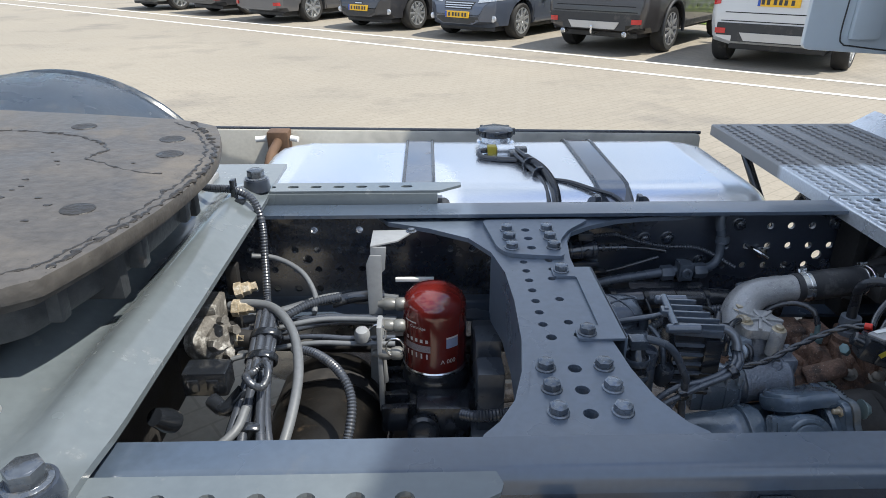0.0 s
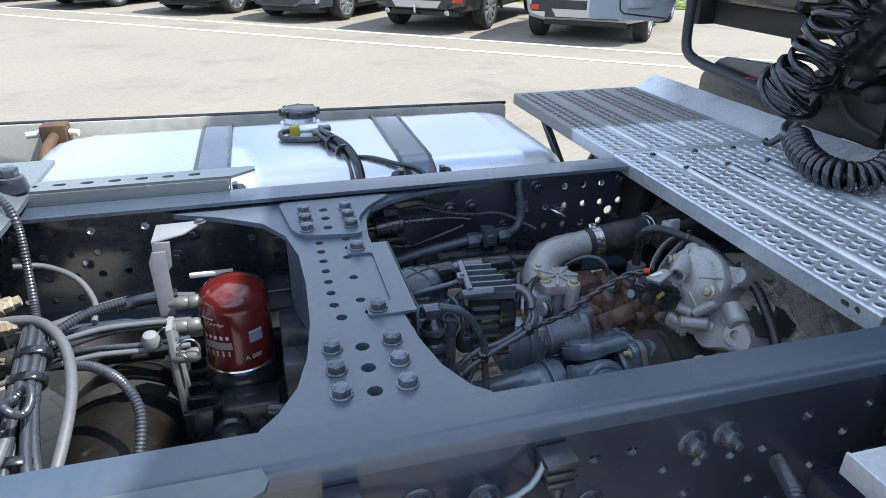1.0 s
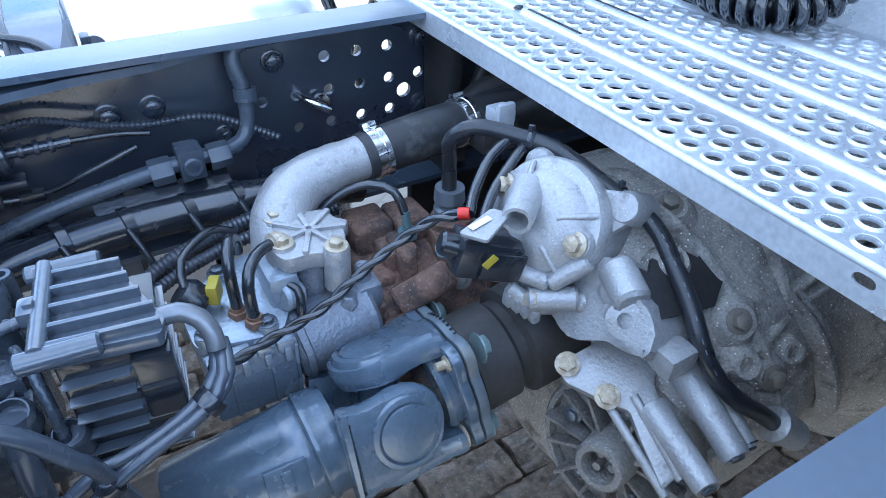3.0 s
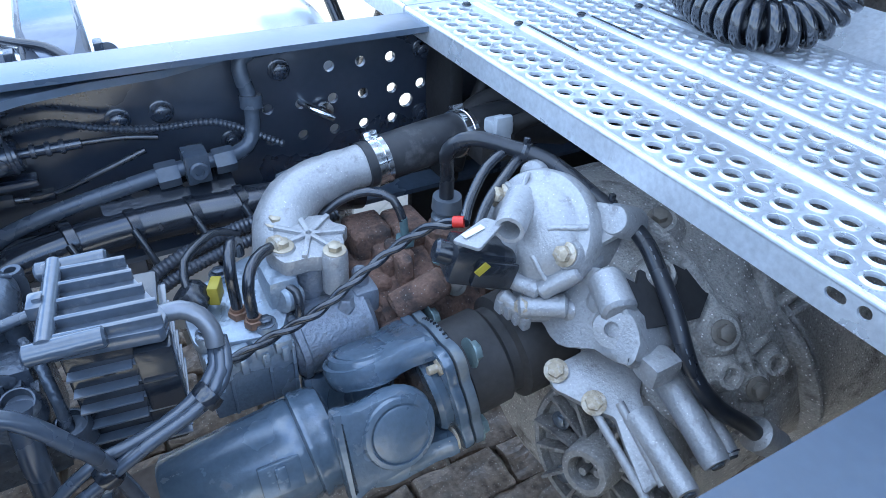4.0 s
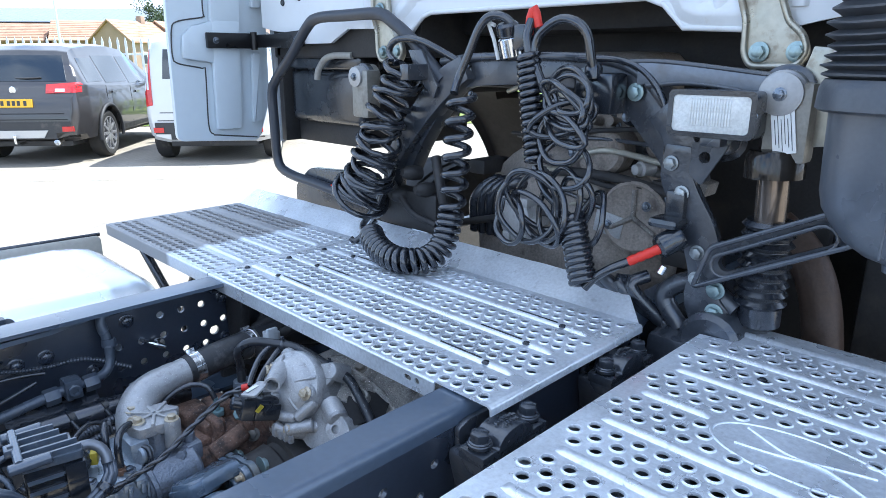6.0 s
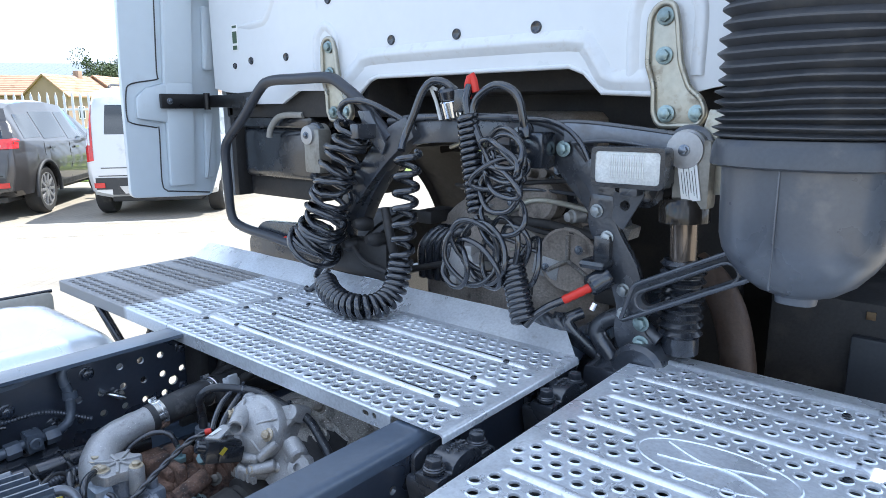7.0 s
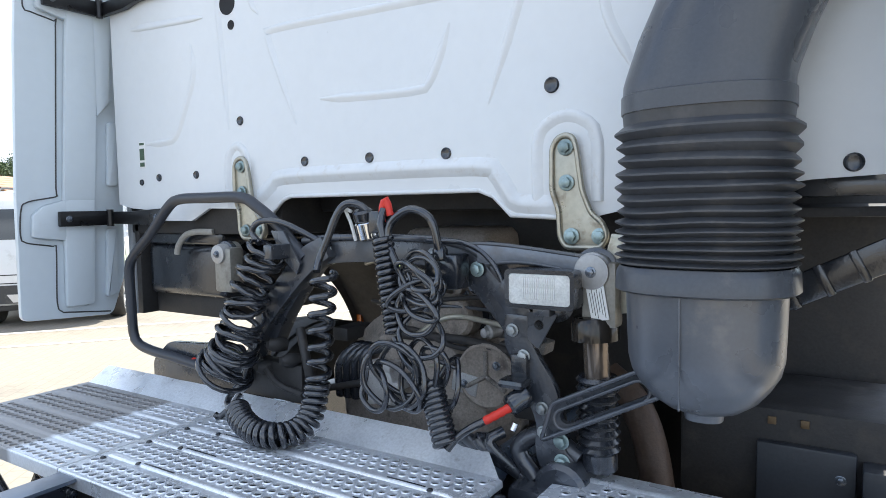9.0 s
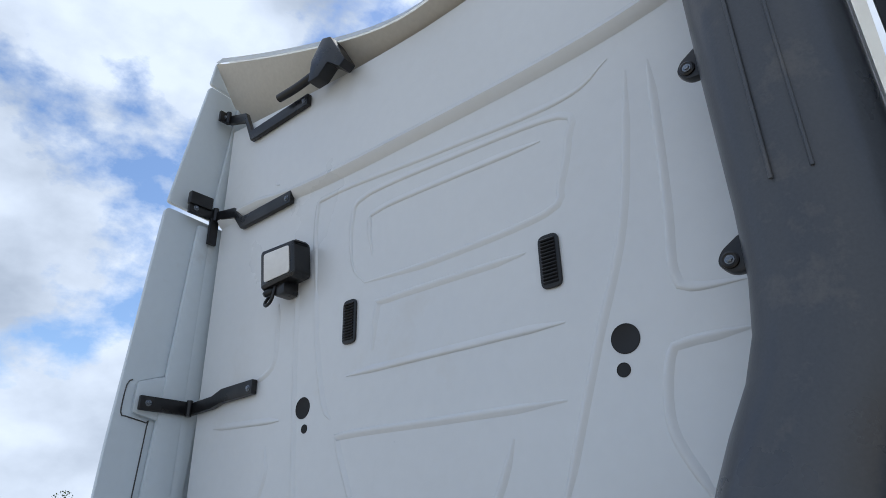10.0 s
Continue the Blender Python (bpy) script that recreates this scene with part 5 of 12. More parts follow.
        rows.append([bm.verts.new(p) for p in ((1.475 - 0.05 * e ** 3, y, 3.45 + 0.42 * rise(e)), (1.54, y, 3.43 + 0.27 * rise(e)), (1.75, y, 3.40 + 0.06 * rise(e)))])
    for a, b in zip(rows, rows[1:]):
        for j in range(2):
            bm.faces.new((a[j], a[j + 1], b[j + 1], b[j]))
    part("deflector_lining", bm, paint("deflector_inside", (0.55, 0.53, 0.48), 0.6, 0.0, 0.08, 60, 3, 0.05), cab)
    # sticker
    bm = bmesh.new()
    box(bm, (BX - 0.0015, 2.028, 1.685), (BX, 2.062, 1.775), 0.0004)
    st = part("sticker", bm, PAPER, rear, "white printed sticker")
    bm = bmesh.new()
    for z0, z1 in ((1.764, 1.772), (1.712, 1.752), (1.69, 1.704)):
        box(bm, (BX - 0.003, 2.033, z0), (BX - 0.0018, 2.058, z1))
    part("print", bm, paint("green_print", (0.06, 0.10, 0.06), 0.6, 0.0, 0.3, 300, 200, 0), st)
    return cab


make_cab()


def make_fairing(side):
    """The side fairing that reaches back from the cab's flank."""
    y = 2.262 if side > 0 else 2 * YC - 2.262
    ob = thing("side_fairing", (1.40, y, 1.16), "white side fairing panel behind the cab, tinted blue for skylight", "fairing", group="side fairings")

    def P(pts, y0, th, bev=0.004):
        bm = bmesh.new()
        prism(bm, pts, (0, y0, 0), (1, 0, 0), (0, 0, 1), -side * th, bev)
        return bm

    low = rounded([(1.205, 1.175), (1.52, 1.155), (1.575, 1.30), (1.585, 1.75), (1.575, 2.2), (1.60, 3.04), (1.305, 3.06), (1.235, 2.1), (1.212, 1.6)], 0.025)
    part("lower_panel", P(low, y, 0.02), FAIR, ob)
    up = rounded([(1.308, 3.085), (1.60, 3.065), (1.66, 3.72), (1.415, 3.74)], 0.02)
    part("upper_panel", P(up, y, 0.02), FAIR, ob)
    cap = rounded([(1.415, 3.755), (1.66, 3.735), (1.68, 3.90), (1.435, 3.90)], 0.02)
    part("corner_panel", P(cap, y, 0.02), FAIR, ob)
    yi = y - side * 0.0
    # pressed inner channel with its pads, and two ribs beside the cab
    for pts, h in (([(1.344, 1.205), (1.443, 1.205), (1.466, 1.60), (1.355, 1.60)], 0.026), ([(1.245, 1.452), (1.40, 1.430), (1.40, 1.590), (1.287, 1.560), (1.249, 1.528)], 0.023),
                   ([(1.352, 1.57), (1.464, 1.57), (1.490, 1.95), (1.505, 3.02), (1.445, 3.02), (1.393, 2.19)], 0.0275), ([(1.484, 1.868), (1.536, 1.93), (1.562, 2.30), (1.578, 3.02), (1.475, 3.02)], 0.0245),
                   ([(1.300, 2.215), (1.42, 2.19), (1.42, 2.37), (1.302, 2.33)], 0.0215)):
        part("inner_moulding", P(pts, yi, -h, 0.014), FAIR, ob)
    up_rib = [(1.50, 3.11), (1.575, 3.11), (1.63, 3.68), (1.56, 3.69)]
    part("inner_moulding", P(up_rib, yi, -0.024, 0.014), FAIR, ob)
    for pts in ([(1.514, 1.628), (1.556, 1.628), (1.565, 1.86), (1.527, 1.86)], [(1.490, 1.222), (1.532, 1.232), (1.546, 1.472), (1.505, 1.472)]):
        part("pressed_rib", P(rounded(pts, 0.008, 2), yi, -0.020, 0.009), FAIR, ob)
    # recessed joint line
    bm = bmesh.new()
    yy = y - side * 0.001
    for pts in ([(1.29, 2.335), (1.273, 2.315), (1.268, 2.215), (1.29, 2.203), (1.366, 2.188), (1.370, 2.175), (1.355, 1.90), (1.340, 1.62), (1.343, 1.598), (1.335, 1.589), (1.245, 1.572), (1.224, 1.545),
                 (1.218, 1.46), (1.234, 1.437), (1.318, 1.420), (1.329, 1.405), (1.322, 1.225), (1.337, 1.192), (1.36, 1.186), (1.51, 1.168)],):
        sweep(bm, curve_points([(a, yy, b) for a, b in pts], 0.01), 0.0024, 6)
    part("joint_line", bm, INK, ob, "dark panel joint")
    return ob


make_fairing(1)
make_fairing(-1)
bm = bmesh.new()
tube(bm, [(1.60, 2.235, 1.15), (1.60, 2.235, 1.75), (1.605, 2.235, 2.2), (1.64, 2.235, 3.0), (1.70, 2.235, 3.70)], 0.018, 8, 0.1)
solid("door_seal", bm, paint("seal_grey", (0.30, 0.32, 0.34), 0.6, 0.0, 0.1, 90, 10, 0.1), "grey rubber seal between cab and fairing", "seal")


def make_stay(z, x_out, kink, label, tab=0, inner=1.93):
    ob = thing("fairing_stay", (1.42, 2.15, z), label, "bracket", group="black fairing stays")
    bm = bmesh.new()
    box(bm, (x_out, 2.215, z - 0.026), (1.50, 2.232, z + 0.026), 0.004)
    part("outer_leaf", bm, TRIM, ob)
    bm = bmesh.new()
    pts = [(1.47, 2.222), (1.53, 2.215), (1.525, 2.10), (1.522, 1.93)]
    t = bmesh.new()
    prism(t, [(2.228, z - 0.022), (2.228, z + 0.022), (2.08, z + 0.022 + kink * 0.3), (2.02, z + 0.026 + kink), (inner, z + 0.030 + kink), (inner, z - 0.022 + kink), (2.02, z - 0.026 + kink), (2.08, z - 0.024 + kink * 0.3)], (1.505, 0, 0), (0, 1, 0), (0, 0, 1), 0.022, 0.004)
    merge(bm, t)
    part("inner_leaf", bm, TRIM, ob)
    bm = bmesh.new()
    cyl(bm, (1.50, 2.213, z - 0.03), (1.50, 2.213, z + 0.03), 0.012, seg=12)
    part("pivot", bm, TRIM, ob)
    for x in (x_out + 0.03,):
        piece("bolt", BOLT_S, at((x, 2.214, z), (0, -1, 0)), ob)
    piece("bolt", BOLT_S, at((1.504, inner + 0.02, z + kink), (-1, 0, 0)), ob)
    if tab:
        bm = bmesh.new()
        box(bm, (x_out + 0.10, 2.21, z - 0.14), (x_out + 0.14, 2.226, z - 0.02), 0.004)
        box(bm, (x_out - 0.005, 2.205, z + 0.012), (x_out + 0.10, 2.232, z + 0.07), 0.006)
        part("tab", bm, TRIM, ob)
    return ob


make_stay(1.513, 1.325, 0.0, "long black steel stay from cab to side fairing")
make_stay(2.25, 1.31, 0.02, "black bent stay from cab to side fairing", 0, 1.83)
make_stay(3.075, 1.38, -0.10, "black forked stay from cab to side fairing", 1, 1.70)
make_stay(3.58, 1.46, -0.18, "black stay high on the cab corner", 0, 1.64)
bm = bmesh.new()
prism(bm, [(1.56, 3.40), (1.55, 3.50), (1.49, 3.58), (1.44, 3.56), (1.35, 3.40), (1.38, 3.38), (1.45, 3.44), (1.50, 3.40)], (1.44, 0, 0), (0, 1, 0), (0, 0, 1), 0.06, 0.008)
tube(bm, [(1.47, 1.52, 3.46), (1.47, 1.66, 3.45), (1.47, 1.78, 3.455)], 0.018)
solid("deflector_bracket", bm, TRIM, "black angled bracket under the roof deflector", "bracket")


def make_cab_lamp():
    ob = thing("work_lamp", (1.46, 1.72, 2.60), "black work lamp with a clear lens on the cab wall", "work lamp")
    m = Matrix.Translation((1.515, 1.655, 2.665)) @ Matrix.Rotation(radians(-6), 4, "Y") @ Matrix.Rotation(radians(4), 4, "Z") @ Matrix.Scale(1.05, 4)
    bm = bmesh.new()
    t = bmesh.new()
    prism(t, rounded([(-0.085, -0.07), (0.085, -0.055), (0.085, 0.07), (-0.085, 0.07)], 0.018), (0, 0, 0), (0, -1, 0), (0, 0, 1), 0.075, 0.014)
    merge(bm, t, m)
    part("housing", bm, TRIM, ob)
    bm = bmesh.new()
    t = bmesh.new()
    prism(t, rounded([(-0.06, -0.048), (0.062, -0.04), (0.062, 0.052), (-0.06, 0.052)], 0.01), (-0.0755, 0, 0), (0, -1, 0), (0, 0, 1), 0.004, 0.001)
    merge(bm, t, m)
    # label white on a clear lens: the sky's reflection is in the colour
    part("lens", bm, PAPER, ob, "clear lens painted white for the sky it mirrors")
    bm = bmesh.new()
    box(bm, (1.46, 1.63, 2.555), (1.525, 1.685, 2.62), 0.01)
    tube(bm, [(1.46, 1.68, 2.59), (1.455, 1.69, 2.54), (1.46, 1.725, 2.53), (1.47, 1.745, 2.55), (1.49, 1.735, 2.59)], 0.006)
    lathe(bm, [(0.014, 0), (0.014, 0.03), (0.008, 0.04)], (1.47, 1.70, 2.585), (-0.5, 0.3, -0.4), 12)
    part("bracket", bm, TRIM, ob)


make_cab_lamp()


# ---- air intake ----
def make_snorkel():
    ob = thing("air_intake_snorkel", (1.37, 0.15, 1.147), "dark plastic air intake snorkel with rubber bellows", "air intake")

    def ring(bm, c, rx, ry, n=40, power=2.4):
        out = []
        for k in range(n):
            a = 2 * math.pi * k / n
            ca, sa = math.cos(a), math.sin(a)
            out.append(bm.verts.new((c[0] + rx * math.copysign(abs(ca) ** (2 / power), ca), c[1] + ry * math.copysign(abs(sa) ** (2 / power), sa), c[2])))
        return out

    def loft(rows):
        bm = bmesh.new()
        R = [ring(bm, *r) for r in rows]
        for a, b in zip(R, R[1:]):
            n = len(a)
            for k in range(n):
                bm.faces.new((a[k], a[(k + 1) % n], b[(k + 1) % n], b[k]))
        bm.faces.new(R[0])
        bm.faces.new(R[-1])
        return bm

    y = 0.152
    cup = [((1.37, y, 1.147), 0.028, 0.032), ((1.37, y, 1.160), 0.030, 0.034), ((1.37, y, 1.163), 0.036, 0.042), ((1.37, y, 1.170), 0.052, 0.062), ((1.37, y, 1.190), 0.076, 0.090), ((1.37, y, 1.215), 0.095, 0.110), ((1.37, y, 1.237), 0.107, 0.123), ((1.37, y, 1.262), 0.112, 0.129), ((1.37, y, 1.31), 0.114, 0.131), ((1.37, y, 1.385), 0.117, 0.133)]
    c = part("dust_cup", loft(cup), CUPM, ob, "grey rounded dust cup")
    bm = bmesh.new()
    box(bm, (1.252, y + 0.016, 1.19), (1.256, y + 0.019, 1.385), 0.001)
    part("mould_seam", bm, CUPM, c)
    bm = bmesh.new()
    col = [((1.37, y, 1.380), 0.128, 0.146), ((1.37, y, 1.384), 0.134, 0.152), ((1.37, y, 1.412), 0.132, 0.150), ((1.37, y, 1.418), 0.129, 0.148), ((1.37, y, 1.425), 0.126, 0.144)]
    part("collar", loft(col), SNORK, ob)
    rows = []
    zs = 1.425
    for k in range(13):
        h = 0.011 + 0.0013 * k
        s = 1.0 + 0.02 * math.sin(k * 1.7)
        rows += [((1.37, y + 0.002 * math.sin(k), zs), 0.118 * s, 0.136 * s), ((1.37, y, zs + h * 0.45), 0.131 * s, 0.150 * s), ((1.37, y, zs + h * 0.6), 0.131 * s, 0.150 * s)]
        zs += h
    rows += [((1.37, y, zs), 0.12, 0.137), ((1.37, y, zs + 0.02), 0.122, 0.139)]
    fold = loft(rows)
    for v in fold.verts:
        v.co.z += 0.007 * noise.noise(Vector((v.co.x * 4, v.co.y * 6, v.co.z * 14))) if 1.43 < v.co.z < zs - 0.01 else 0
    part("bellows", fold, paint("bellows_rubber", (0.050, 0.053, 0.060), 0.40, 0.0, 0.2, 120, 7, 0.05, dirt=(0.12, 0.115, 0.11), dirt_amount=0.25, dirt_scale=9), ob, "dark grey rubber bellows", smooth=24)
    zt = zs + 0.02
    rows = [((1.37, y, zt), 0.126, 0.141), ((1.37, y, zt + 0.03), 0.126, 0.141), ((1.37, y, zt + 0.032), 0.122, 0.138), ((1.372, y, zt + 0.05), 0.122, 0.138),
            ((1.375, y - 0.005, 1.76), 0.120, 0.138), ((1.38, y - 0.025, 1.82), 0.118, 0.139), ((1.385, y - 0.06, 1.90), 0.116, 0.139), ((1.39, y - 0.10, 1.98), 0.114, 0.138),
            ((1.395, y - 0.125, 2.06), 0.112, 0.137), ((1.40, y - 0.138, 2.16), 0.112, 0.137), ((1.40, y - 0.142, 2.30), 0.112, 0.138), ((1.40, y - 0.14, 2.60), 0.112, 0.140), ((1.40, y - 0.14, 3.3), 0.112, 0.140)]
    duct = part("duct", loft(rows), SNORK, ob)
    bm = bmesh.new()
    for dy in (-0.02, 0.045):
        tube(bm, [(1.287, y - 0.14 + dy, 2.30), (1.287, y - 0.14 + dy, 3.0)], 0.0035, 6, 0.1)
    part("duct_rib", bm, SNORK, duct)
    for z in (2.215, 2.66):
        bm = bmesh.new()
        prism(bm, rounded([(0.135, z - 0.026), (0.178, z - 0.026), (0.200, z), (0.188, z + 0.024), (0.140, z + 0.055)], 0.02), (1.41, 0, 0), (0, 1, 0), (0, 0, 1), -0.025, 0.006)
        ear = part("ear", bm, TRIM, ob)
        bm = bmesh.new()
        lathe(bm, [(0.017, 0), (0.017, 0.004), (0.013, 0.006), (0.008, 0.004), (0, 0.004)], (1.385, 0.174, z), (-1, 0, 0), 20)
        part("bush", bm, TRIM, ear)
        piece("bolt", BOLT_S, at((1.381, 0.174, z), (-1, 0, 0)) @ Matrix.Scale(0.8, 4), ear)
    bm = bmesh.new()
    box(bm, (1.38, -0.185, 2.05), (1.50, -0.13, 2.11), 0.006)
    box(bm, (1.40, -0.20, 1.90), (1.44, -0.165, 2.95), 0.006)
    part("rear_bracket", bm, TRIM, ob)


make_snorkel()


# ---- cab rear suspension ----
def strip_plate(bm, pts, widths, x, thick, holes=()):
    """A shaped plate that follows (y, z) points with given half-widths, facing -x."""
    path = curve_points([(w, *p) for w, p in zip(widths, pts)], 0.012)
    P, widths = [Vector((0, p.y, p.z)) for p in path], [p.x for p in path]
    L, R = [], []
    for i, p in enumerate(P):
        t = (P[min(i + 1, len(P) - 1)] - P[max(i - 1, 0)]).normalized()
        s = Vector((1, 0, 0)).cross(t) * widths[i]
        L.append(((p + s).y, (p + s).z))
        R.append(((p - s).y, (p - s).z))
    prism(bm, [(-a, b) for a, b in L + R[::-1]], (x, 0, 0), (0, -1, 0), (0, 0, 1), thick, 0.003)
    return bm


CAST = paint("black_casting", (0.040, 0.045, 0.055), 0.27, 0.1, 0.25, 120, 9, 0.18, dirt=(0.12, 0.11, 0.10), dirt_amount=0.20, dirt_scale=10, spec=1.0)


def make_arch():
    ob = thing("cab_support_arch", (1.50, YC, 1.0), "black cast arch that carries the rear of the cab", "cab support")
    bm = bmesh.new()
    pts = [(1.38, 1.16), (1.33, 1.25), (1.25, 1.35), (1.19, 1.405), (1.10, 1.42), (0.90, 1.425), (0.76, 1.415), (0.68, 1.385), (0.62, 1.33), (0.575, 1.27), (0.55, 1.21)]
    strip_plate(bm, pts, [0.03, 0.034, 0.036, 0.036, 0.032, 0.030, 0.034, 0.042, 0.044, 0.038, 0.032], 1.52, 0.05)
    part("arch", bm, CAST, ob)
    bm = bmesh.new()
    edge = [(1.465, y, z) for y, z in ((1.22, 1.445), (1.10, 1.456), (0.90, 1.458), (0.75, 1.45), (0.66, 1.42), (0.58, 1.34))]
    tube(bm, edge, 0.010)
    part("upper_flange", bm, CAST, ob)
    # broad leg at the far side
    bm = bmesh.new()
    strip_plate(bm, [(1.12, 1.432), (1.19, 1.395), (1.26, 1.335), (1.34, 1.25), (1.40, 1.17), (1.42, 1.08)], [0.030, 0.036, 0.034, 0.030, 0.026, 0.022], 1.49, 0.05)
    prism(bm, [(1.31, 1.475), (1.26, 1.475), (1.20, 1.385), (1.215, 1.355), (1.27, 1.40)], (1.44, 0, 0), (0, 1, 0), (0, 0, 1), -0.012, 0.003)
    box(bm, (1.36, 1.235, 1.40), (1.45, 1.268, 1.44), 0.006)
    part("leg", bm, CAST, ob)
    # near link and foot
    bm = bmesh.new()
    strip_plate(bm, [(0.555, 1.295), (0.555, 1.24), (0.535, 1.195), (0.50, 1.13), (0.478, 1.06), (0.478, 1.0), (0.455, 0.965)], [0.025, 0.032, 0.032, 0.036, 0.034, 0.036, 0.04], 1.455, 0.02)
    part("link", bm, CAST, ob)
    bm = bmesh.new()
    cyl(bm, (1.40, 0.445, 0.93), (1.52, 0.445, 0.93), 0.06, seg=20, bev=0.01)
    box(bm, (1.38, 0.40, 0.80), (1.52, 0.56, 0.93), 0.02)
    tube(bm, [(1.45, 0.52, 0.93), (1.45, 0.56, 0.99), (1.46, 0.50, 1.03), (1.46, 0.42, 0.99)], 0.02)
    part("foot", bm, CAST, ob)
    # zinc coated lug between arch and link, upper arm to the hinge
    bm = bmesh.new()
    strip_plate(bm, [(0.60, 1.36), (0.56, 1.31), (0.545, 1.24), (0.53, 1.185)], [0.03, 0.03, 0.03, 0.018], 1.45, 0.012)
    part("lug", bm, CAST, ob)
    bm = bmesh.new()
    strip_plate(bm, [(0.66, 1.425), (0.56, 1.425), (0.46, 1.415), (0.385, 1.40)], [0.022, 0.015, 0.014, 0.022], 1.467, 0.02)
    arm = part("upper_arm", bm, paint("zinc_arm", (0.17, 0.185, 0.21), 0.35, 0.4, 0.15, 100, 12, 0.1, dirt=(0.15, 0.14, 0.13), dirt_amount=0.2, dirt_scale=15), ob)
    for e in ([(0.70, 1.446), (0.62, 1.447), (0.54, 1.440), (0.46, 1.431), (0.40, 1.424)], [(0.64, 1.402), (0.56, 1.409), (0.47, 1.400), (0.41, 1.384)]):
        bm = bmesh.new()
        tube(bm, [(1.452, y, z) for y, z in e], 0.0055)
        part("lip", bm, CAST, arm)
    bm = bmesh.new()
    tube(bm, [(1.455, 0.80, 1.452), (1.452, 0.72, 1.452), (1.450, 0.66, 1.437), (1.447, 0.615, 1.40), (1.447, 0.590, 1.35), (1.450, 0.585, 1.30), (1.46, 0.59, 1.24)], 0.0065, 10)
    part("cable", bm, RUBBER, ob, "black cable clipped along the arch")
    for y, z, g in ((0.668, 1.388, 1), (0.565, 1.26, 0), (0.538, 1.205, 0), (0.495, 1.095, 0), (0.492, 1.043, 0), (0.452, 1.03, 1), (0.45, 0.985, 1), (1.13, 1.422, 0), (0.79, 1.42, 0), (1.36, 1.215, 0)):
        piece("bolt", BOLT_G if g else BOLT_A, at((1.433 if y < 0.6 else 1.462, y, z), (-1, 0, 0), y * 9), ob)
    return ob


make_arch()


def make_hinge(y, z, s, label, pin_dy=-0.086):
    """A galvanised cab bracket, with a big pin below it."""
    ob = thing("cab_bracket", (1.50, y - 0.03, z - 0.30), label, "cab bracket", group="galvanised cab brackets")
    bm = bmesh.new()
    shape = rounded([(s * a, b) for a, b in ((0.0, 0.028), (0.020, 0.022), (0.034, 0.0), (0.035, -0.094), (0.018, -0.14), (0.016, -0.198), (0.002, -0.222), (-0.083, -0.222),
                     (-0.098, -0.197), (-0.088, -0.168), (-0.060, -0.146), (-0.039, -0.096), (-0.026, -0.005), (-0.018, 0.021))], 0.012)
    prism(bm, [(-(y + a), z + b) for a, b in shape], (1.528, 0, 0), (0, -1, 0), (0, 0, 1), 0.012, 0.002)
    body = part("bracket_plate", bm, STEEL, ob)
    bm = bmesh.new()
    sweep(bm, [Vector((1.515, y + a * 0.95, z + b * 0.985)) for a, b in shape], 0.0065, 10, True)
    part("rim", bm, STEEL, body)
    for a, b in ((y, z), (y - 0.002 * s, z - 0.077), (y - 0.013 * s, z - 0.194), (y - 0.077 * s, z - 0.194)):
        bm = bmesh.new()
        lathe(bm, [(0.016, 0), (0.016, 0.002), (0.010, 0.003)], (1.516, a, b), (-1, 0, 0), 16)
        part("washer", bm, STEEL, body)
        piece("bolt", BOLT_G, at((1.513, a, b), (-1, 0, 0), b * 20), ob)
    bm = bmesh.new()
    c = Vector((1.44, y + pin_dy, z - 0.263))
    k = 1.0 if pin_dy < 0 else 0.78
    lathe(bm, [(0.040 * k, -0.05), (0.040 * k, -0.004), (0.036 * k, 0.0), (0.036 * k, 0.006), (0.022 * k, 0.008), (0.0, 0.008)], c, (-1, 0, 0), 28)
    pin = part("pin", bm, paint("dull_pin", (0.38, 0.38, 0.38), 0.45, 0.7, 0.15, 120, 20, 0.15), ob)
    piece("bolt", BOLT_S, at(c + Vector((-0.008, 0, 0)), (-1, 0, 0)), pin)
    bm = bmesh.new()
    lathe(bm, [(0.049 * k, -0.03), (0.049 * k, -0.014), (0.045 * k, -0.012)], c + Vector((0.01, 0, 0)), (-1, 0, 0), 30)
    part("bush", bm, CAST, ob)
    bm = bmesh.new()
    box(bm, (c.x + 0.0, min(c.y - 0.050 * s, c.y + 0.024 * s), c.z - 0.115), (c.x + 0.05, max(c.y - 0.050 * s, c.y + 0.024 * s), c.z + 0.02), 0.010, None)
    cyl(bm, (c.x + 0.02, c.y, c.z), (c.x + 0.07, c.y, c.z), 0.045 * k, seg=24, bev=0.008)
    part("fork", bm, paint("fork_zinc", (0.26, 0.25, 0.22), 0.45, 0.4, 0.2, 120, 12, 0.2, dirt=(0.15, 0.12, 0.09), dirt_amount=0.3, dirt_scale=18), ob)
    return ob


make_hinge(0.471, 1.658, 1, "yellowish galvanised cab bracket with four bolts")
make_hinge(1.522, 1.665, 1, "narrow galvanised cab bracket with bolts", 0.026)
bm = bmesh.new()
strip_plate(bm, [(0.325, 1.47), (0.330, 1.40), (0.318, 1.31)], [0.03, 0.038, 0.022], 1.48, 0.01)
solid("stop_plate", bm, STEEL, "spotted galvanised stop plate beside the bellows", "bracket")


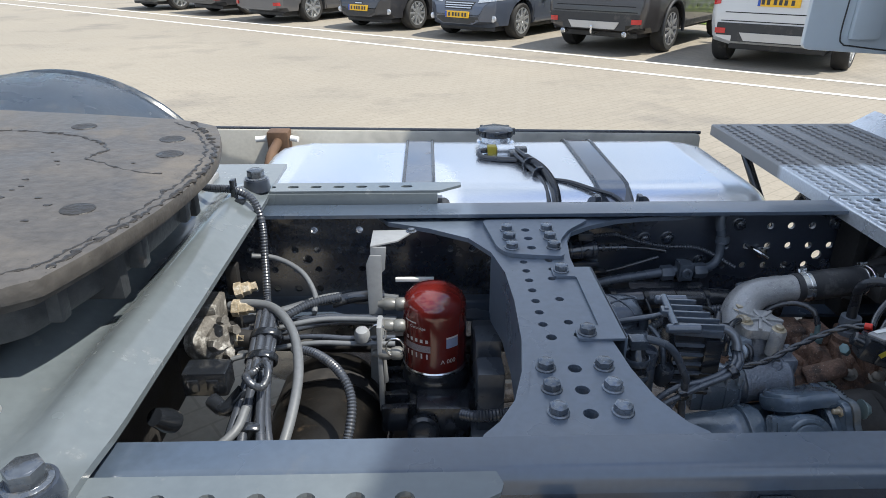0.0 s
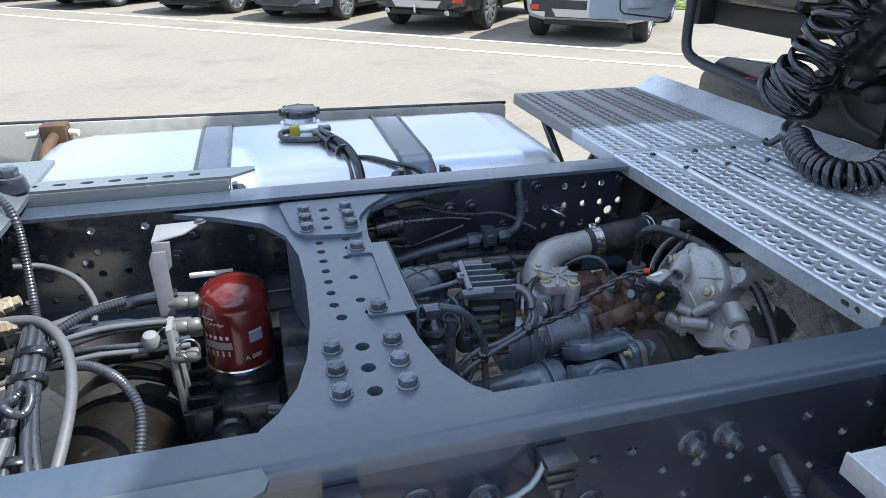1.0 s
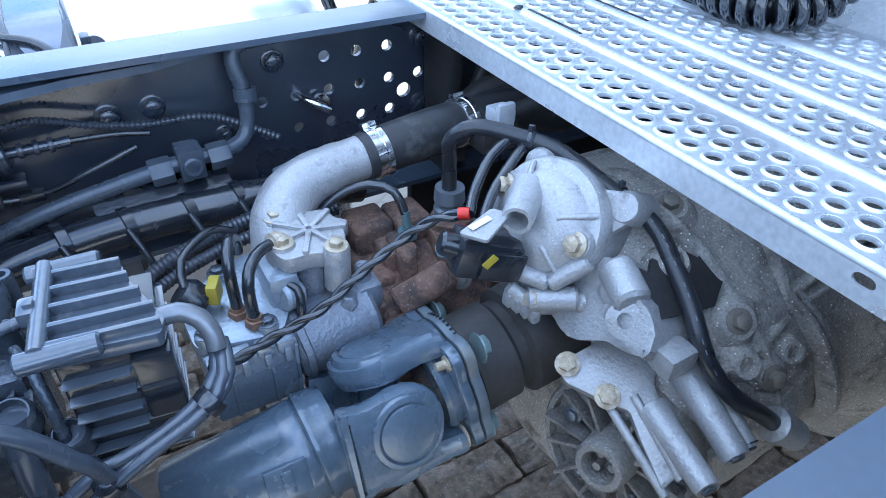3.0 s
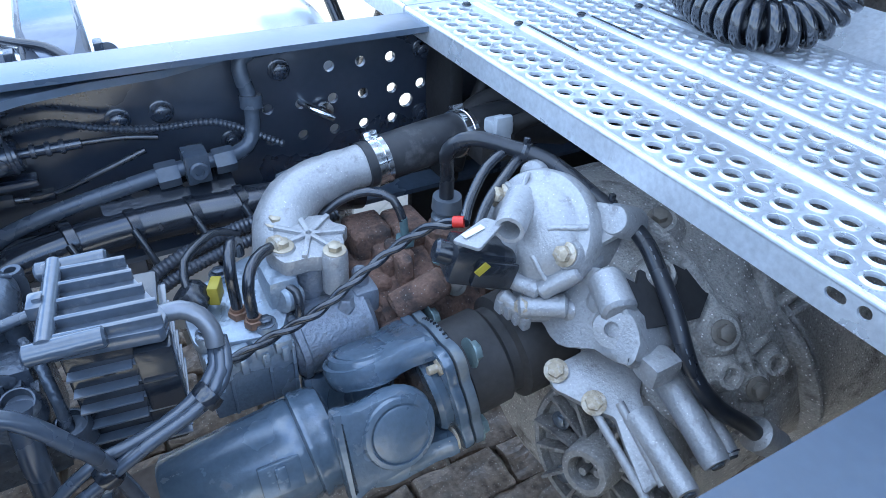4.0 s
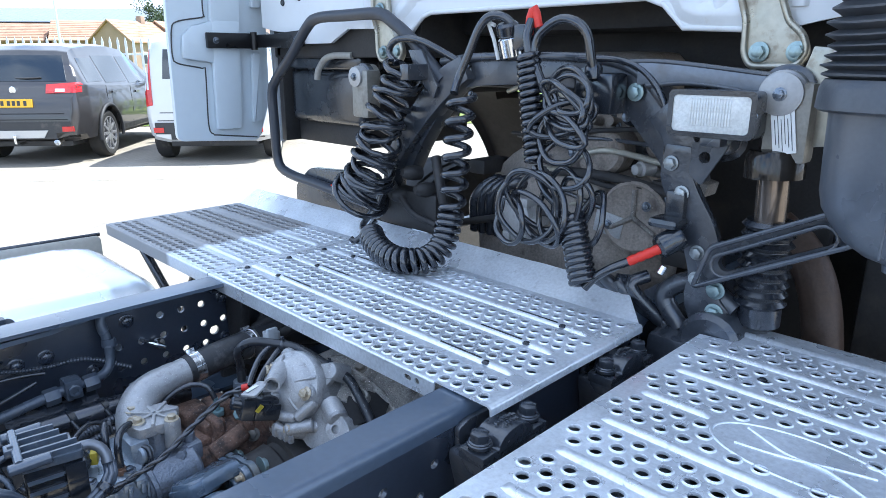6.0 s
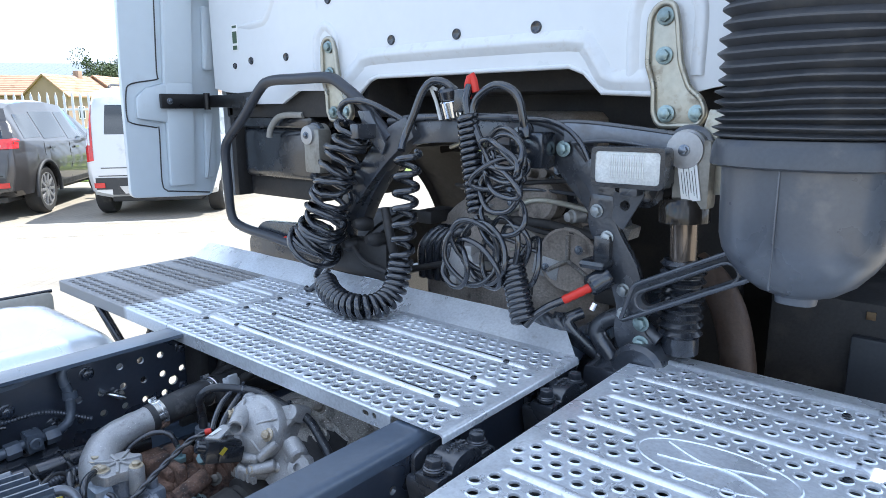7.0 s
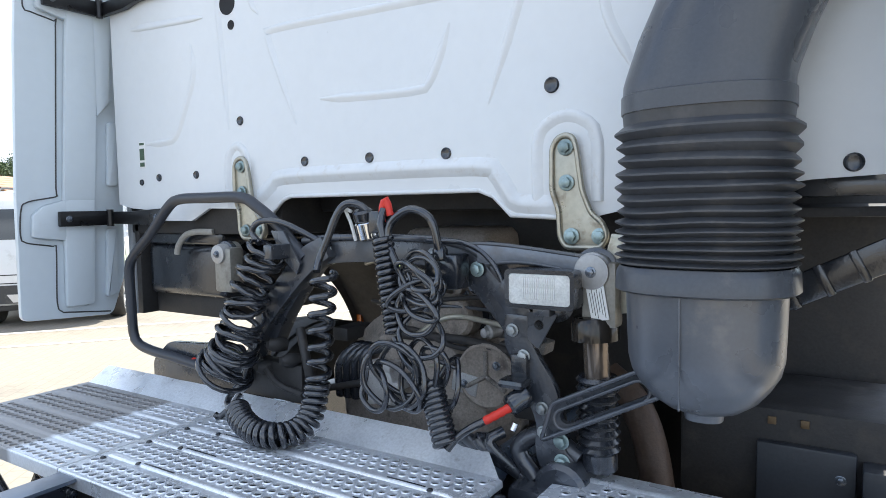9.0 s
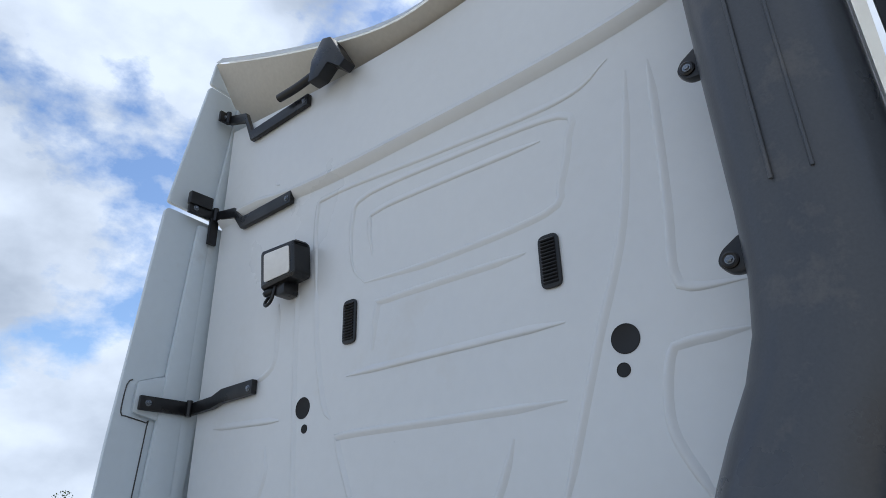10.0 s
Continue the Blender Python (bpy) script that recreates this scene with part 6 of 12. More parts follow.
def make_damper():
    ob = thing("cab_damper", (1.47, 0.385, 0.98), "black cab damper with a white label on its fork", "damper")
    bm = bmesh.new()
    lathe(bm, [(0.050, -0.012), (0.050, 0.022), (0.044, 0.036), (0.030, 0.040), (0.0, 0.040)], (1.47, 0.389, 1.262), (0, 0.04, 1), 28)
    black = paint("gloss_black", (0.03, 0.026, 0.022), 0.14, 0.2, 0.2, 90, 10, 0.03)
    part("collar", bm, black, ob)
    bm = bmesh.new()
    cyl(bm, (1.47, 0.389, 1.262), (1.475, 0.386, 1.165), 0.027, seg=24)
    part("cylinder", bm, paint("oily_rod", (0.20, 0.165, 0.135), 0.16, 0.7, 0.2, 90, 10, 0.03), ob, "oily brown metal rod")
    bm = bmesh.new()
    for k in range(9):
        lathe(bm, [(0.040, 0), (0.047, 0.008), (0.040, 0.016), (0.0, 0.016)], (1.477, 0.386, 1.155 - 0.0185 * k), seg=24)
    cyl(bm, (1.477, 0.386, 1.15), (1.48, 0.384, 0.97), 0.038, seg=20)
    pieces_of("boot", bm, RUBBER, ob, "black rubber boot")
    bm = bmesh.new()
    tilt = Matrix.Translation((1.436, 0.372, 1.332)) @ Matrix.Rotation(radians(-10), 4, "X")
    box(bm, (-0.001, -0.019, -0.036), (0.002, 0.019, 0.036), 0.0008, tilt)
    lab = part("label_plate", bm, PAPER, ob, "white printed label")
    for k in range(6):
        bm = bmesh.new()
        box(bm, (-0.0022, -0.0135 + 0.0052 * k, -0.031 + 0.006 * (k % 3)), (-0.0012, -0.0127 + 0.0052 * k, 0.031 - 0.008 * (k % 2)), 0.0, tilt)
        part("print_line", bm, INK, lab)


make_damper()


def make_work_lamp():
    ob = thing("work_lamp", (1.40, 0.481, 1.31), "rectangular black framed work lamp with a ribbed lens", "work lamp")
    bm = bmesh.new()
    prism(bm, rounded([(-0.560, 1.318), (-0.404, 1.318), (-0.404, 1.400), (-0.560, 1.400)], 0.012), (1.445, 0, 0), (0, -1, 0), (0, 0, 1), 0.012, 0.004)
    part("back", bm, BLACK, ob)
    bm = bmesh.new()
    ring = rounded([(-0.560, 1.318), (-0.404, 1.318), (-0.404, 1.400), (-0.560, 1.400)], 0.012)
    hole = rounded([(-0.551, 1.327), (-0.413, 1.327), (-0.413, 1.391), (-0.551, 1.391)], 0.009)
    plate(bm, ring, [hole], (1.437, 0, 0), (0, -1, 0), (0, 0, 1), 0.048)
    part("housing", bm, BLACK, ob)
    rows = []
    bm = bmesh.new()
    for f, x in ((1.0, 1.394), (0.97, 1.402), (0.80, 1.418), (0.45, 1.428), (0.12, 1.430)):
        rows.append([bm.verts.new((x, 0.482 + 0.070 * f * a, 1.359 + 0.033 * f * b)) for a, b in ((-1, -0.75), (-0.9, -1), (0, -1), (0.9, -1), (1, -0.75), (1, 0), (1, 0.75), (0.9, 1), (0, 1), (-0.9, 1), (-1, 0.75), (-1, 0))])
    for p, q in zip(rows, rows[1:]):
        for k in range(12):
            bm.faces.new((p[k], p[(k + 1) % 12], q[(k + 1) % 12], q[k]))
    bm.faces.new(rows[-1])
    part("reflector", bm, paint("lamp_reflector", (0.88, 0.87, 0.83), 0.30, 0.55, 0.05, 120, 14, 0.05, dirt=(0.70, 0.60, 0.38), dirt_amount=0.2, dirt_scale=20), ob, "dulled mirror reflector")
    bm = bmesh.new()
    cyl(bm, (1.428, 0.482, 1.359), (1.404, 0.482, 1.359), 0.006, seg=12, bev=0.002)
    part("bulb", bm, LENS, ob)
    bm = bmesh.new()
    prism(bm, rounded([(-0.552, 1.326), (-0.412, 1.326), (-0.412, 1.392), (-0.552, 1.392)], 0.009), (1.394, 0, 0), (0, -1, 0), (0, 0, 1), 0.003, 0.001)
    # opaque pale lens: the reflector's brightness is painted into its colour
    clear = paint("bright_lamp_lens", (0.60, 0.61, 0.59), 0.10, 0.0, 0.25, 200, 30, 0.35, coat=0.6)
    lens = part("lens", bm, clear, ob, "ribbed clear lens")
    rib = bmesh.new()
    box(rib, (-0.0016, -0.0016, -0.024), (0.0008, 0.0016, 0.024), 0.0007)
    me = finish(bpy.data.meshes.new("rib"), rib, clear)
    for k in range(15):
        piece("rib", me, Matrix.Translation((1.3912, 0.448 + 0.005 * k, 1.362)), lens)
    for y in (0.408, 0.556):
        piece("screw", BOLT_S, at((1.395, y, 1.360), (-1, 0, 0)) @ Matrix.Scale(0.5, 4), ob)
    bm = bmesh.new()
    box(bm, (1.40, 0.462, 1.302), (1.43, 0.50, 1.318), 0.002)
    plate(bm, rounded([(-0.525, 1.305), (-0.455, 1.305), (-0.50, 1.225), (-0.525, 1.245)], 0.006, 2), [circle(-0.498, 1.278, 0.011)], (1.43, 0, 0), (0, -1, 0), (0, 0, 1), 0.004)
    part("bracket", bm, CAST, ob)


make_work_lamp()
bm = bmesh.new()
arm_out = rounded([(0.480, 1.040), (0.455, 1.122), (0.262, 1.220), (0.228, 1.172)], 0.012)
plate(bm, arm_out, [slot(0.352, 1.133, 0.205, 0.030, radians(152.5))], (1.410, 0, 0), (0, 1, 0), (0, 0, 1), 0.016)
ring = [Vector((1.392, y, z)) for y, z in arm_out]
sweep(bm, ring, 0.005, 6, True)
ring = [Vector((1.392, y, z)) for y, z in slot(0.352, 1.133, 0.217, 0.042, radians(152.5))]
sweep(bm, ring, 0.0035, 6, True)
solid("intake_arm", bm, CAST, "black slotted plastic arm that holds the dust cup", "bracket")


def make_rail_bar():
    ob = thing("grab_rail", (1.45, 1.65, 1.04), "black bent tubular rail behind the cab", "grab rail")
    bm = bmesh.new()
    pts = [(1.20, 1.40), (1.31, 1.495), (1.39, 1.545), (1.45, 1.57), (1.60, 1.572), (1.74, 1.570), (1.80, 1.545), (1.90, 1.46), (2.00, 1.385), (2.03, 1.34), (2.03, 1.22), (2.025, 1.12), (2.00, 1.085), (1.93, 1.068), (1.80, 1.057), (1.62, 1.040), (1.50, 1.03)]
    tube(bm, [(1.45, y, z) for y, z in pts], 0.0165, 12, 0.02)
    part("tube", bm, paint("bar_paint", (0.034, 0.038, 0.048), 0.38, 0.0, 0.15, 80, 8, 0.04), ob)


make_rail_bar()
bm = bmesh.new()
box(bm, (1.58, 1.70, 1.235), (2.05, 2.12, 1.42), 0.03, seg=3)
air_box = thing("storage_box", (1.8, 1.91, 1.235), "large black plastic box under the cab", "storage box")
part("box_body", bm, BLACK, air_box)
bm = bmesh.new()
box(bm, (1.572, 1.70, 1.415), (2.05, 2.12, 1.47), 0.02, seg=3)
part("box_lid", bm, BLACK, air_box)
bm = bmesh.new()
tube(bm, [(1.56, 1.72, 1.462), (1.55, 1.80, 1.462), (1.55, 1.855, 1.450), (1.55, 1.895, 1.415), (1.55, 1.905, 1.385)], 0.0105, 12)
solid("breather_pipe", bm, paint("grey_pipe", (0.32, 0.31, 0.28), 0.6, 0.0, 0.2, 100, 12, 0.1), "bent grey breather pipe by the black box", "pipe")
bm = bmesh.new()
box(bm, (1.62, 1.72, 1.16), (2.1, 2.14, 1.235), 0.01)
solid("cab_floor_beam", bm, DARK, "grimy dark beam under the cab", "beam")
bm = bmesh.new()
prism(bm, rounded([(1.40, 0.90), (1.95, 0.90), (1.95, 1.03), (1.86, 1.10), (1.52, 1.12)], 0.02), (1.50, 0, 0), (0, 1, 0), (0, 0, 1), -0.03, 0.004)
solid("step_panel", bm, CAST, "dark step panel behind the front wheel", "panel")
bm = bmesh.new()
lathe(bm, [(0.011, 0), (0.012, 0.02), (0.008, 0.026), (0, 0.026)], (1.468, 1.70, 1.052), (-1, 0.4, 0.2), 14)
solid("marker_lamp", bm, REDP, "small red lamp on the dark step panel", "lamp")


# ---- engine behind the walkway ----
ENGM = paint("dusty_engine", (0.29, 0.255, 0.22), 0.66, 0.15, 0.4, 160, 12, 0.7, dirt=(0.07, 0.06, 0.055), dirt_amount=0.35, dirt_scale=12, speck=((0.30, 0.27, 0.23), 60, 0.2))


def make_engine():
    ob = thing("engine", (2.0, YC, 0.55), "dusty grey engine and clutch housing under the cab", "engine")
    bm = bmesh.new()
    lathe(bm, [(0.30, -0.02), (0.305, 0.04), (0.285, 0.05), (0.24, 0.10), (0.12, 0.12), (0.0, 0.12)], (1.72, YC - 0.06, 0.95), (-1, 0, 0), 40)
    house = part("clutch_housing", bm, ENGM, ob)
    bm = bmesh.new()
    lathe(bm, [(0.085, 0), (0.085, 0.012), (0.078, 0.016), (0.07, 0.010), (0.0, 0.010)], (1.60, 0.72, 1.10), (-1, 0, 0), 30)
    lid = part("cover", bm, ENGM, ob, "round cast cover with three ribs")
    bm = bmesh.new()
    for k in range(3):
        a = math.pi / 2 + 2 * math.pi * k / 3
        tube(bm, [(1.588, 0.72, 1.10), (1.588, 0.72 + 0.065 * math.cos(a), 1.10 + 0.065 * math.sin(a))], 0.006, 6, 0.05)
    pieces_of("rib", bm, ALUD, lid)
    bm = bmesh.new()
    box(bm, (1.75, 0.80, 0.90), (2.9, 1.10, 1.47), 0.05, seg=3)
    box(bm, (1.68, 0.70, 1.20), (1.78, 1.05, 1.38), 0.02)
    block = part("block", bm, ENGM, ob)
    bm = bmesh.new()
    for k in range(7):
        cyl(bm, (1.70, 0.68 + 0.05 * k, 1.30), (1.64, 0.68 + 0.05 * k, 1.31), 0.012, seg=10)
    cyl(bm, (1.72, 0.82, 1.24), (1.60, 0.82, 1.24), 0.055, seg=20, bev=0.01)
    cyl(bm, (1.72, 0.70, 1.26), (1.63, 0.70, 1.26), 0.03, seg=16, bev=0.01)
    pieces_of("boss", bm, ENGM, block)
    bm = bmesh.new()
    for y, z in ((0.66, 1.17), (0.80, 1.12), (0.86, 1.0), (0.62, 1.02), (1.22, 1.16), (1.16, 1.05)):
        box(bm, (1.60, y - 0.03, z - 0.02), (1.72, y + 0.03, z + 0.02), 0.008)
    tube(bm, [(1.62, 1.00, 1.175), (1.60, 0.80, 1.185), (1.60, 0.60, 1.16)], 0.012)
    tube(bm, [(1.58, 1.25, 1.00), (1.57, 1.08, 1.045), (1.60, 0.95, 1.07)], 0.010)
    pieces_of("fitting", bm, DARK, ob)
    bm = bmesh.new()
    for k in range(4):
        tube(bm, [(1.60, 1.22 - 0.03 * k, 0.98), (1.58, 1.20 - 0.03 * k, 1.08 + 0.01 * k), (1.62, 1.15 - 0.03 * k, 1.13), (1.68, 1.12, 1.05)], 0.016)
    pieces_of("hose", bm, RUBBER, ob)
    # flanges, unions, pipes and cables crowding the rear of the block
    rnd = random.Random(21)
    mats = [ENGM, ALU, DARK, CAST, STEEL, RUBBER, ALUD]
    for k in range(34):
        bm = bmesh.new()
        p = Vector((rnd.uniform(1.615, 1.70), rnd.uniform(0.56, 1.06), rnd.uniform(1.02, 1.40)))
        r = rnd.uniform(0.010, 0.030)
        if k % 3 == 0:
            lathe(bm, [(r * 1.5, -0.03), (r * 1.5, 0.004), (r * 1.1, 0.008), (r, 0.02), (r * 0.5, 0.024), (0, 0.024)], p, (-1, rnd.uniform(-0.4, 0.4), rnd.uniform(-0.3, 0.4)), 16)
        elif k % 3 == 1:
            q = p + Vector((rnd.uniform(-0.01, 0.05), rnd.uniform(-0.16, 0.16), rnd.uniform(-0.10, 0.10)))
            tube(bm, [p, p.lerp(q, 0.4) + Vector((-0.02, 0, rnd.uniform(-0.03, 0.03))), q], rnd.uniform(0.005, 0.011))
        else:
            box(bm, (-0.03, -r * 1.4, -r), (0.03, r * 1.4, r), 0.005, Matrix.Translation(p) @ Matrix.Rotation(rnd.uniform(-0.5, 0.5), 4, "X"))
        union = part("union", bm, mats[rnd.randrange(7)], ob)
        if k % 2 == 0:
            piece("bolt", BOLT_S, at(p + Vector((-0.031, 0, 0)), (-1, 0, 0)), union)
    for k in range(7):
        bm = bmesh.new()
        y, z = 0.56 + 0.02 * k, 1.08 + 0.045 * k
        tube(bm, [(1.63, y, z), (1.60, y + 0.20, z + rnd.uniform(-0.03, 0.03)), (1.61, y + 0.34, z + rnd.uniform(-0.05, 0.05)), (1.66, y + 0.48, z + rnd.uniform(-0.05, 0.02))], 0.005 + 0.001 * (k % 4))
        part("pipe", bm, (STEEL, RUBBER, DARK)[k % 3], ob)
    bm = bmesh.new()
    lathe(bm, [(0.055, 0), (0.06, 0.02), (0.06, 0.05), (0.03, 0.06), (0, 0.06)], (1.60, 1.03, 1.05), (-1, 0.2, 0), 18)
    pump = part("pump", bm, ALU, ob)
    bm = bmesh.new()
    for k in range(6):
        a = 2 * math.pi * k / 6
        box(bm, (1.54, 1.03 + 0.055 * math.cos(a) - 0.012, 1.05 + 0.055 * math.sin(a) - 0.012), (1.60, 1.03 + 0.055 * math.cos(a) + 0.012, 1.05 + 0.055 * math.sin(a) + 0.012), 0.003)
    pieces_of("lug", bm, ALU, pump)
    for k in range(12):
        a = 2 * math.pi * k / 12
        piece("bolt", BOLT_S, at((1.685, YC - 0.06 + 0.29 * math.cos(a), 0.95 + 0.29 * math.sin(a)), (-1, 0, 0)), house)


make_engine()
bm = bmesh.new()
rows = []
secs = [(1.74, -0.03), (1.745, 0.0), (1.9, 0.012), (2.15, 0.012), (2.23, 0.0), (2.235, -0.04)]
for k in range(25):
    a = radians(-4 + 100 * k / 24)
    rows.append([bm.verts.new((2.35 + (0.60 + h) * math.cos(a), y, 0.55 + (0.78 + h) * math.sin(a))) for y, h in secs])
for p, q in zip(rows, rows[1:]):
    for k in range(len(secs) - 1):
        bm.faces.new((p[k], p[k + 1], q[k + 1], q[k]))
bmesh.ops.solidify(bm, geom=bm.faces[:], thickness=0.006)
solid("front_mudguard", bm, paint("inner_guard", (0.050, 0.045, 0.041), 0.6, 0.0, 0.3, 60, 5, 0.2, dirt=(0.12, 0.11, 0.10), dirt_amount=0.3, dirt_scale=5), "dusty mudguard over the front wheel", "mudguard")
bm = bmesh.new()
box(bm, (2.865, 2.20, 0.86), (2.89, 2.245, 0.95), 0.004)
solid("side_marker", bm, ORANGE, "orange side marker lamp by the front wheel", "lamp")


# ---- things below the snorkel ----
def make_equipment_box():
    ob = thing("equipment_box", (1.9, -0.1, 0.80), "dark equipment box in the shade under the cab", "storage box")
    bm = bmesh.new()
    box(bm, (1.83, -0.20, 0.80), (2.2, 0.30, 1.05), 0.02)
    body = part("body", bm, DARK, ob)
    grey = paint("grey_box_panel", (0.030, 0.034, 0.041), 0.5, 0.0, 0.2, 120, 6, 0.1, dirt=(0.10, 0.095, 0.09), dirt_amount=0.2, dirt_scale=8)
    for y0, y1, x, z in ((-0.08, 0.12, 1.80, 0.975), (-0.19, -0.09, 1.76, 0.96)):
        bm = bmesh.new()
        box(bm, (x, y0, 0.70), (1.829, y1, z), 0.008)
        lid = part("front_panel", bm, grey, body, "dull grey front panel")
        piece("bolt", BOLT_S, at((x, y0 + 0.03, z - 0.06), (-1, 0, 0)), lid)


make_equipment_box()
bm = bmesh.new()
tube(bm, [(1.75, 0.46, 1.10), (1.74, 0.395, 1.05), (1.72, 0.345, 0.96), (1.70, 0.315, 0.80), (1.70, 0.31, 0.5)], 0.040, 16, 0.02)
solid("exhaust_pipe", bm, paint("dull_brown_pipe", (0.070, 0.046, 0.033), 0.5, 0.2, 0.3, 120, 10, 0.3, dirt=(0.10, 0.074, 0.055), dirt_amount=0.3, dirt_scale=14), "rusty brown exhaust pipe beside the frame", "exhaust pipe")
def make_cable_duct():
    ob = thing("cable_duct", (1.62, -0.16, 1.45), "black ribbed cable duct sloping under the cab", "cable duct")
    m = Matrix.Translation((1.62, -0.16, 1.45)) @ Matrix.Rotation(radians(-27), 4, "X")
    t, bm = bmesh.new(), bmesh.new()
    box(t, (-0.012, -0.26, -0.03), (0.012, 0.26, 0.03), 0.004)
    merge(bm, t, m)
    part("duct", bm, BLACK, ob)
    t, bm = bmesh.new(), bmesh.new()
    for k in range(8):
        box(t, (-0.02, -0.24 + 0.065 * k, -0.032), (-0.0125, -0.225 + 0.065 * k, 0.032), 0.002)
    merge(bm, t, m)
    pieces_of("rib", bm, BLACK, ob)
    bm = bmesh.new()
    box(bm, (1.58, -0.30, 1.54), (1.66, 0.04, 1.58), 0.006)
    part("top_rail", bm, BLACK, ob)


make_cable_duct()
for y in (0.09, 0.022):
    bm = bmesh.new()
    box(bm, (1.824, y - 0.009, 1.012), (1.8295, y + 0.009, 1.030), 0.001)
    solid("brass_tag", bm, paint("brass_tag", (0.16, 0.11, 0.06), 0.5, 0.5, 0.2, 100, 30, 0.1), "small brass tag on the dark box", "tag", group="brass tags")
# added sheet that stops the sun reaching the walkway plate and equipment box
bm = bmesh.new()
box(bm, (1.62, -0.21, 1.5), (3.4, 0.12, 1.52), 0.005)
solid("cab_side_underside", bm, DARK, "dark sheet added under the cab to block the sun", "panel", kind="structure")


# ---- coiled lines ----
def make_coils():
    ob = thing("coiled_hose", (1.36, 1.40, 1.0), "black coiled air hose hanging in a stack of loops", "coiled hose", group="coiled trailer lines")
    bm = bmesh.new()
    per, turns = 22, 17
    line = curve_points([(1.41, 1.290, 1.435), (1.395, 1.322, 1.372), (1.378, 1.352, 1.296), (1.368, 1.370, 1.220), (1.358, 1.385, 1.162), (1.350, 1.405, 1.115), (1.342, 1.418, 1.085)], 0.004)
    up, out = Vector((1, 0, 0)), []
    for i in range(per * turns + 1):
        f = i / (per * turns)
        g = 1 - (1 - f) ** 1.55
        k = min(int(g * (len(line) - 1)), len(line) - 2)
        t = (line[min(k + 5, len(line) - 1)] - line[max(k - 5, 0)]).normalized()
        t = (t + Vector((0.25 * math.sin(f * 21), 0.35 * f + 0.25 * math.sin(f * 33) - 0.5 * max(0.0, 0.25 - f), 0))).normalized()
        u = (up - t * up.dot(t)).normalized()
        w = 2 * math.pi * i / per
        R = 0.050 + 0.026 * f * f + 0.005 * math.sin(f * 47)
        out.append(line[k] + u * (R * math.cos(w)) + t.cross(u) * (R * math.sin(w)))
    sweep(bm, out, 0.0079, 10)
    part("coil", bm, COIL, ob)
    bm = bmesh.new()
    tube(bm, [(1.36, 1.38, 1.02), (1.34, 1.40, 0.985), (1.32, 1.42, 0.96), (1.315, 1.435, 0.965)], 0.0085)
    pieces_of("lead", bm, COIL, ob)
    bm = bmesh.new()
    tube(bm, [(1.41, 1.335, 1.44), (1.42, 1.375, 1.47), (1.42, 1.345, 1.50), (1.43, 1.27, 1.498), (1.45, 1.18, 1.46), (1.46, 1.12, 1.43)], 0.009)
    pieces_of("lead", bm, COIL, ob)
    ob2 = thing("coiled_hose", (1.33, 1.25, 0.96), "black coiled hose sagging onto the walkway plate", "coiled hose", group="coiled trailer lines")
    bm = bmesh.new()
    path = [(1.36, 1.05, 1.375), (1.35, 1.055, 1.25), (1.345, 1.06, 1.15), (1.335, 1.065, 1.075), (1.31, 1.065, 1.018), (1.27, 1.075, 0.992), (1.232, 1.105, 0.988), (1.225, 1.165, 0.990), (1.243, 1.235, 1.002), (1.268, 1.285, 1.016)]
    dense = curve_points(path, 0.004)
    n = len(dense)
    total, per = 28, 24
    up, out = None, []
    for i in range(total * per + 1):
        f = i / (total * per)
        g = f * 0.42 / 0.24 if f < 0.24 else 0.42 + (f - 0.24) * 0.58 / 0.76
        k = min(int(g * (n - 1)), n - 2)
        t = (dense[min(k + 5, n - 1)] - dense[max(k - 5, 0)]).normalized()
        if up is None:
            up = Vector((1, 0, 0))
        up = (up - t * up.dot(t)).normalized()
        side = t.cross(up)
        w = 2 * math.pi * i / per
        p = dense[k].lerp(dense[k + 1], g * (n - 1) - k)
        R = 0.029 - 0.004 * min(1.0, g / 0.45)
        out.append(p + up * (R * math.cos(w)) + side * (R * math.sin(w)))
    sweep(bm, out, 0.0084, 12)
    part("coil", bm, COIL, ob2)
    bm = bmesh.new()
    tube(bm, [(1.37, 1.085, 1.375), (1.39, 1.09, 1.41), (1.40, 1.07, 1.46), (1.41, 1.045, 1.52), (1.42, 1.02, 1.545), (1.43, 0.985, 1.54), (1.44, 0.96, 1.515)], 0.010)
    pieces_of("lead", bm, COIL, ob2)
    bm = bmesh.new()
    tube(bm, [(1.268, 1.31, 1.018), (1.285, 1.34, 1.01), (1.31, 1.37, 1.02), (1.345, 1.36, 1.06), (1.36, 1.35, 1.10)], 0.009)
    pieces_of("lead", bm, COIL, ob2)
    ob3 = thing("coiled_cable", (1.36, 0.86, 1.0), "black coiled electric cable bundled in loose loops", "coiled cable", group="coiled trailer lines")
    bm = bmesh.new()
    coil(bm, [(1.375, 0.874, 1.462), (1.372, 0.858, 1.36), (1.37, 0.838, 1.24)], 0.020, 15, 0.0072, 9, 18)
    part("coil", bm, COIL, ob3)
    bm = bmesh.new()
    coil(bm, [(1.345, 0.725, 1.145), (1.337, 0.703, 1.085), (1.325, 0.675, 1.015)], 0.022, 11, 0.0080, 9, 18)
    part("coil", bm, COIL, ob3)
    rnd = random.Random(4)
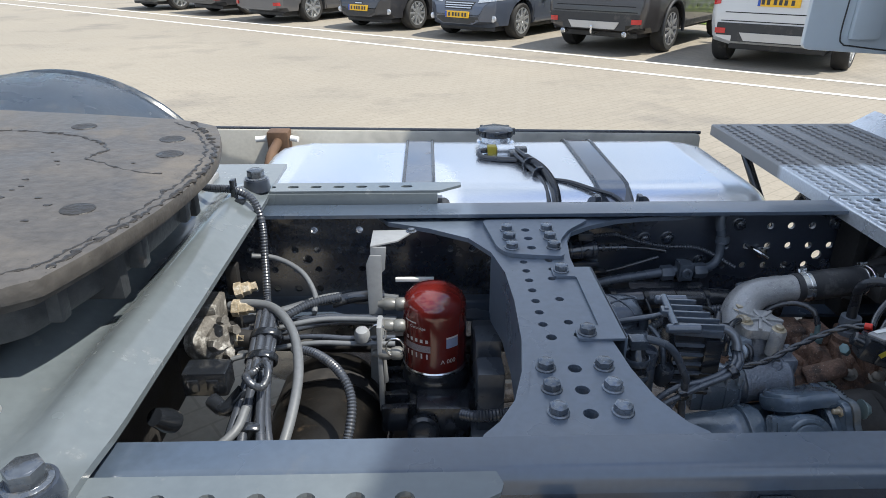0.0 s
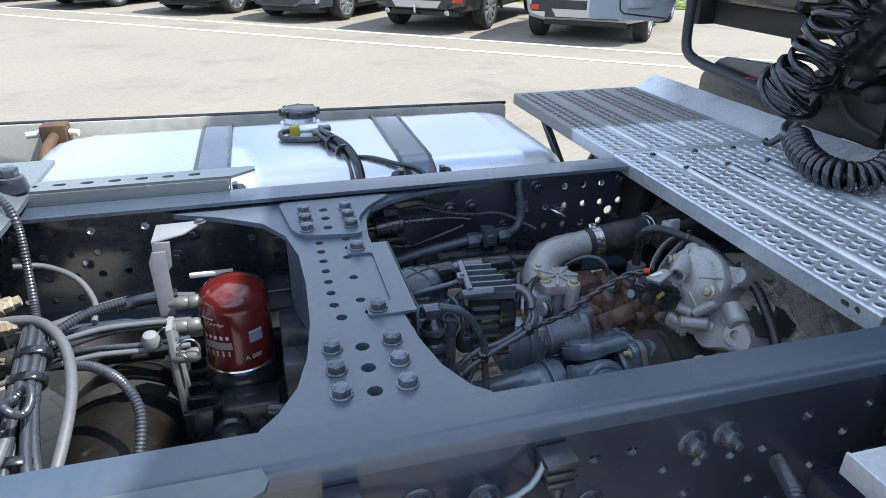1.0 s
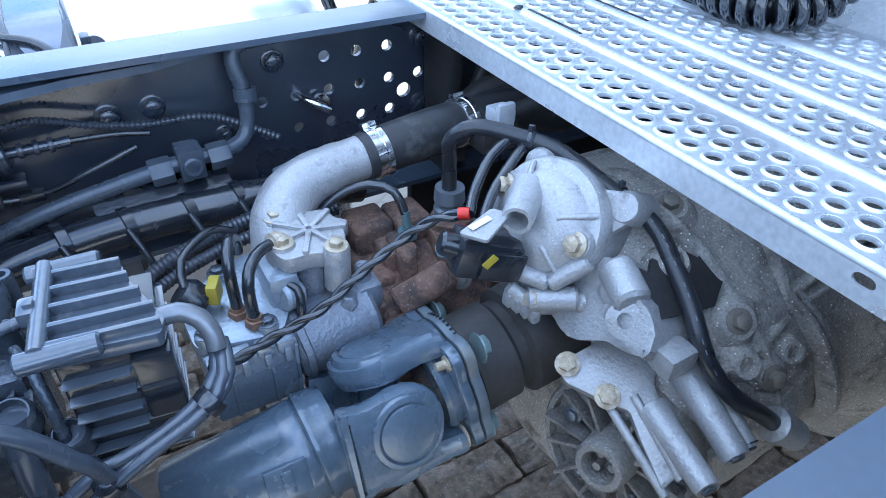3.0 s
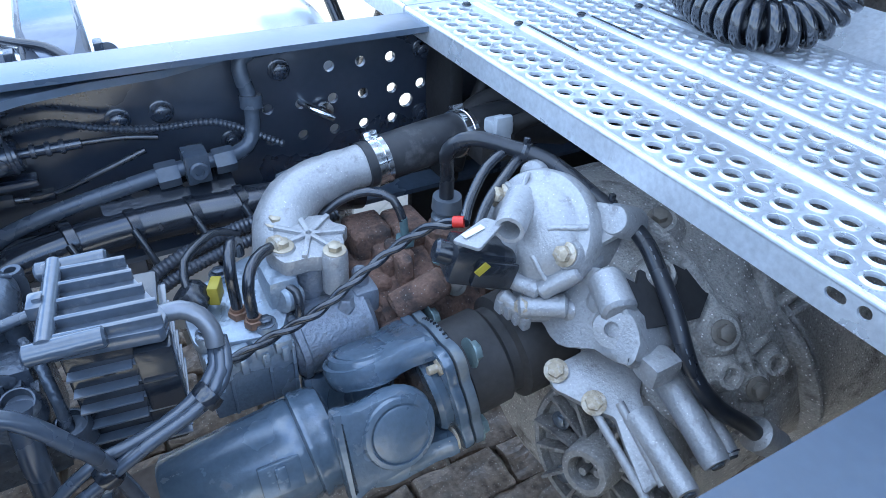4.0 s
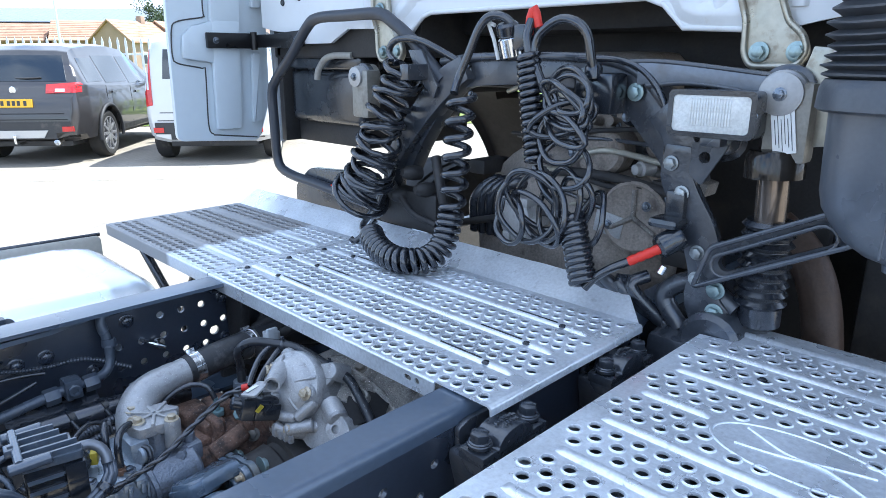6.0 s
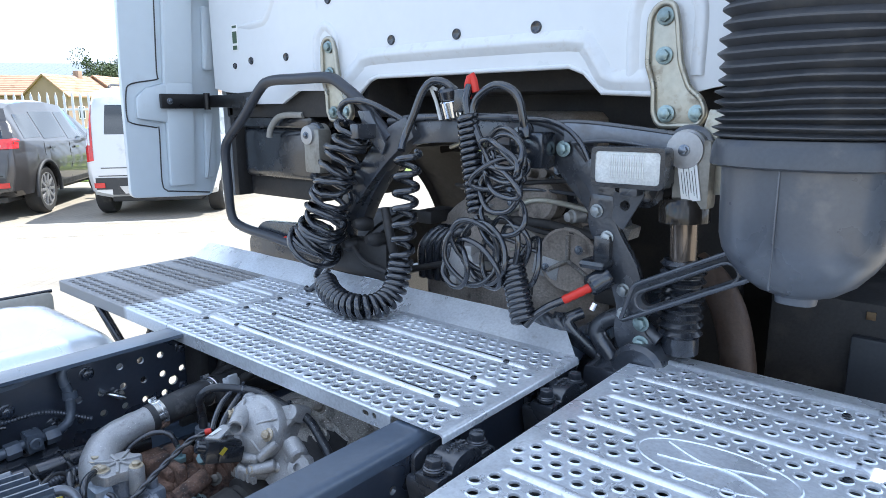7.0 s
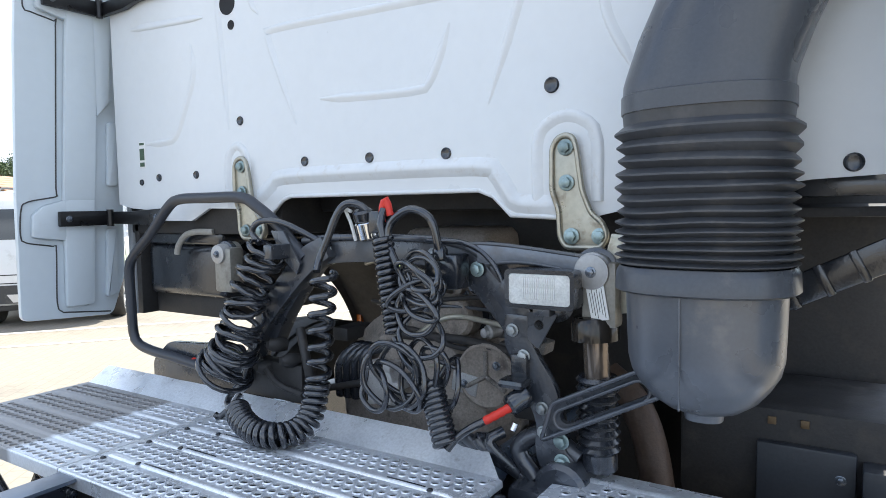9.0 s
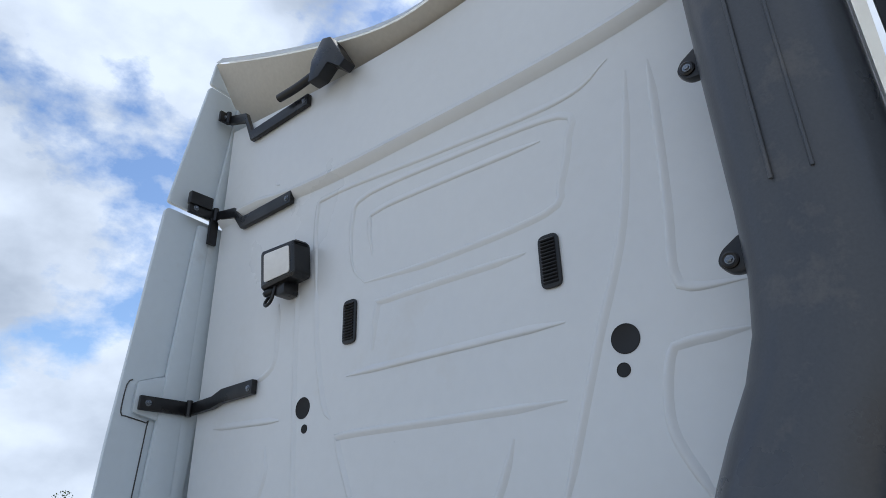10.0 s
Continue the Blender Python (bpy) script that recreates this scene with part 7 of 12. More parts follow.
    for c, ry, rz, tl in (((1.36, 0.80, 1.38), 0.065, 0.055, 0.3), ((1.35, 0.79, 1.355), 0.06, 0.03, 0.5), ((1.35, 0.805, 1.335), 0.07, 0.028, -0.4), ((1.345, 0.80, 1.30), 0.06, 0.05, 0.2), ((1.35, 0.795, 1.345), 0.062, 0.024, 0.2),
                          ((1.345, 0.79, 1.245), 0.065, 0.045, 0.1), ((1.33, 0.835, 1.155), 0.075, 0.07, 0.4), ((1.325, 0.86, 1.15), 0.06, 0.075, -0.3), ((1.34, 0.795, 1.16), 0.055, 0.08, 0.2), ((1.32, 0.905, 1.115), 0.05, 0.05, 0.3), ((1.35, 0.77, 1.165), 0.045, 0.065, 0.6), ((1.36, 0.73, 1.14), 0.035, 0.055, 0.2), ((1.348, 0.785, 1.385), 0.055, 0.035, 0.25), ((1.34, 0.80, 1.37), 0.07, 0.03, 0.45), ((1.335, 0.79, 1.318), 0.068, 0.026, 0.3), ((1.33, 0.85, 1.165), 0.07, 0.055, 0.9), ((1.322, 0.84, 1.13), 0.075, 0.045, 0.5)):
        bm = bmesh.new()
        pts = []
        for k in range(8):
            a = 2 * math.pi * k / 8
            y, z = ry * math.cos(a), rz * math.sin(a)
            pts.append((c[0] + 0.02 * math.sin(a * 1.0 + tl * 5) + rnd.uniform(-0.006, 0.006), c[1] - 0.040 + y * math.cos(tl) - z * math.sin(tl) + rnd.uniform(-0.006, 0.006), c[2] + y * math.sin(tl) + z * math.cos(tl)))
        tube(bm, pts, 0.0064, 10, 0.008, True)
        part("loop", bm, COIL, ob3)
    bm = bmesh.new()
    tube(bm, [(1.372, 0.870, 1.465), (1.375, 0.878, 1.50), (1.388, 0.878, 1.53)], 0.010)
    tube(bm, [(1.37, 0.83, 1.40), (1.375, 0.857, 1.45), (1.38, 0.853, 1.497), (1.385, 0.80, 1.529), (1.39, 0.748, 1.508), (1.395, 0.732, 1.45), (1.40, 0.730, 1.415)], 0.0095)
    tube(bm, [(1.36, 0.835, 1.23), (1.345, 0.79, 1.18), (1.345, 0.728, 1.14)], 0.008)
    pieces_of("lead", bm, COIL, ob3)
    bm = bmesh.new()
    tube(bm, [(1.325, 0.672, 1.006), (1.335, 0.655, 1.03), (1.35, 0.625, 1.055), (1.368, 0.602, 1.068)], 0.009)
    lead = part("lead", bm, COIL, ob3)
    bm = bmesh.new()
    t = [Vector((1.368, 0.602, 1.068)), Vector((1.385, 0.545, 1.104))]
    sweep(bm, [t[0].lerp(t[1], k / 12) for k in range(13)], lambda i: 0.0100 if i % 3 else 0.0088, 12)
    part("grip", bm, REDP, lead, "red plastic grip")
    bm = bmesh.new()
    tube(bm, [(1.388, 0.884, 1.500), (1.388, 0.882, 1.535), (1.390, 0.872, 1.552), (1.392, 0.862, 1.515)], 0.009)
    part("grip", bm, REDP, ob3, "red plastic grip")


make_coils()


def make_sockets():
    ob = thing("coupling_sockets", (1.45, 0.95, 1.44), "black and chrome air couplings on the support arch", "couplings")
    bm = bmesh.new()
    cyl(bm, (1.45, 0.975, 1.455), (1.44, 0.98, 1.50), 0.028, seg=18, bev=0.004)
    part("coupling", bm, CHROME, ob, "chrome coupling head")
    bm = bmesh.new()
    cyl(bm, (1.44, 0.98, 1.50), (1.43, 0.98, 1.53), 0.026, seg=18, bev=0.006)
    box(bm, (1.42, 0.92, 1.47), (1.46, 0.955, 1.525), 0.008)
    part("coupling_cap", bm, BLACK, ob)
    bm = bmesh.new()
    tube(bm, [(1.45, 1.02, 1.45), (1.44, 1.028, 1.50), (1.43, 1.035, 1.53), (1.43, 1.015, 1.525)], 0.0045, 8)
    part("latch", bm, PAPER, ob, "pale latch")
    bm = bmesh.new()
    box(bm, (1.40, 0.685, 1.345), (1.46, 0.775, 1.425), 0.008)
    lathe(bm, [(0.018, 0), (0.018, 0.02), (0.012, 0.03)], (1.405, 0.732, 1.415), seg=14)
    part("socket_box", bm, BLACK, ob)
    bm = bmesh.new()
    lathe(bm, [(0.024, 0), (0.026, 0.012), (0.024, 0.02), (0.024, 0.045), (0.018, 0.05), (0.0, 0.05)], (1.42, 0.525, 1.125), (-0.7, 0.55, -0.45), 18)
    box(bm, (1.385, 0.520, 1.140), (1.44, 0.580, 1.160), 0.01)
    box(bm, (1.42, 0.525, 1.15), (1.46, 0.565, 1.21), 0.008)
    part("parking_socket", bm, BLACK, ob)
    bm = bmesh.new()
    cyl(bm, (1.385, 0.535, 1.070), (1.380, 0.540, 1.055), 0.007, seg=12)
    part("clamp", bm, CHROME, ob)
    bm = bmesh.new()
    for k in range(4):
        tube(bm, [(1.45, 0.60 + 0.03 * k, 1.02 - 0.02 * k), (1.42, 0.62 + 0.03 * k, 1.0), (1.45, 0.56, 0.93), (1.5, 0.52, 0.88)], 0.014)
    pieces_of("hose", bm, RUBBER, ob)


make_sockets()
bm = bmesh.new()
for y, z in ((1.30, 1.15), (1.25, 1.11), (1.35, 1.08), (1.42, 1.05)):
    lathe(bm, [(0.019, 0), (0.021, 0.02), (0.019, 0.04), (0.011, 0.055), (0, 0.055)], (1.46, y, z), (-1, 0.3, 0.1), 14)
box(bm, (1.44, 1.22, 0.99), (1.50, 1.46, 1.10), 0.01)
tube(bm, [(1.46, 1.24, 1.2), (1.44, 1.20, 1.12), (1.45, 1.18, 1.0)], 0.013)
tube(bm, [(1.44, 1.40, 1.12), (1.42, 1.30, 1.05), (1.44, 1.22, 1.02)], 0.009)
av = thing("air_valve", (1.46, 1.33, 0.99), "dark air valve block with pipes behind the coiled hose", "valve")
pieces_of("fitting", bm, DARK, av)


# ---- gearbox and shaft in the front bay ----
def lumps(bm, amount, scale, seed=0.0):
    """Uneven cast skin."""
    for v in bm.verts:
        v.co += Vector((noise.noise(v.co * scale + Vector((7 + seed, 0, 0))), noise.noise(v.co * scale + Vector((0, 9 + seed, 0))),
                        noise.noise(v.co * scale + Vector((seed, 0, 0))))) * amount
    return bm


GB_AXIS = Vector((0.0, YC, 0.60))


def on_case(x, deg, r=0.237):
    """A place on the gearbox case and the way out of it; 90 degrees is the top, 180 the side of the near rail."""
    w = radians(deg)
    d = Vector((0, math.cos(w), math.sin(w)))
    return Vector((x, 0, 0)) + GB_AXIS + d * r, d


def skin_rib(bm, a, b, r=0.237, w=0.008, h=0.012, n=12):
    """A cast rib on the case from (x, degrees) to (x, degrees)."""
    rows = []
    for k in range(n + 1):
        f = k / n
        p, d = on_case(a[0] + (b[0] - a[0]) * f, a[1] + (b[1] - a[1]) * f, r)
        p2, _ = on_case(a[0] + (b[0] - a[0]) * (f + 0.01), a[1] + (b[1] - a[1]) * (f + 0.01), r)
        s = (p2 - p).cross(d).normalized()
        k2 = h * min(1.0, 0.4 + 3 * min(f, 1 - f))
        rows.append([bm.verts.new(q) for q in (p - s * w - d * 0.006, p - s * w * 0.6 + d * k2 * 0.8, p - s * w * 0.25 + d * k2, p + s * w * 0.25 + d * k2, p + s * w * 0.6 + d * k2 * 0.8, p + s * w - d * 0.006)])
    for p, q in zip(rows, rows[1:]):
        for k in range(5):
            bm.faces.new((p[k], p[k + 1], q[k + 1], q[k]))
    bm.faces.new(rows[0])
    bm.faces.new(rows[-1])


def make_gearbox():
    gb = thing("gearbox", (1.05, YC, 0.30), "dusty grey cast gearbox housing with ribs and bolts", "gearbox")
    bm = bmesh.new()
    prof = [(0.0, 0.0), (0.12, 0.0), (0.185, 0.004), (0.208, 0.012), (0.222, 0.028), (0.230, 0.05), (0.236, 0.09), (0.238, 0.15), (0.236, 0.19), (0.228, 0.21),
            (0.222, 0.25), (0.225, 0.32), (0.245, 0.40), (0.29, 0.46), (0.335, 0.50), (0.335, 0.62)]
    lathe(bm, prof, (0.895, YC, 0.60), (1, 0, 0), 96, None, 1.0, 1.0)
    bmesh.ops.subdivide_edges(bm, edges=[e for e in bm.edges if e.calc_length() > 0.02], cuts=1)
    lumps(bm, 0.006, 13)
    lumps(bm, 0.0016, 70, 4.0)
    case = part("housing", bm, CASE, gb, "dust-coated grey cast housing")
    for a, b, w, h in (((0.925, 62), (0.99, 128), 0.010, 0.016), ((0.99, 128), (1.03, 170), 0.008, 0.012), ((1.075, 80), (1.07, 138), 0.009, 0.012),
                       ((1.07, 138), (1.15, 186), 0.010, 0.016), ((1.085, 137), (1.165, 184), 0.006, 0.010), ((1.075, 137), (1.32, 128), 0.006, 0.012), ((1.08, 141), (1.32, 132), 0.006, 0.010),
                       ((0.945, 148), (1.055, 143), 0.006, 0.010), ((0.93, 172), (1.06, 163), 0.005, 0.006)):
        bm = bmesh.new()
        skin_rib(bm, a, b, 0.236, w, h)
        lumps(bm, 0.0012, 60)
        part("casting_rib", bm, CASE, gb)
    for x, deg, r, bolt in ((0.982, 137, 0.024, 1), (1.013, 154, 0.020, 1), (0.985, 104, 0.024, 1), (0.975, 147.5, 0.018, 0), (1.045, 150, 0.016, 0), (1.035, 172, 0.022, 1), (0.94, 118, 0.018, 0), (1.06, 116, 0.020, 1)):
        p, d = on_case(x, deg, 0.237)
        bm = bmesh.new()
        top = 0.012 if bolt else 0.016
        lathe(bm, [(r * 1.5, -0.012), (r * 1.15, 0.001), (r * 0.9, top * 0.75), (r * 0.8, top)] + ([(0, top)] if bolt else [(r * 0.55, top), (r * 0.48, top - 0.003), (r * 0.46, top - 0.012), (0, top - 0.012)]), p, d + Vector((-0.3, 0, 0)), 20)
        lumps(bm, 0.001, 60)
        part("boss", bm, CASE, case)
        if bolt:
            piece("bolt", BOLT_CASE, at(p + (d + Vector((-0.3, 0, 0))).normalized() * 0.012, d + Vector((-0.3, 0, 0)), x * 40), case)
    # jagged dark sheet that paints the shade of a gap beside the column
    bm = bmesh.new()
    p, d = on_case(0.932, 124, 0.240)
    m = Matrix.Translation(p) @ Matrix.Rotation(radians(34), 4, "X") @ Matrix.Rotation(radians(-4), 4, "Z")
    edge = [(-0.050 + 0.1 * k / 9, 0.030 + 0.006 * (k % 2) - 0.004 * (k % 3)) for k in range(10)]
    prism(bm, [(a, b) for a, b in edge[::-1]] + [(-0.055, -0.024), (0.03, -0.030), (0.058, -0.006)], m @ Vector((0, 0, -0.004)), m.to_3x3() @ Vector((1, 0, 0)), m.to_3x3() @ Vector((0, 1, 0)), 0.006)
    part("gap_cover", bm, DARK, gb, "dark sheet painted as the shade of a gap in the housing", smooth=0)

    # pale cover facing the rear, with lugs
    d = Vector((-0.85, -0.2, 0.48)).normalized()
    c = Vector((0.848, 1.022, 0.832))
    bm = bmesh.new()
    lathe(bm, [(0.064, -0.09), (0.068, -0.03), (0.071, -0.012), (0.071, 0.0), (0.068, 0.005), (0.058, 0.007), (0.055, 0.010), (0.050, 0.017), (0.036, 0.024), (0.018, 0.028), (0.0, 0.029)], c, d, 56)
    lumps(bm, 0.0010, 40)
    cover = part("cover", bm, ALU, gb, "pale dusty aluminium cover")
    m = at(c, d)
    up = m.inverted().to_3x3() @ Vector((0, 0, 1))
    a0 = math.degrees(math.atan2(up.y, up.x))

    def rim(angle, r, h):
        w = radians(a0 + angle)
        return m @ Vector((r * math.cos(w), r * math.sin(w), h))
    lug_at = [v for v in (m.inverted() @ Vector(p) for p in ((0.833, 1.077, 0.853), (0.846, 0.968, 0.838), (0.813, 0.979, 0.771), (0.872, 1.076, 0.872), (0.90, 0.965, 0.868)))]
    bm = bmesh.new()
    for v in lug_at:
        q = Vector((v.x, v.y, 0))
        e = q.normalized()
        f = Vector((-e.y, e.x, 0))
        L = q.length
        tri = [e * 0.035 + f * 0.034, e * L + f * 0.017, e * (L + 0.014) + f * 0.009, e * (L + 0.014) - f * 0.009, e * L - f * 0.017, e * 0.035 - f * 0.034]
        prism(bm, rounded([(p.x, p.y) for p in tri], 0.006, 3), m @ Vector((0, 0, v.z - 0.020)), m.to_3x3() @ Vector((1, 0, 0)), m.to_3x3() @ Vector((0, 1, 0)), 0.016, 0.004)
        lathe(bm, [(0.019, -0.05), (0.0175, -0.006), (0.015, -0.002), (0, -0.002)], m @ v, d, 18)
    for a in (35, 150, 230, 300):
        tube(bm, [rim(a, 0.030, 0.024), rim(a, 0.048, 0.018), rim(a, 0.066, 0.006)], 0.0032, 6)
    lumps(bm, 0.0009, 70)
    pieces_of("lug", bm, ALU, cover)
    for v in lug_at[:3]:
        piece("bolt", BOLT_C, at(m @ v, d, v.x * 30), cover)
    bm = bmesh.new()
    p, q = Vector((0.842, 1.046, 0.862)), Vector((0.797, 1.003, 0.861))
    L = (q - p).length
    lathe(bm, [(0.0, 0), (0.019, 0), (0.0165, L - 0.004), (0.0155, L), (0.0115, L), (0.011, L - 0.03), (0.0, L - 0.03)], p, q - p, 26)
    box(bm, (-0.012, -0.02, -0.030), (0.03, 0.012, 0.0), 0.006, Matrix.Translation((0.838, 1.03, 0.850)) @ Matrix.Rotation(radians(42), 4, "Z"))
    pieces_of("spigot", bm, ALU, cover)
    # foot of the cover: an open frame with a toothed end
    bm = bmesh.new()
    for a, b, r in (((0.800, 1.012, 0.795), (0.826, 0.975, 0.790), 0.010), ((0.826, 0.975, 0.790), (0.858, 0.955, 0.822), 0.011), ((0.800, 1.012, 0.795), (0.812, 1.02, 0.835), 0.009),
                    ((0.806, 0.984, 0.770), (0.850, 0.955, 0.775), 0.013), ((0.795, 1.005, 0.778), (0.812, 0.979, 0.760), 0.009)):
        cyl(bm, a, b, r, seg=12, bev=0.003)
    for k in range(4):
        box(bm, (0.788 + 0.006 * k, 0.992 - 0.008 * k, 0.756 - 0.004 * k), (0.798 + 0.006 * k, 1.004 - 0.008 * k, 0.774 - 0.004 * k), 0.003)
    lumps(bm, 0.001, 60)
    pieces_of("stub", bm, ALU, cover)
    # sensor with a labelled shield
    bm = bmesh.new()
    ms = Matrix.Translation((0.775, 1.020, 0.822)) @ Matrix.Rotation(radians(-14), 4, "Z") @ Matrix.Rotation(radians(16), 4, "Y")
    box(bm, (-0.036, -0.020, -0.026), (0.034, 0.022, 0.018), 0.007, ms)
    box(bm, (-0.012, -0.026, -0.022), (0.036, -0.018, 0.012), 0.005, ms)
    cyl(bm, ms @ Vector((-0.03, 0.0, 0.0)), ms @ Vector((-0.052, 0.004, 0.002)), 0.013, seg=14, bev=0.003)
    sensor = part("sensor", bm, BLACK, gb, "black plastic sensor")
    bm = bmesh.new()
    prism(bm, rounded([(-0.030, 0.006), (0.018, 0.018), (0.030, 0.0), (-0.014, -0.020)], 0.004, 3), (0.768, 1.012, 0.857), (1, 0.06, 0.1), (-0.06, 1, 0.05), 0.005, 0.0015)
    part("shield", bm, ALU, sensor)
    bm = bmesh.new()
    box(bm, (-0.016, -0.002, 0.0), (0.010, 0.006, 0.0006), 0.0, Matrix.Translation((0.765, 1.014, 0.8628)) @ Matrix.Rotation(radians(10), 4, "Z") @ Matrix.Rotation(radians(-5), 4, "Y"))
    part("tag", bm, PAPER, sensor, "white label")
    bm = bmesh.new()
    box(bm, (-0.012, -0.0282, -0.008), (-0.004, -0.0262, 0.008), 0.0, ms @ Matrix.Rotation(radians(30), 4, "Y"))
    part("mark", bm, YELLOW, sensor, "yellow mark")

    # lumpy column beside the cover
    u, v = Vector((0.08, -1.0, 0.0)).normalized(), Vector((0.45, 0.04, 0.90)).normalized()
    bm = bmesh.new()
    prism(bm, rounded([(-0.045, -0.062), (-0.032, 0.006), (-0.008, 0.028), (0.020, 0.030), (0.060, 0.012), (0.082, -0.006), (0.086, -0.034), (0.040, -0.046), (0.0, -0.072)], 0.010), (0.866, 0.945, 0.795), u, v, -0.075, 0.006)
    bmesh.ops.subdivide_edges(bm, edges=[e for e in bm.edges if e.calc_length() > 0.02], cuts=3, use_grid_fill=True)
    lumps(bm, 0.005, 30)
    lumps(bm, 0.0022, 110, 2.0)
    col = part("column", bm, ALU, gb, "pitted pale cast column")
    bm = bmesh.new()
    q = Vector((0.862, 0.897, 0.784))
    lathe(bm, [(0.026, -0.045), (0.023, -0.01), (0.020, 0.0), (0.0085, 0.001), (0.008, -0.012), (0, -0.012)], q, (-0.75, -0.45, 0.45), 20)
    cyl(bm, (0.872, 0.90, 0.800), (0.885, 0.945, 0.812), 0.020, seg=18, bev=0.004)
    box(bm, (0.872, 0.838, 0.742), (0.912, 0.872, 0.772), 0.009)
    for p, r in (((0.852, 0.955, 0.77), 0.012), ((0.856, 0.925, 0.76), 0.010), ((0.868, 0.93, 0.795), 0.014)):
        lathe(bm, [(r * 1.3, -0.01), (r, 0.0), (r * 0.5, 0.004), (0, 0.004)], p, (-0.85, -0.2, 0.48), 12)
    lumps(bm, 0.0015, 60)
    pieces_of("boss", bm, ALU, col)
    # lower bracket with a long arm
    bm = bmesh.new()
    prism(bm, rounded([(-0.010, 0.010), (0.046, 0.002), (0.080, -0.055), (0.062, -0.066), (0.040, -0.150), (0.012, -0.152), (0.026, -0.075), (0.010, -0.055), (-0.014, -0.010)], 0.006), (0.832, 0.930, 0.706), (1, 0, 0.42), (0.02, 0.94, 0.36), -0.016, 0.004)
    bmesh.ops.subdivide_edges(bm, edges=[e for e in bm.edges if e.calc_length() > 0.02], cuts=2, use_grid_fill=True)
    lumps(bm, 0.002, 40)
    low = part("lower_bracket", bm, ALU, gb)
    bm = bmesh.new()
    for a, b in (((0.846, 0.888, 0.690), (0.845, 0.785, 0.648)), ((0.868, 0.868, 0.70), (0.862, 0.785, 0.664))):
        tube(bm, [a, [(a[k] + b[k]) / 2 for k in range(3)], b], 0.005, 8)
    pieces_of("arm_rib", bm, ALU, low)
    for a, b, r in (((0.880, 0.850, 0.690), (0.862, 0.757, 0.684), 0.014), ((0.922, 0.862, 0.722), (0.906, 0.765, 0.694), 0.0155), ((0.955, 0.84, 0.70), (0.945, 0.775, 0.672), 0.010)):
        bm = bmesh.new()
        a, b = Vector(a), Vector(b)
        L = (b - a).length
        lathe(bm, [(r * 1.25, 0), (r, L * 0.3), (r * 0.95, L - 0.006), (r * 0.85, L), (r * 0.55, L), (r * 0.5, L - 0.004), (0, L - 0.004)], a, b - a, 20)
        lumps(bm, 0.001, 50)
        part("bolt_tube", bm, ALU, low)
        piece("bolt", BOLT_S, at(b - (b - a).normalized() * 0.004, b - a), low)
    for p in ((0.829, 0.931, 0.708), (0.845, 0.882, 0.697)):
        piece("bolt", BOLT_C, at(p, (-0.45, -0.35, 0.82), p[0] * 20), low)
    # ribbed oil pump cover below the bracket
    d = Vector((-0.93, -0.30, 0.22)).normalized()
    c = Vector((0.842, 0.862, 0.612))
    bm = bmesh.new()
    lathe(bm, [(0.094, -0.05), (0.094, -0.028), (0.090, -0.022), (0.084, -0.022), (0.082, -0.034), (0.032, -0.036), (0.030, 0.012), (0.027, 0.016), (0.020, 0.016), (0.018, -0.012), (0.0, -0.012)], c, d, 48)
    wheel = part("ribbed_cover", bm, ALUD, gb, "ribbed grey cast cover with a hub")
    m = at(c, d)
    bm = bmesh.new()
    for k in range(14):
        box(bm, (0.026, -0.0022, -0.038), (0.086, 0.0022, -0.016 + 0.008 * (k % 2)), 0.001, m @ Matrix.Rotation(2 * math.pi * k / 14, 4, "Z"))
    for k in range(3):
        w = 2 * math.pi * k / 3
        lathe(bm, [(0.005, -0.03), (0.005, 0.004), (0, 0.005)], m @ Vector((0.011 * math.cos(w), 0.011 * math.sin(w), 0)), d, 8)
    pieces_of("rib", bm, ALUD, wheel)
    for k in range(5):
        w = 2 * math.pi * (k + 0.3) / 5
        q = m @ Vector((0.060 * math.cos(w), 0.060 * math.sin(w), -0.02))
        piece("bolt", BOLT_S, at(q, d, k), wheel)


CASE = paint("dusty_cast_case", (0.44, 0.415, 0.375), 0.66, 0.08, 0.45, 300, 12, 1.0, dirt=(0.13, 0.115, 0.10), dirt_amount=0.40, dirt_scale=24, speck=((0.88, 0.86, 0.82), 150, 0.20))
BOLT_CASE = bolt_mesh("case_bolt", 0.0095, paint("dusty_bolt", (0.24, 0.215, 0.18), 0.55, 0.3, 0.25, 200, 30, 0.2), 0.9, 1.5)
make_gearbox()


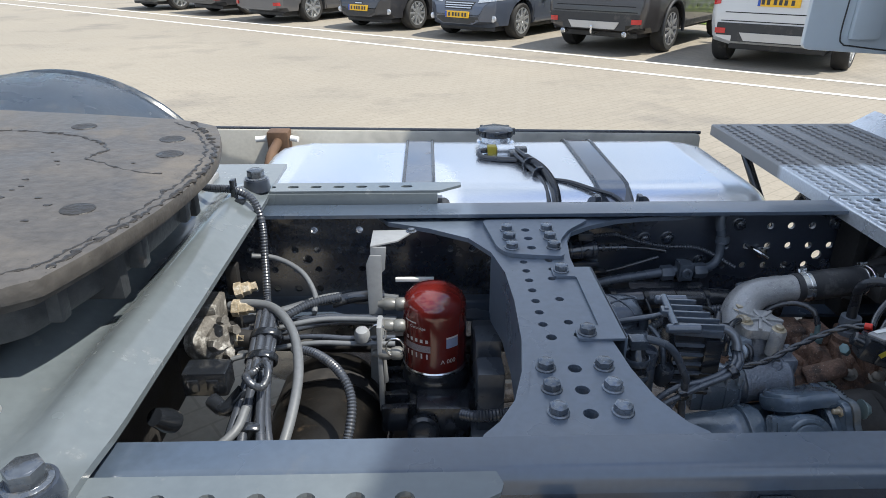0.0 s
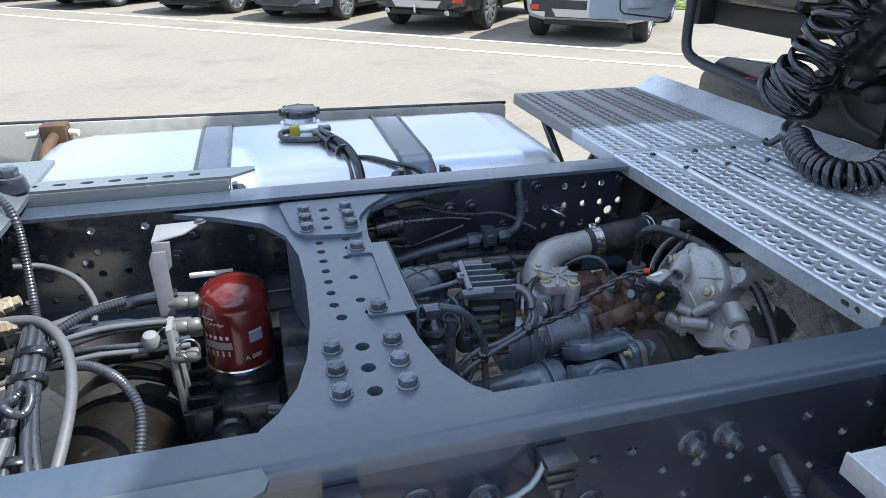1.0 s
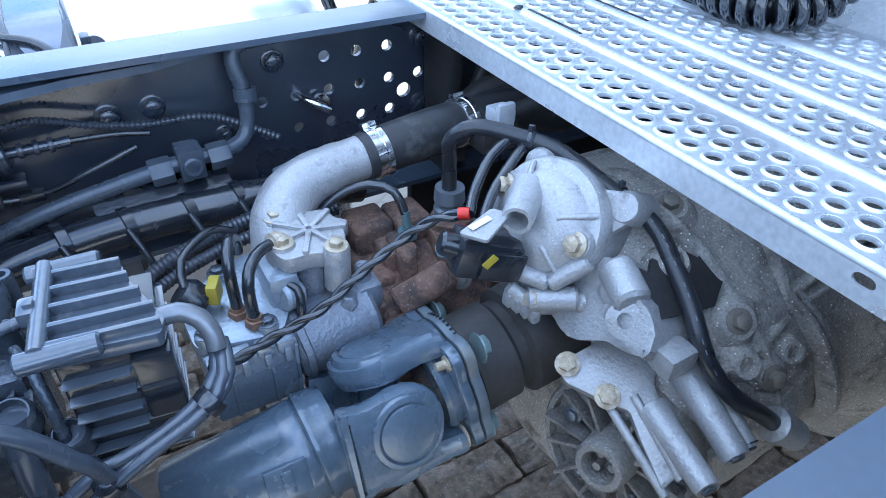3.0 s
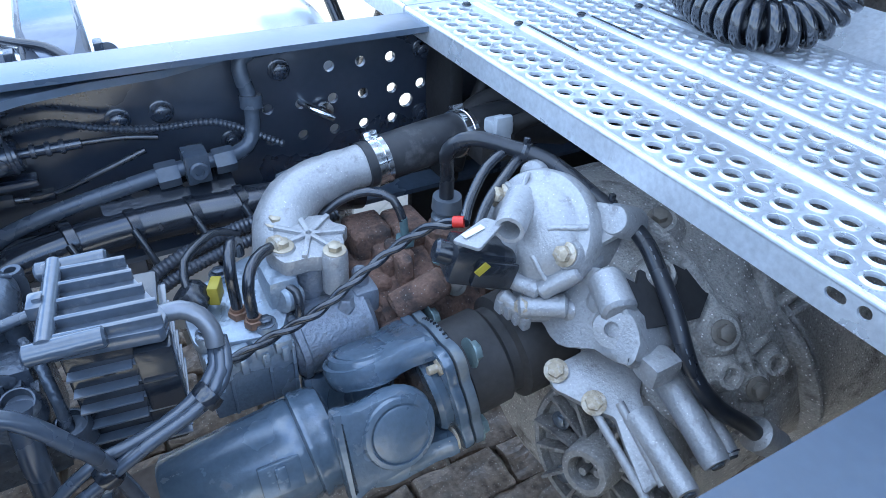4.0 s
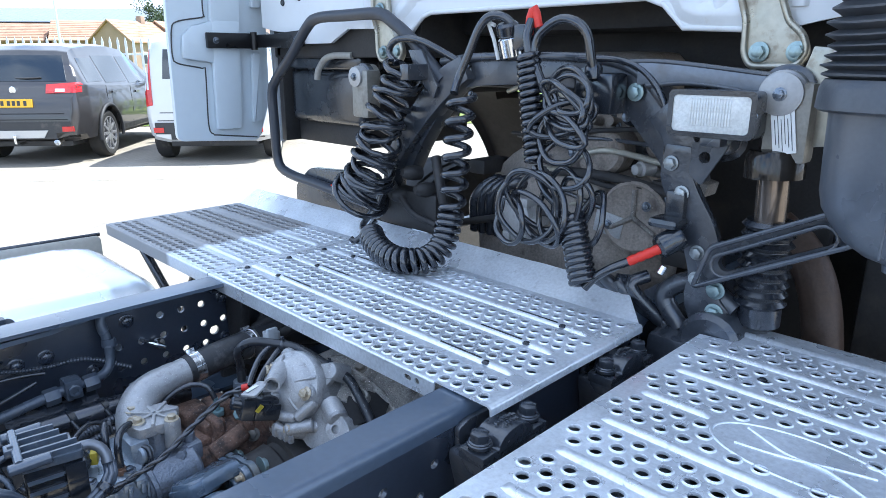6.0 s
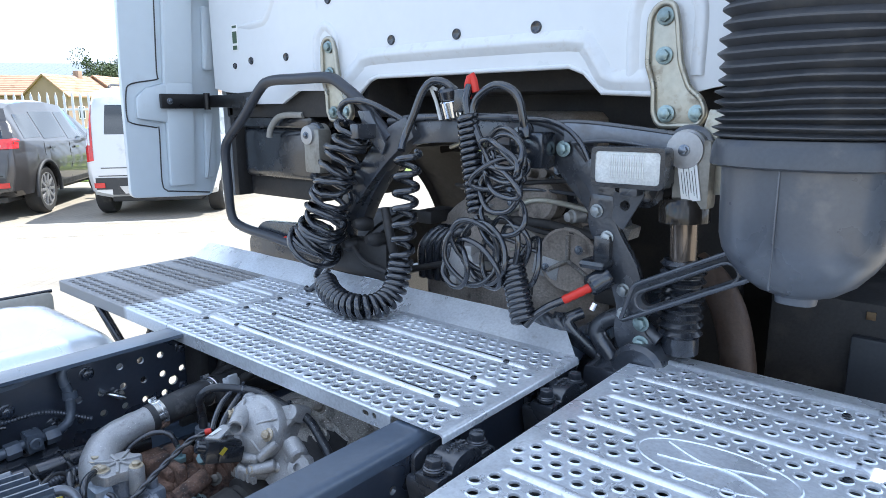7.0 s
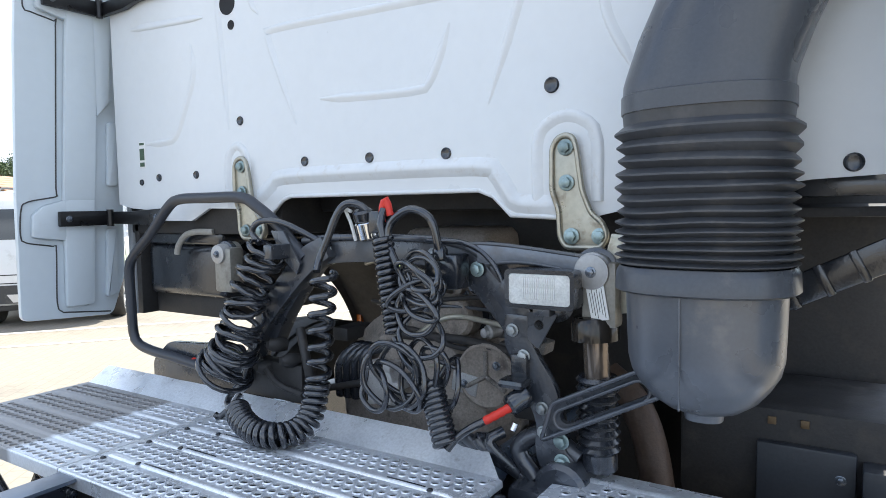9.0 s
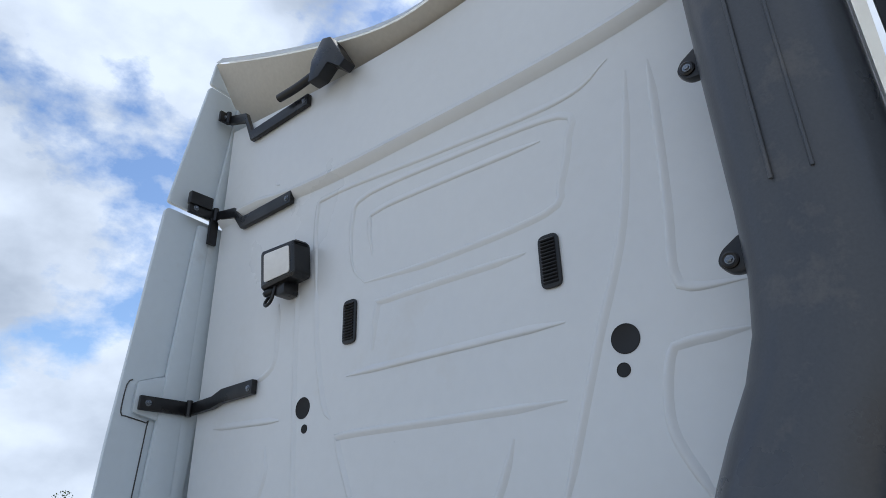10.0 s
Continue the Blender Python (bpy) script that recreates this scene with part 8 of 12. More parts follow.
def make_shaft():
    ob = thing("propeller_shaft", (0.45, YC, 0.46), "blue-grey painted propeller shaft with a universal joint", "propeller shaft")
    slope = 0.15
    ax = Vector((1, 0.0, slope)).normalized()
    JX, JZ = 0.655, 0.629

    def X(x, dy=0.0, dz=0.0):
        return Vector((x, YC + dy, JZ + slope * (x - JX) + dz))
    bm = bmesh.new()
    lathe(bm, [(0.050, 0), (0.050, 1.61), (0.048, 1.615)], X(-1.22), ax, 36)
    part("rear_tube", bm, SHAFT, ob)
    bm = bmesh.new()
    lathe(bm, [(0.050, 0), (0.0535, 0.004), (0.0535, 0.036), (0.052, 0.040)], X(0.385), ax, 36)
    part("seal_sleeve", bm, paint("rusty_sleeve", (0.12, 0.095, 0.075), 0.6, 0.2, 0.3, 120, 12, 0.3), ob)
    bm = bmesh.new()
    lathe(bm, [(0.054, 0), (0.0585, 0.006), (0.0585, 0.120), (0.0595, 0.123), (0.0595, 0.142), (0.0575, 0.146)], X(0.422), ax, 48)
    part("slip_tube", bm, SHAFT, ob)
    bm = bmesh.new()
    lathe(bm, [(0.0575, 0), (0.063, 0.003), (0.063, 0.008), (0.0605, 0.012), (0.061, 0.022), (0.056, 0.034), (0.040, 0.040)], X(0.566), ax, 48)
    yoke = part("yoke", bm, SHAFT, ob)
    th = radians(26)

    def ears(parent, x_from, sgn, axis):
        """Two forged ears with round bosses; axis is the direction of the bearings."""
        axis = Vector(axis)
        side = axis.cross(Vector((1, 0, 0)))
        c = X(JX)
        along_x = Vector((1, 0, slope)).normalized()
        for s in (-1, 1):
            f = bmesh.new()
            out = [(x_from, -0.056), (x_from + sgn * 0.012, -0.052), (JX - sgn * 0.040, -0.046), (JX - sgn * 0.02, -0.047)]
            for k in range(11):
                a = radians(-75 + 150 * k / 10)
                out.append((JX + sgn * 0.047 * math.cos(a), 0.047 * math.sin(a)))
            out += [(JX - sgn * 0.02, 0.047), (JX - sgn * 0.040, 0.046), (x_from + sgn * 0.012, 0.052), (x_from, 0.056)]
            up = (along_x.cross(side * s)).dot(axis * s) > 0
            prism(f, [(a - JX, b) for a, b in out], c + axis * (s * 0.046), along_x, side * s, 0.030 if up else -0.030, 0.011)
            part("ear", f, SHAFT, parent)
            f = bmesh.new()
            lathe(f, [(0.044, 0.0), (0.043, 0.026), (0.040, 0.031), (0.0355, 0.0325), (0.0345, 0.0325), (0.0338, 0.0295), (0.0325, 0.0295), (0.0315, 0.032), (0.028, 0.0335), (0.0, 0.034)], c + axis * (s * 0.046), axis * s, 40)
            part("bearing_cap", f, SHAFT, parent)
    ears(yoke, 0.588, 1, (0.0, -math.cos(th), math.sin(th)))
    bm = bmesh.new()
    lathe(bm, [(0.056, 0.0), (0.060, 0.006), (0.058, 0.016), (0.040, 0.02)], X(0.712), ax, 40)
    yk2 = part("flange_yoke", bm, SHAFT, ob)
    ears(yk2, 0.728, -1, (0.0, math.sin(th), math.cos(th)))

    def flange(x, thick, lobe):
        f = bmesh.new()
        out = []
        for k in range(64):
            w = 2 * math.pi * k / 64
            r = 0.072 + lobe * max(0.0, math.cos(4 * (w - radians(29)))) ** 1.5
            out.append((r * math.cos(w), r * math.sin(w)))
        prism(f, out, X(x), (0, 1, 0.0), (-slope, 0, 1), thick, 0.003)
        return f
    pale = paint("pale_flange", (0.16, 0.19, 0.22), 0.42, 0.2, 0.2, 120, 10, 0.2, dirt=(0.3, 0.27, 0.2), dirt_amount=0.2, dirt_scale=14)
    fl = part("joint_flange", flange(0.728, 0.013, 0.017), SHAFT, ob)
    bm = bmesh.new()
    for k in range(30):
        a = radians(6 * k - 90 + 26)
        box(bm, (-0.0006, -0.002, -0.0010), (0.003, 0.0015, 0.0010), 0.0004, Matrix.Translation(X(0.7405, 0.0745 * math.cos(a), 0.0745 * math.sin(a))) @ Matrix.Rotation(a, 4, "X"))
    part("serration", bm, BLACK, fl)
    part("companion_flange", flange(0.743, 0.013, 0.017), pale, ob)
    nut = bolt_mesh("flange_nut", 0.0105, BRASS, 0.9, 1.35, 0.012)
    for k in range(4):
        w = radians(29 + 90 * k)
        piece("nut", nut, at(X(0.728) + Vector((0, 0.072 * math.cos(w), 0.072 * math.sin(w))), (-1, 0, 0), k), fl)
        piece("bolt_head", BOLT_G, at(X(0.757) + Vector((0, 0.072 * math.cos(w), 0.072 * math.sin(w))), (1, 0, 0), k), fl)
    bm = bmesh.new()
    for v in (Vector((0, -math.cos(th), math.sin(th))), Vector((0, math.sin(th), math.cos(th)))):
        cyl(bm, X(JX) - v * 0.055, X(JX) + v * 0.055, 0.024, seg=18)
    part("joint_cross", bm, SHAFT, ob)
    bm = bmesh.new()
    q = X(0.528) + Vector((0, -0.048, 0.034))
    box(bm, (-0.022, -0.017, -0.004), (0.022, 0.017, 0.006), 0.002, Matrix.Translation(q) @ Matrix.Rotation(radians(55), 4, "X"))
    box(bm, (-0.006, -0.012, 0.004), (0.006, 0.012, 0.010), 0.002, Matrix.Translation(q) @ Matrix.Rotation(radians(55), 4, "X"))
    part("balance_weight", bm, SHAFT, ob)
    bm = bmesh.new()
    lathe(bm, [(0.055, 0), (0.062, 0.004), (0.062, 0.052), (0.056, 0.058), (0.056, 0.07), (0.068, 0.074), (0.070, 0.17)], X(0.756), ax, 48)
    part("output_sleeve", bm, paint("dark_output", (0.060, 0.057, 0.055), 0.55, 0.2, 0.25, 120, 10, 0.2), ob)


make_shaft()


def make_pump():
    ob = thing("coolant_pump", (0.62, 1.16, 0.58), "dusty aluminium pump with a starred cap and pipe elbow", "pump")
    d = Vector((0.02, -0.06, 1)).normalized()
    c = Vector((0.640, 1.183, 0.788))
    bm = bmesh.new()
    lathe(bm, [(0.044, -0.17), (0.040, -0.10), (0.035, -0.06), (0.035, -0.022), (0.042, -0.016)], c, d, 36)
    lumps(bm, 0.0012, 45)
    body = part("body", bm, GREYALU, ob)
    # three-lobed cap
    out = []
    for k in range(60):
        w = 2 * math.pi * k / 60
        r = 0.042 + 0.014 * max(0.0, math.cos(1.5 * (w - radians(-35)))) ** 2 + 0.002 * math.cos(8 * w)
        out.append((r * math.cos(w), r * math.sin(w)))
    bm = bmesh.new()
    prism(bm, out, c - d * 0.020, (1, 0, -0.02), (0, 1, 0.06), 0.022, 0.004)
    lumps(bm, 0.001, 60)
    cap = part("cap", bm, ALU, ob, "pitted aluminium cap with raised ribs")
    m = at(c, d)
    bm = bmesh.new()
    for k in range(7):
        w = 2 * math.pi * k / 7 + 0.35
        f = bmesh.new()
        box(f, (0.003, -0.0035, -0.003), (0.043, 0.0035, 0.0065), 0.002, m @ Matrix.Rotation(w, 4, "Z"))
        merge(bm, f)
    pieces_of("star_rib", bm, ALU, cap)
    for x, y in ((0.655, 1.137), (0.613, 1.222), (0.604, 1.170)):
        bm = bmesh.new()
        lathe(bm, [(0.0155, -0.05), (0.0150, 0.004), (0.013, 0.007), (0, 0.007)], (x, y, 0.786), d, 18)
        part("lug", bm, ALU, cap)
        piece("bolt", BOLT_Z, at((x, y, 0.793), d, x * 40), cap)
    bm = bmesh.new()
    path = curve_points([(0.618, 1.218, 0.748), (0.628, 1.243, 0.777), (0.655, 1.262, 0.798), (0.70, 1.268, 0.810), (0.762, 1.270, 0.817)], 0.008)
    n = len(path)
    sweep(bm, path, lambda i: 0.040 - 0.0115 * min(1.0, i / n * 1.3), 24)
    lumps(bm, 0.0016, 60)
    part("elbow", bm, ALU, ob, "pitted aluminium elbow")
    bm = bmesh.new()
    cyl(bm, (0.640, 1.297, 0.800), (0.672, 1.297, 0.808), 0.0115, seg=12, bev=0.002)
    cyl(bm, (0.660, 1.29, 0.802), (0.676, 1.28, 0.806), 0.015, seg=6, bev=0.002)
    pieces_of("fitting", bm, GREYM, ob)
    bm = bmesh.new()
    cyl(bm, (0.586, 1.135, 0.675), (0.690, 1.140, 0.682), 0.044, seg=30, bev=0.006)
    lathe(bm, [(0.047, 0), (0.047, 0.008), (0.044, 0.010)], (0.592, 1.135, 0.675), (1, 0.05, 0.07), 30)
    box(bm, (0.672, 1.125, 0.690), (0.705, 1.160, 0.728), 0.008)
    cyl(bm, (0.688, 1.147, 0.70), (0.688, 1.147, 0.748), 0.0105, seg=16, bev=0.003)
    cyl(bm, (0.668, 1.135, 0.715), (0.655, 1.115, 0.722), 0.010, seg=6, bev=0.002)
    lumps(bm, 0.001, 60)
    pieces_of("lower_body", bm, GREYALU, ob)
    return ob


GREYALU = paint("grey_alloy", (0.26, 0.285, 0.33), 0.36, 0.45, 0.25, 220, 16, 0.6, dirt=(0.13, 0.12, 0.11), dirt_amount=0.30, dirt_scale=40)
GREYM = paint("grey_fitting", (0.16, 0.18, 0.21), 0.36, 0.4, 0.15, 100, 12, 0.1)
BOLT_Z = bolt_mesh("zinc_bolt", 0.0085, paint("dull_zinc", (0.48, 0.42, 0.31), 0.45, 0.5, 0.2, 200, 30, 0.1), 0.8, 1.6)
make_pump()


def make_hose():
    ob = thing("coolant_hose", (0.88, 1.31, 0.76), "thick black rubber coolant hose with steel clamps", "hose")
    P = [(0.745, 1.268, 0.815), (0.85, 1.276, 0.824), (0.93, 1.288, 0.822), (1.00, 1.30, 0.815), (1.10, 1.30, 0.79)]
    path = curve_points(P, 0.01)
    bm = bmesh.new()
    sweep(bm, path, 0.0315, 28)
    part("hose", bm, paint("scuffed_rubber", (0.030, 0.031, 0.034), 0.42, 0.0, 0.25, 120, 12, 0.10, dirt=(0.17, 0.165, 0.16), dirt_amount=0.20, dirt_scale=26), ob)
    for k in (1, 14):
        p, d = path[k + 1], path[k + 2] - path[k]
        bm = bmesh.new()
        lathe(bm, [(0.0315, -0.011), (0.0338, -0.010), (0.0338, -0.003), (0.0328, -0.002), (0.0328, 0.002), (0.0338, 0.003), (0.0338, 0.010), (0.0315, 0.011)], p, d, 32)
        cl = part("clamp", bm, CHROME, ob, "steel hose clamp")
        bm = bmesh.new()
        box(bm, (-0.010, -0.006, 0.030), (0.010, 0.006, 0.041), 0.003, at(p, d) @ Matrix.Rotation(1.2, 4, "Z") @ Matrix.Rotation(radians(90), 4, "Y"))
        part("clamp_screw", bm, CHROME, cl)


make_hose()


def make_valve_block():
    ob = thing("actuator_block", (0.54, 1.14, 0.55), "grey alloy actuator block with black pipes", "actuator")
    alloy = paint("alloy_block", (0.36, 0.41, 0.47), 0.30, 0.5, 0.2, 200, 12, 0.3, dirt=(0.13, 0.12, 0.11), dirt_amount=0.25, dirt_scale=14)
    bm = bmesh.new()
    box(bm, (0.489, 1.100, 0.628), (0.588, 1.20, 0.712), 0.005)
    block = part("block", bm, alloy, ob)
    bm = bmesh.new()
    for x in (0.512, 0.556, 0.584):
        box(bm, (x - 0.002, 1.096, 0.632), (x + 0.002, 1.104, 0.708), 0.001)
    for x in (0.500, 0.528, 0.552, 0.574):
        box(bm, (x - 0.010, 1.094, 0.704), (x + 0.010, 1.115, 0.721), 0.004)
        box(bm, (x - 0.004, 1.090, 0.694), (x + 0.004, 1.10, 0.715), 0.002)
    pieces_of("rib", bm, alloy, block)
    bm = bmesh.new()
    prism(bm, rounded([(-0.060, -0.020), (0.030, -0.036), (0.066, 0.02), (0.062, 0.085), (0.030, 0.095), (-0.030, 0.07), (-0.062, 0.03)], 0.012), (0.545, 1.145, 0.712), (1, 0, 0), (0, 1, 0.18), 0.018, 0.005)
    plate_ = part("cover_plate", bm, alloy, ob)
    for x, y in ((0.500, 1.132), (0.563, 1.122), (0.598, 1.165), (0.592, 1.215), (0.535, 1.212)):
        bm = bmesh.new()
        lathe(bm, [(0.014, -0.012), (0.012, 0.004), (0, 0.004)], (x, y, 0.732 + 0.18 * (y - 1.145)), seg=14)
        part("boss", bm, alloy, plate_)
        piece("bolt", BOLT_S, at((x, y, 0.736 + 0.18 * (y - 1.145))), plate_)
    bm = bmesh.new()
    box(bm, (0.575, 1.14, 0.72), (0.612, 1.20, 0.768), 0.010)
    cyl(bm, (0.610, 1.150, 0.735), (0.585, 1.14, 0.742), 0.017, seg=18, bev=0.004)
    pieces_of("stub", bm, alloy, ob)
    for p in ((0.540, 1.150, 0.728), (0.552, 1.128, 0.728)):
        bm = bmesh.new()
        prism(bm, hexa(0.0115), p, (1, 0, 0), (0, 1, 0), 0.010, 0.001)
        lathe(bm, [(0.008, 0.01), (0.008, 0.014), (0, 0.014)], p, seg=10)
        part("nut", bm, paint("copper_nut", (0.30, 0.19, 0.13), 0.45, 0.6, 0.2, 120, 20, 0.1), ob)
    bm = bmesh.new()
    tube(bm, [(0.540, 1.150, 0.735), (0.540, 1.152, 0.79), (0.548, 1.175, 0.808), (0.560, 1.20, 0.795), (0.562, 1.21, 0.77)], 0.0066, 10)
    tube(bm, [(0.552, 1.128, 0.735), (0.552, 1.13, 0.778), (0.562, 1.145, 0.795), (0.580, 1.165, 0.796), (0.600, 1.176, 0.792)], 0.0066, 10)
    tube(bm, [(0.596, 1.145, 0.755), (0.604, 1.135, 0.752), (0.604, 1.125, 0.735), (0.598, 1.12, 0.705)], 0.0055, 8)
    pieces_of("pipe", bm, RUBBER, ob)
    bm = bmesh.new()
    lathe(bm, [(0.008, 0), (0.0125, 0.001), (0.0125, 0.012), (0.009, 0.014)], (0.592, 1.172, 0.7935), (1, 0.35, -0.15), 12)
    part("brass_collar", bm, BRASS, ob)
    bm = bmesh.new()
    box(bm, (-0.006, -0.010, -0.010), (0.006, 0.014, 0.014), 0.002, Matrix.Translation((0.522, 1.166, 0.757)) @ Matrix.Rotation(radians(-25), 4, "Z"))
    part("tag", bm, YELLOW, ob, "yellow tag")
    bm = bmesh.new()
    lathe(bm, [(0.012, 0), (0.020, 0.006), (0.021, 0.022), (0.016, 0.030), (0, 0.032)], (0.508, 1.168, 0.742), (-0.5, 0.2, 0.6), 18)
    tube(bm, [(0.495, 1.175, 0.765), (0.50, 1.20, 0.785), (0.54, 1.235, 0.79), (0.57, 1.25, 0.77)], 0.005, 8)
    pieces_of("connector", bm, BLACK, ob)


make_valve_block()


def make_ecu():
    ob = thing("control_unit", (0.42, 1.03, 0.70), "finned grey plastic control unit with a silver connector", "control unit")
    G = paint("unit_plastic", (0.078, 0.094, 0.120), 0.24, 0.0, 0.18, 160, 8, 0.10, dirt=(0.24, 0.23, 0.22), dirt_amount=0.10, dirt_scale=40, spec=1.0, coat=0.3)
    M = Matrix.Translation((0.425, 1.030, 0.892)) @ Matrix.Rotation(radians(-7), 4, "Z")
    lid_out = [(-0.038, -0.050), (0.042, -0.054), (0.046, -0.036), (0.022, 0.022), (0.018, 0.044), (-0.036, 0.046)]
    bm = bmesh.new()
    prism(bm, rounded(lid_out, 0.003, 2), M @ Vector((0, 0, -0.014)), M.to_3x3() @ Vector((1, 0, 0)), M.to_3x3() @ Vector((0, 1, 0)), 0.014, 0.003)
    lid = part("lid", bm, G, ob)
    for k, (y, x1) in enumerate(((-0.046, 0.043), (-0.026, 0.040), (-0.004, 0.031), (0.018, 0.023), (0.039, 0.018))):
        rb = bmesh.new()
        box(rb, (-0.034, y - 0.0024, -0.002), (x1, y + 0.0024, 0.0085), 0.0012, M)
        part("rib", rb, G, lid)
    bm = bmesh.new()
    box(bm, (-0.034, -0.046, -0.135), (0.038, 0.044, -0.014), 0.004, M)
    body = part("body", bm, BLACK, ob)
    bm = bmesh.new()
    box(bm, (0.016, -0.055, -0.084), (0.045, -0.03, -0.018), 0.004, M)
    box(bm, (0.018, -0.058, -0.050), (0.043, -0.05, -0.047), 0.001, M)
    pieces_of("side_box", bm, BLACK, body)
    fn = bmesh.new()
    box(fn, (-0.032, -0.0555, -0.0022), (0.014, -0.045, 0.0), 0.0008)
    box(fn, (0.014, -0.0515, -0.0022), (0.042, -0.044, 0.0), 0.0008)
    box(fn, (0.036, -0.044, -0.0022), (0.0425, 0.042, 0.0), 0.0008)
    me = finish(bpy.data.meshes.new("fin"), fn, G)
    for k in range(6):
        piece("fin", me, M @ Matrix.Translation((0, 0, -0.030 - 0.0185 * k)), body)
    bm = bmesh.new()
    for y in (-0.052, 0.050):
        cyl(bm, M @ Vector((-0.052, y, 0.000)), M @ Vector((0.004, y, 0.003)), 0.0085, seg=16, bev=0.002)
    cyl(bm, M @ Vector((-0.037, -0.052, 0.005)), M @ Vector((-0.037, 0.052, 0.005)), 0.0070, seg=14)
    box(bm, (-0.052, -0.012, -0.002), (-0.032, 0.010, 0.011), 0.003, M)
    box(bm, (-0.047, -0.005, 0.009), (-0.040, 0.003, 0.014), 0.001, M)
    pieces_of("bracket_tube", bm, G, ob)
    bm = bmesh.new()
    tube(bm, [(0.460, 1.003, 0.880), (0.476, 1.004, 0.879), (0.489, 0.998, 0.872), (0.495, 0.990, 0.860), (0.495, 0.984, 0.848)], 0.0080, 16)
    con = part("connector", bm, paint("silver_connector", (0.22, 0.23, 0.25), 0.28, 0.5, 0.15, 120, 14, 0.1), ob, "silver angled connector")
    for k, (dx, dy) in enumerate(((0, 0), (0.009, 0.004), (-0.006, 0.008))):
        bm = bmesh.new()
        tube(bm, [(0.497 + dx * 0.5, 0.990 + dy, 0.846), (0.493 + dx * 0.6, 0.965 + dy, 0.836), (0.472 + dx, 0.950 + dy, 0.822), (0.432 + dx, 0.945 + dy, 0.806), (0.390 + dx, 0.940 + dy, 0.786 + 0.006 * k), (0.354 + dx * 2, 0.932 + dy, 0.765), (0.32 + dx * 2, 0.905 + dy, 0.70), (0.30, 0.88, 0.55)], 0.0054)
        part("cable", bm, CABLEG, con)
    bm = bmesh.new()
    for p, d in (((0.478, 0.954, 0.825), (-1, -0.3, -0.5)), ((0.394, 0.944, 0.790), (-1, -0.1, -0.5)), ((0.352, 0.934, 0.764), (-1, -0.3, -0.9))):
        lathe(bm, [(0.0120, -0.006), (0.0135, 0.0), (0.0120, 0.006)], p, d, 14)
    pieces_of("tie", bm, RUBBER, con)


CABLEG = paint("grey_cable", (0.072, 0.086, 0.110), 0.28, 0.0, 0.18, 120, 12, 0.05, spec=1.0)
make_ecu()


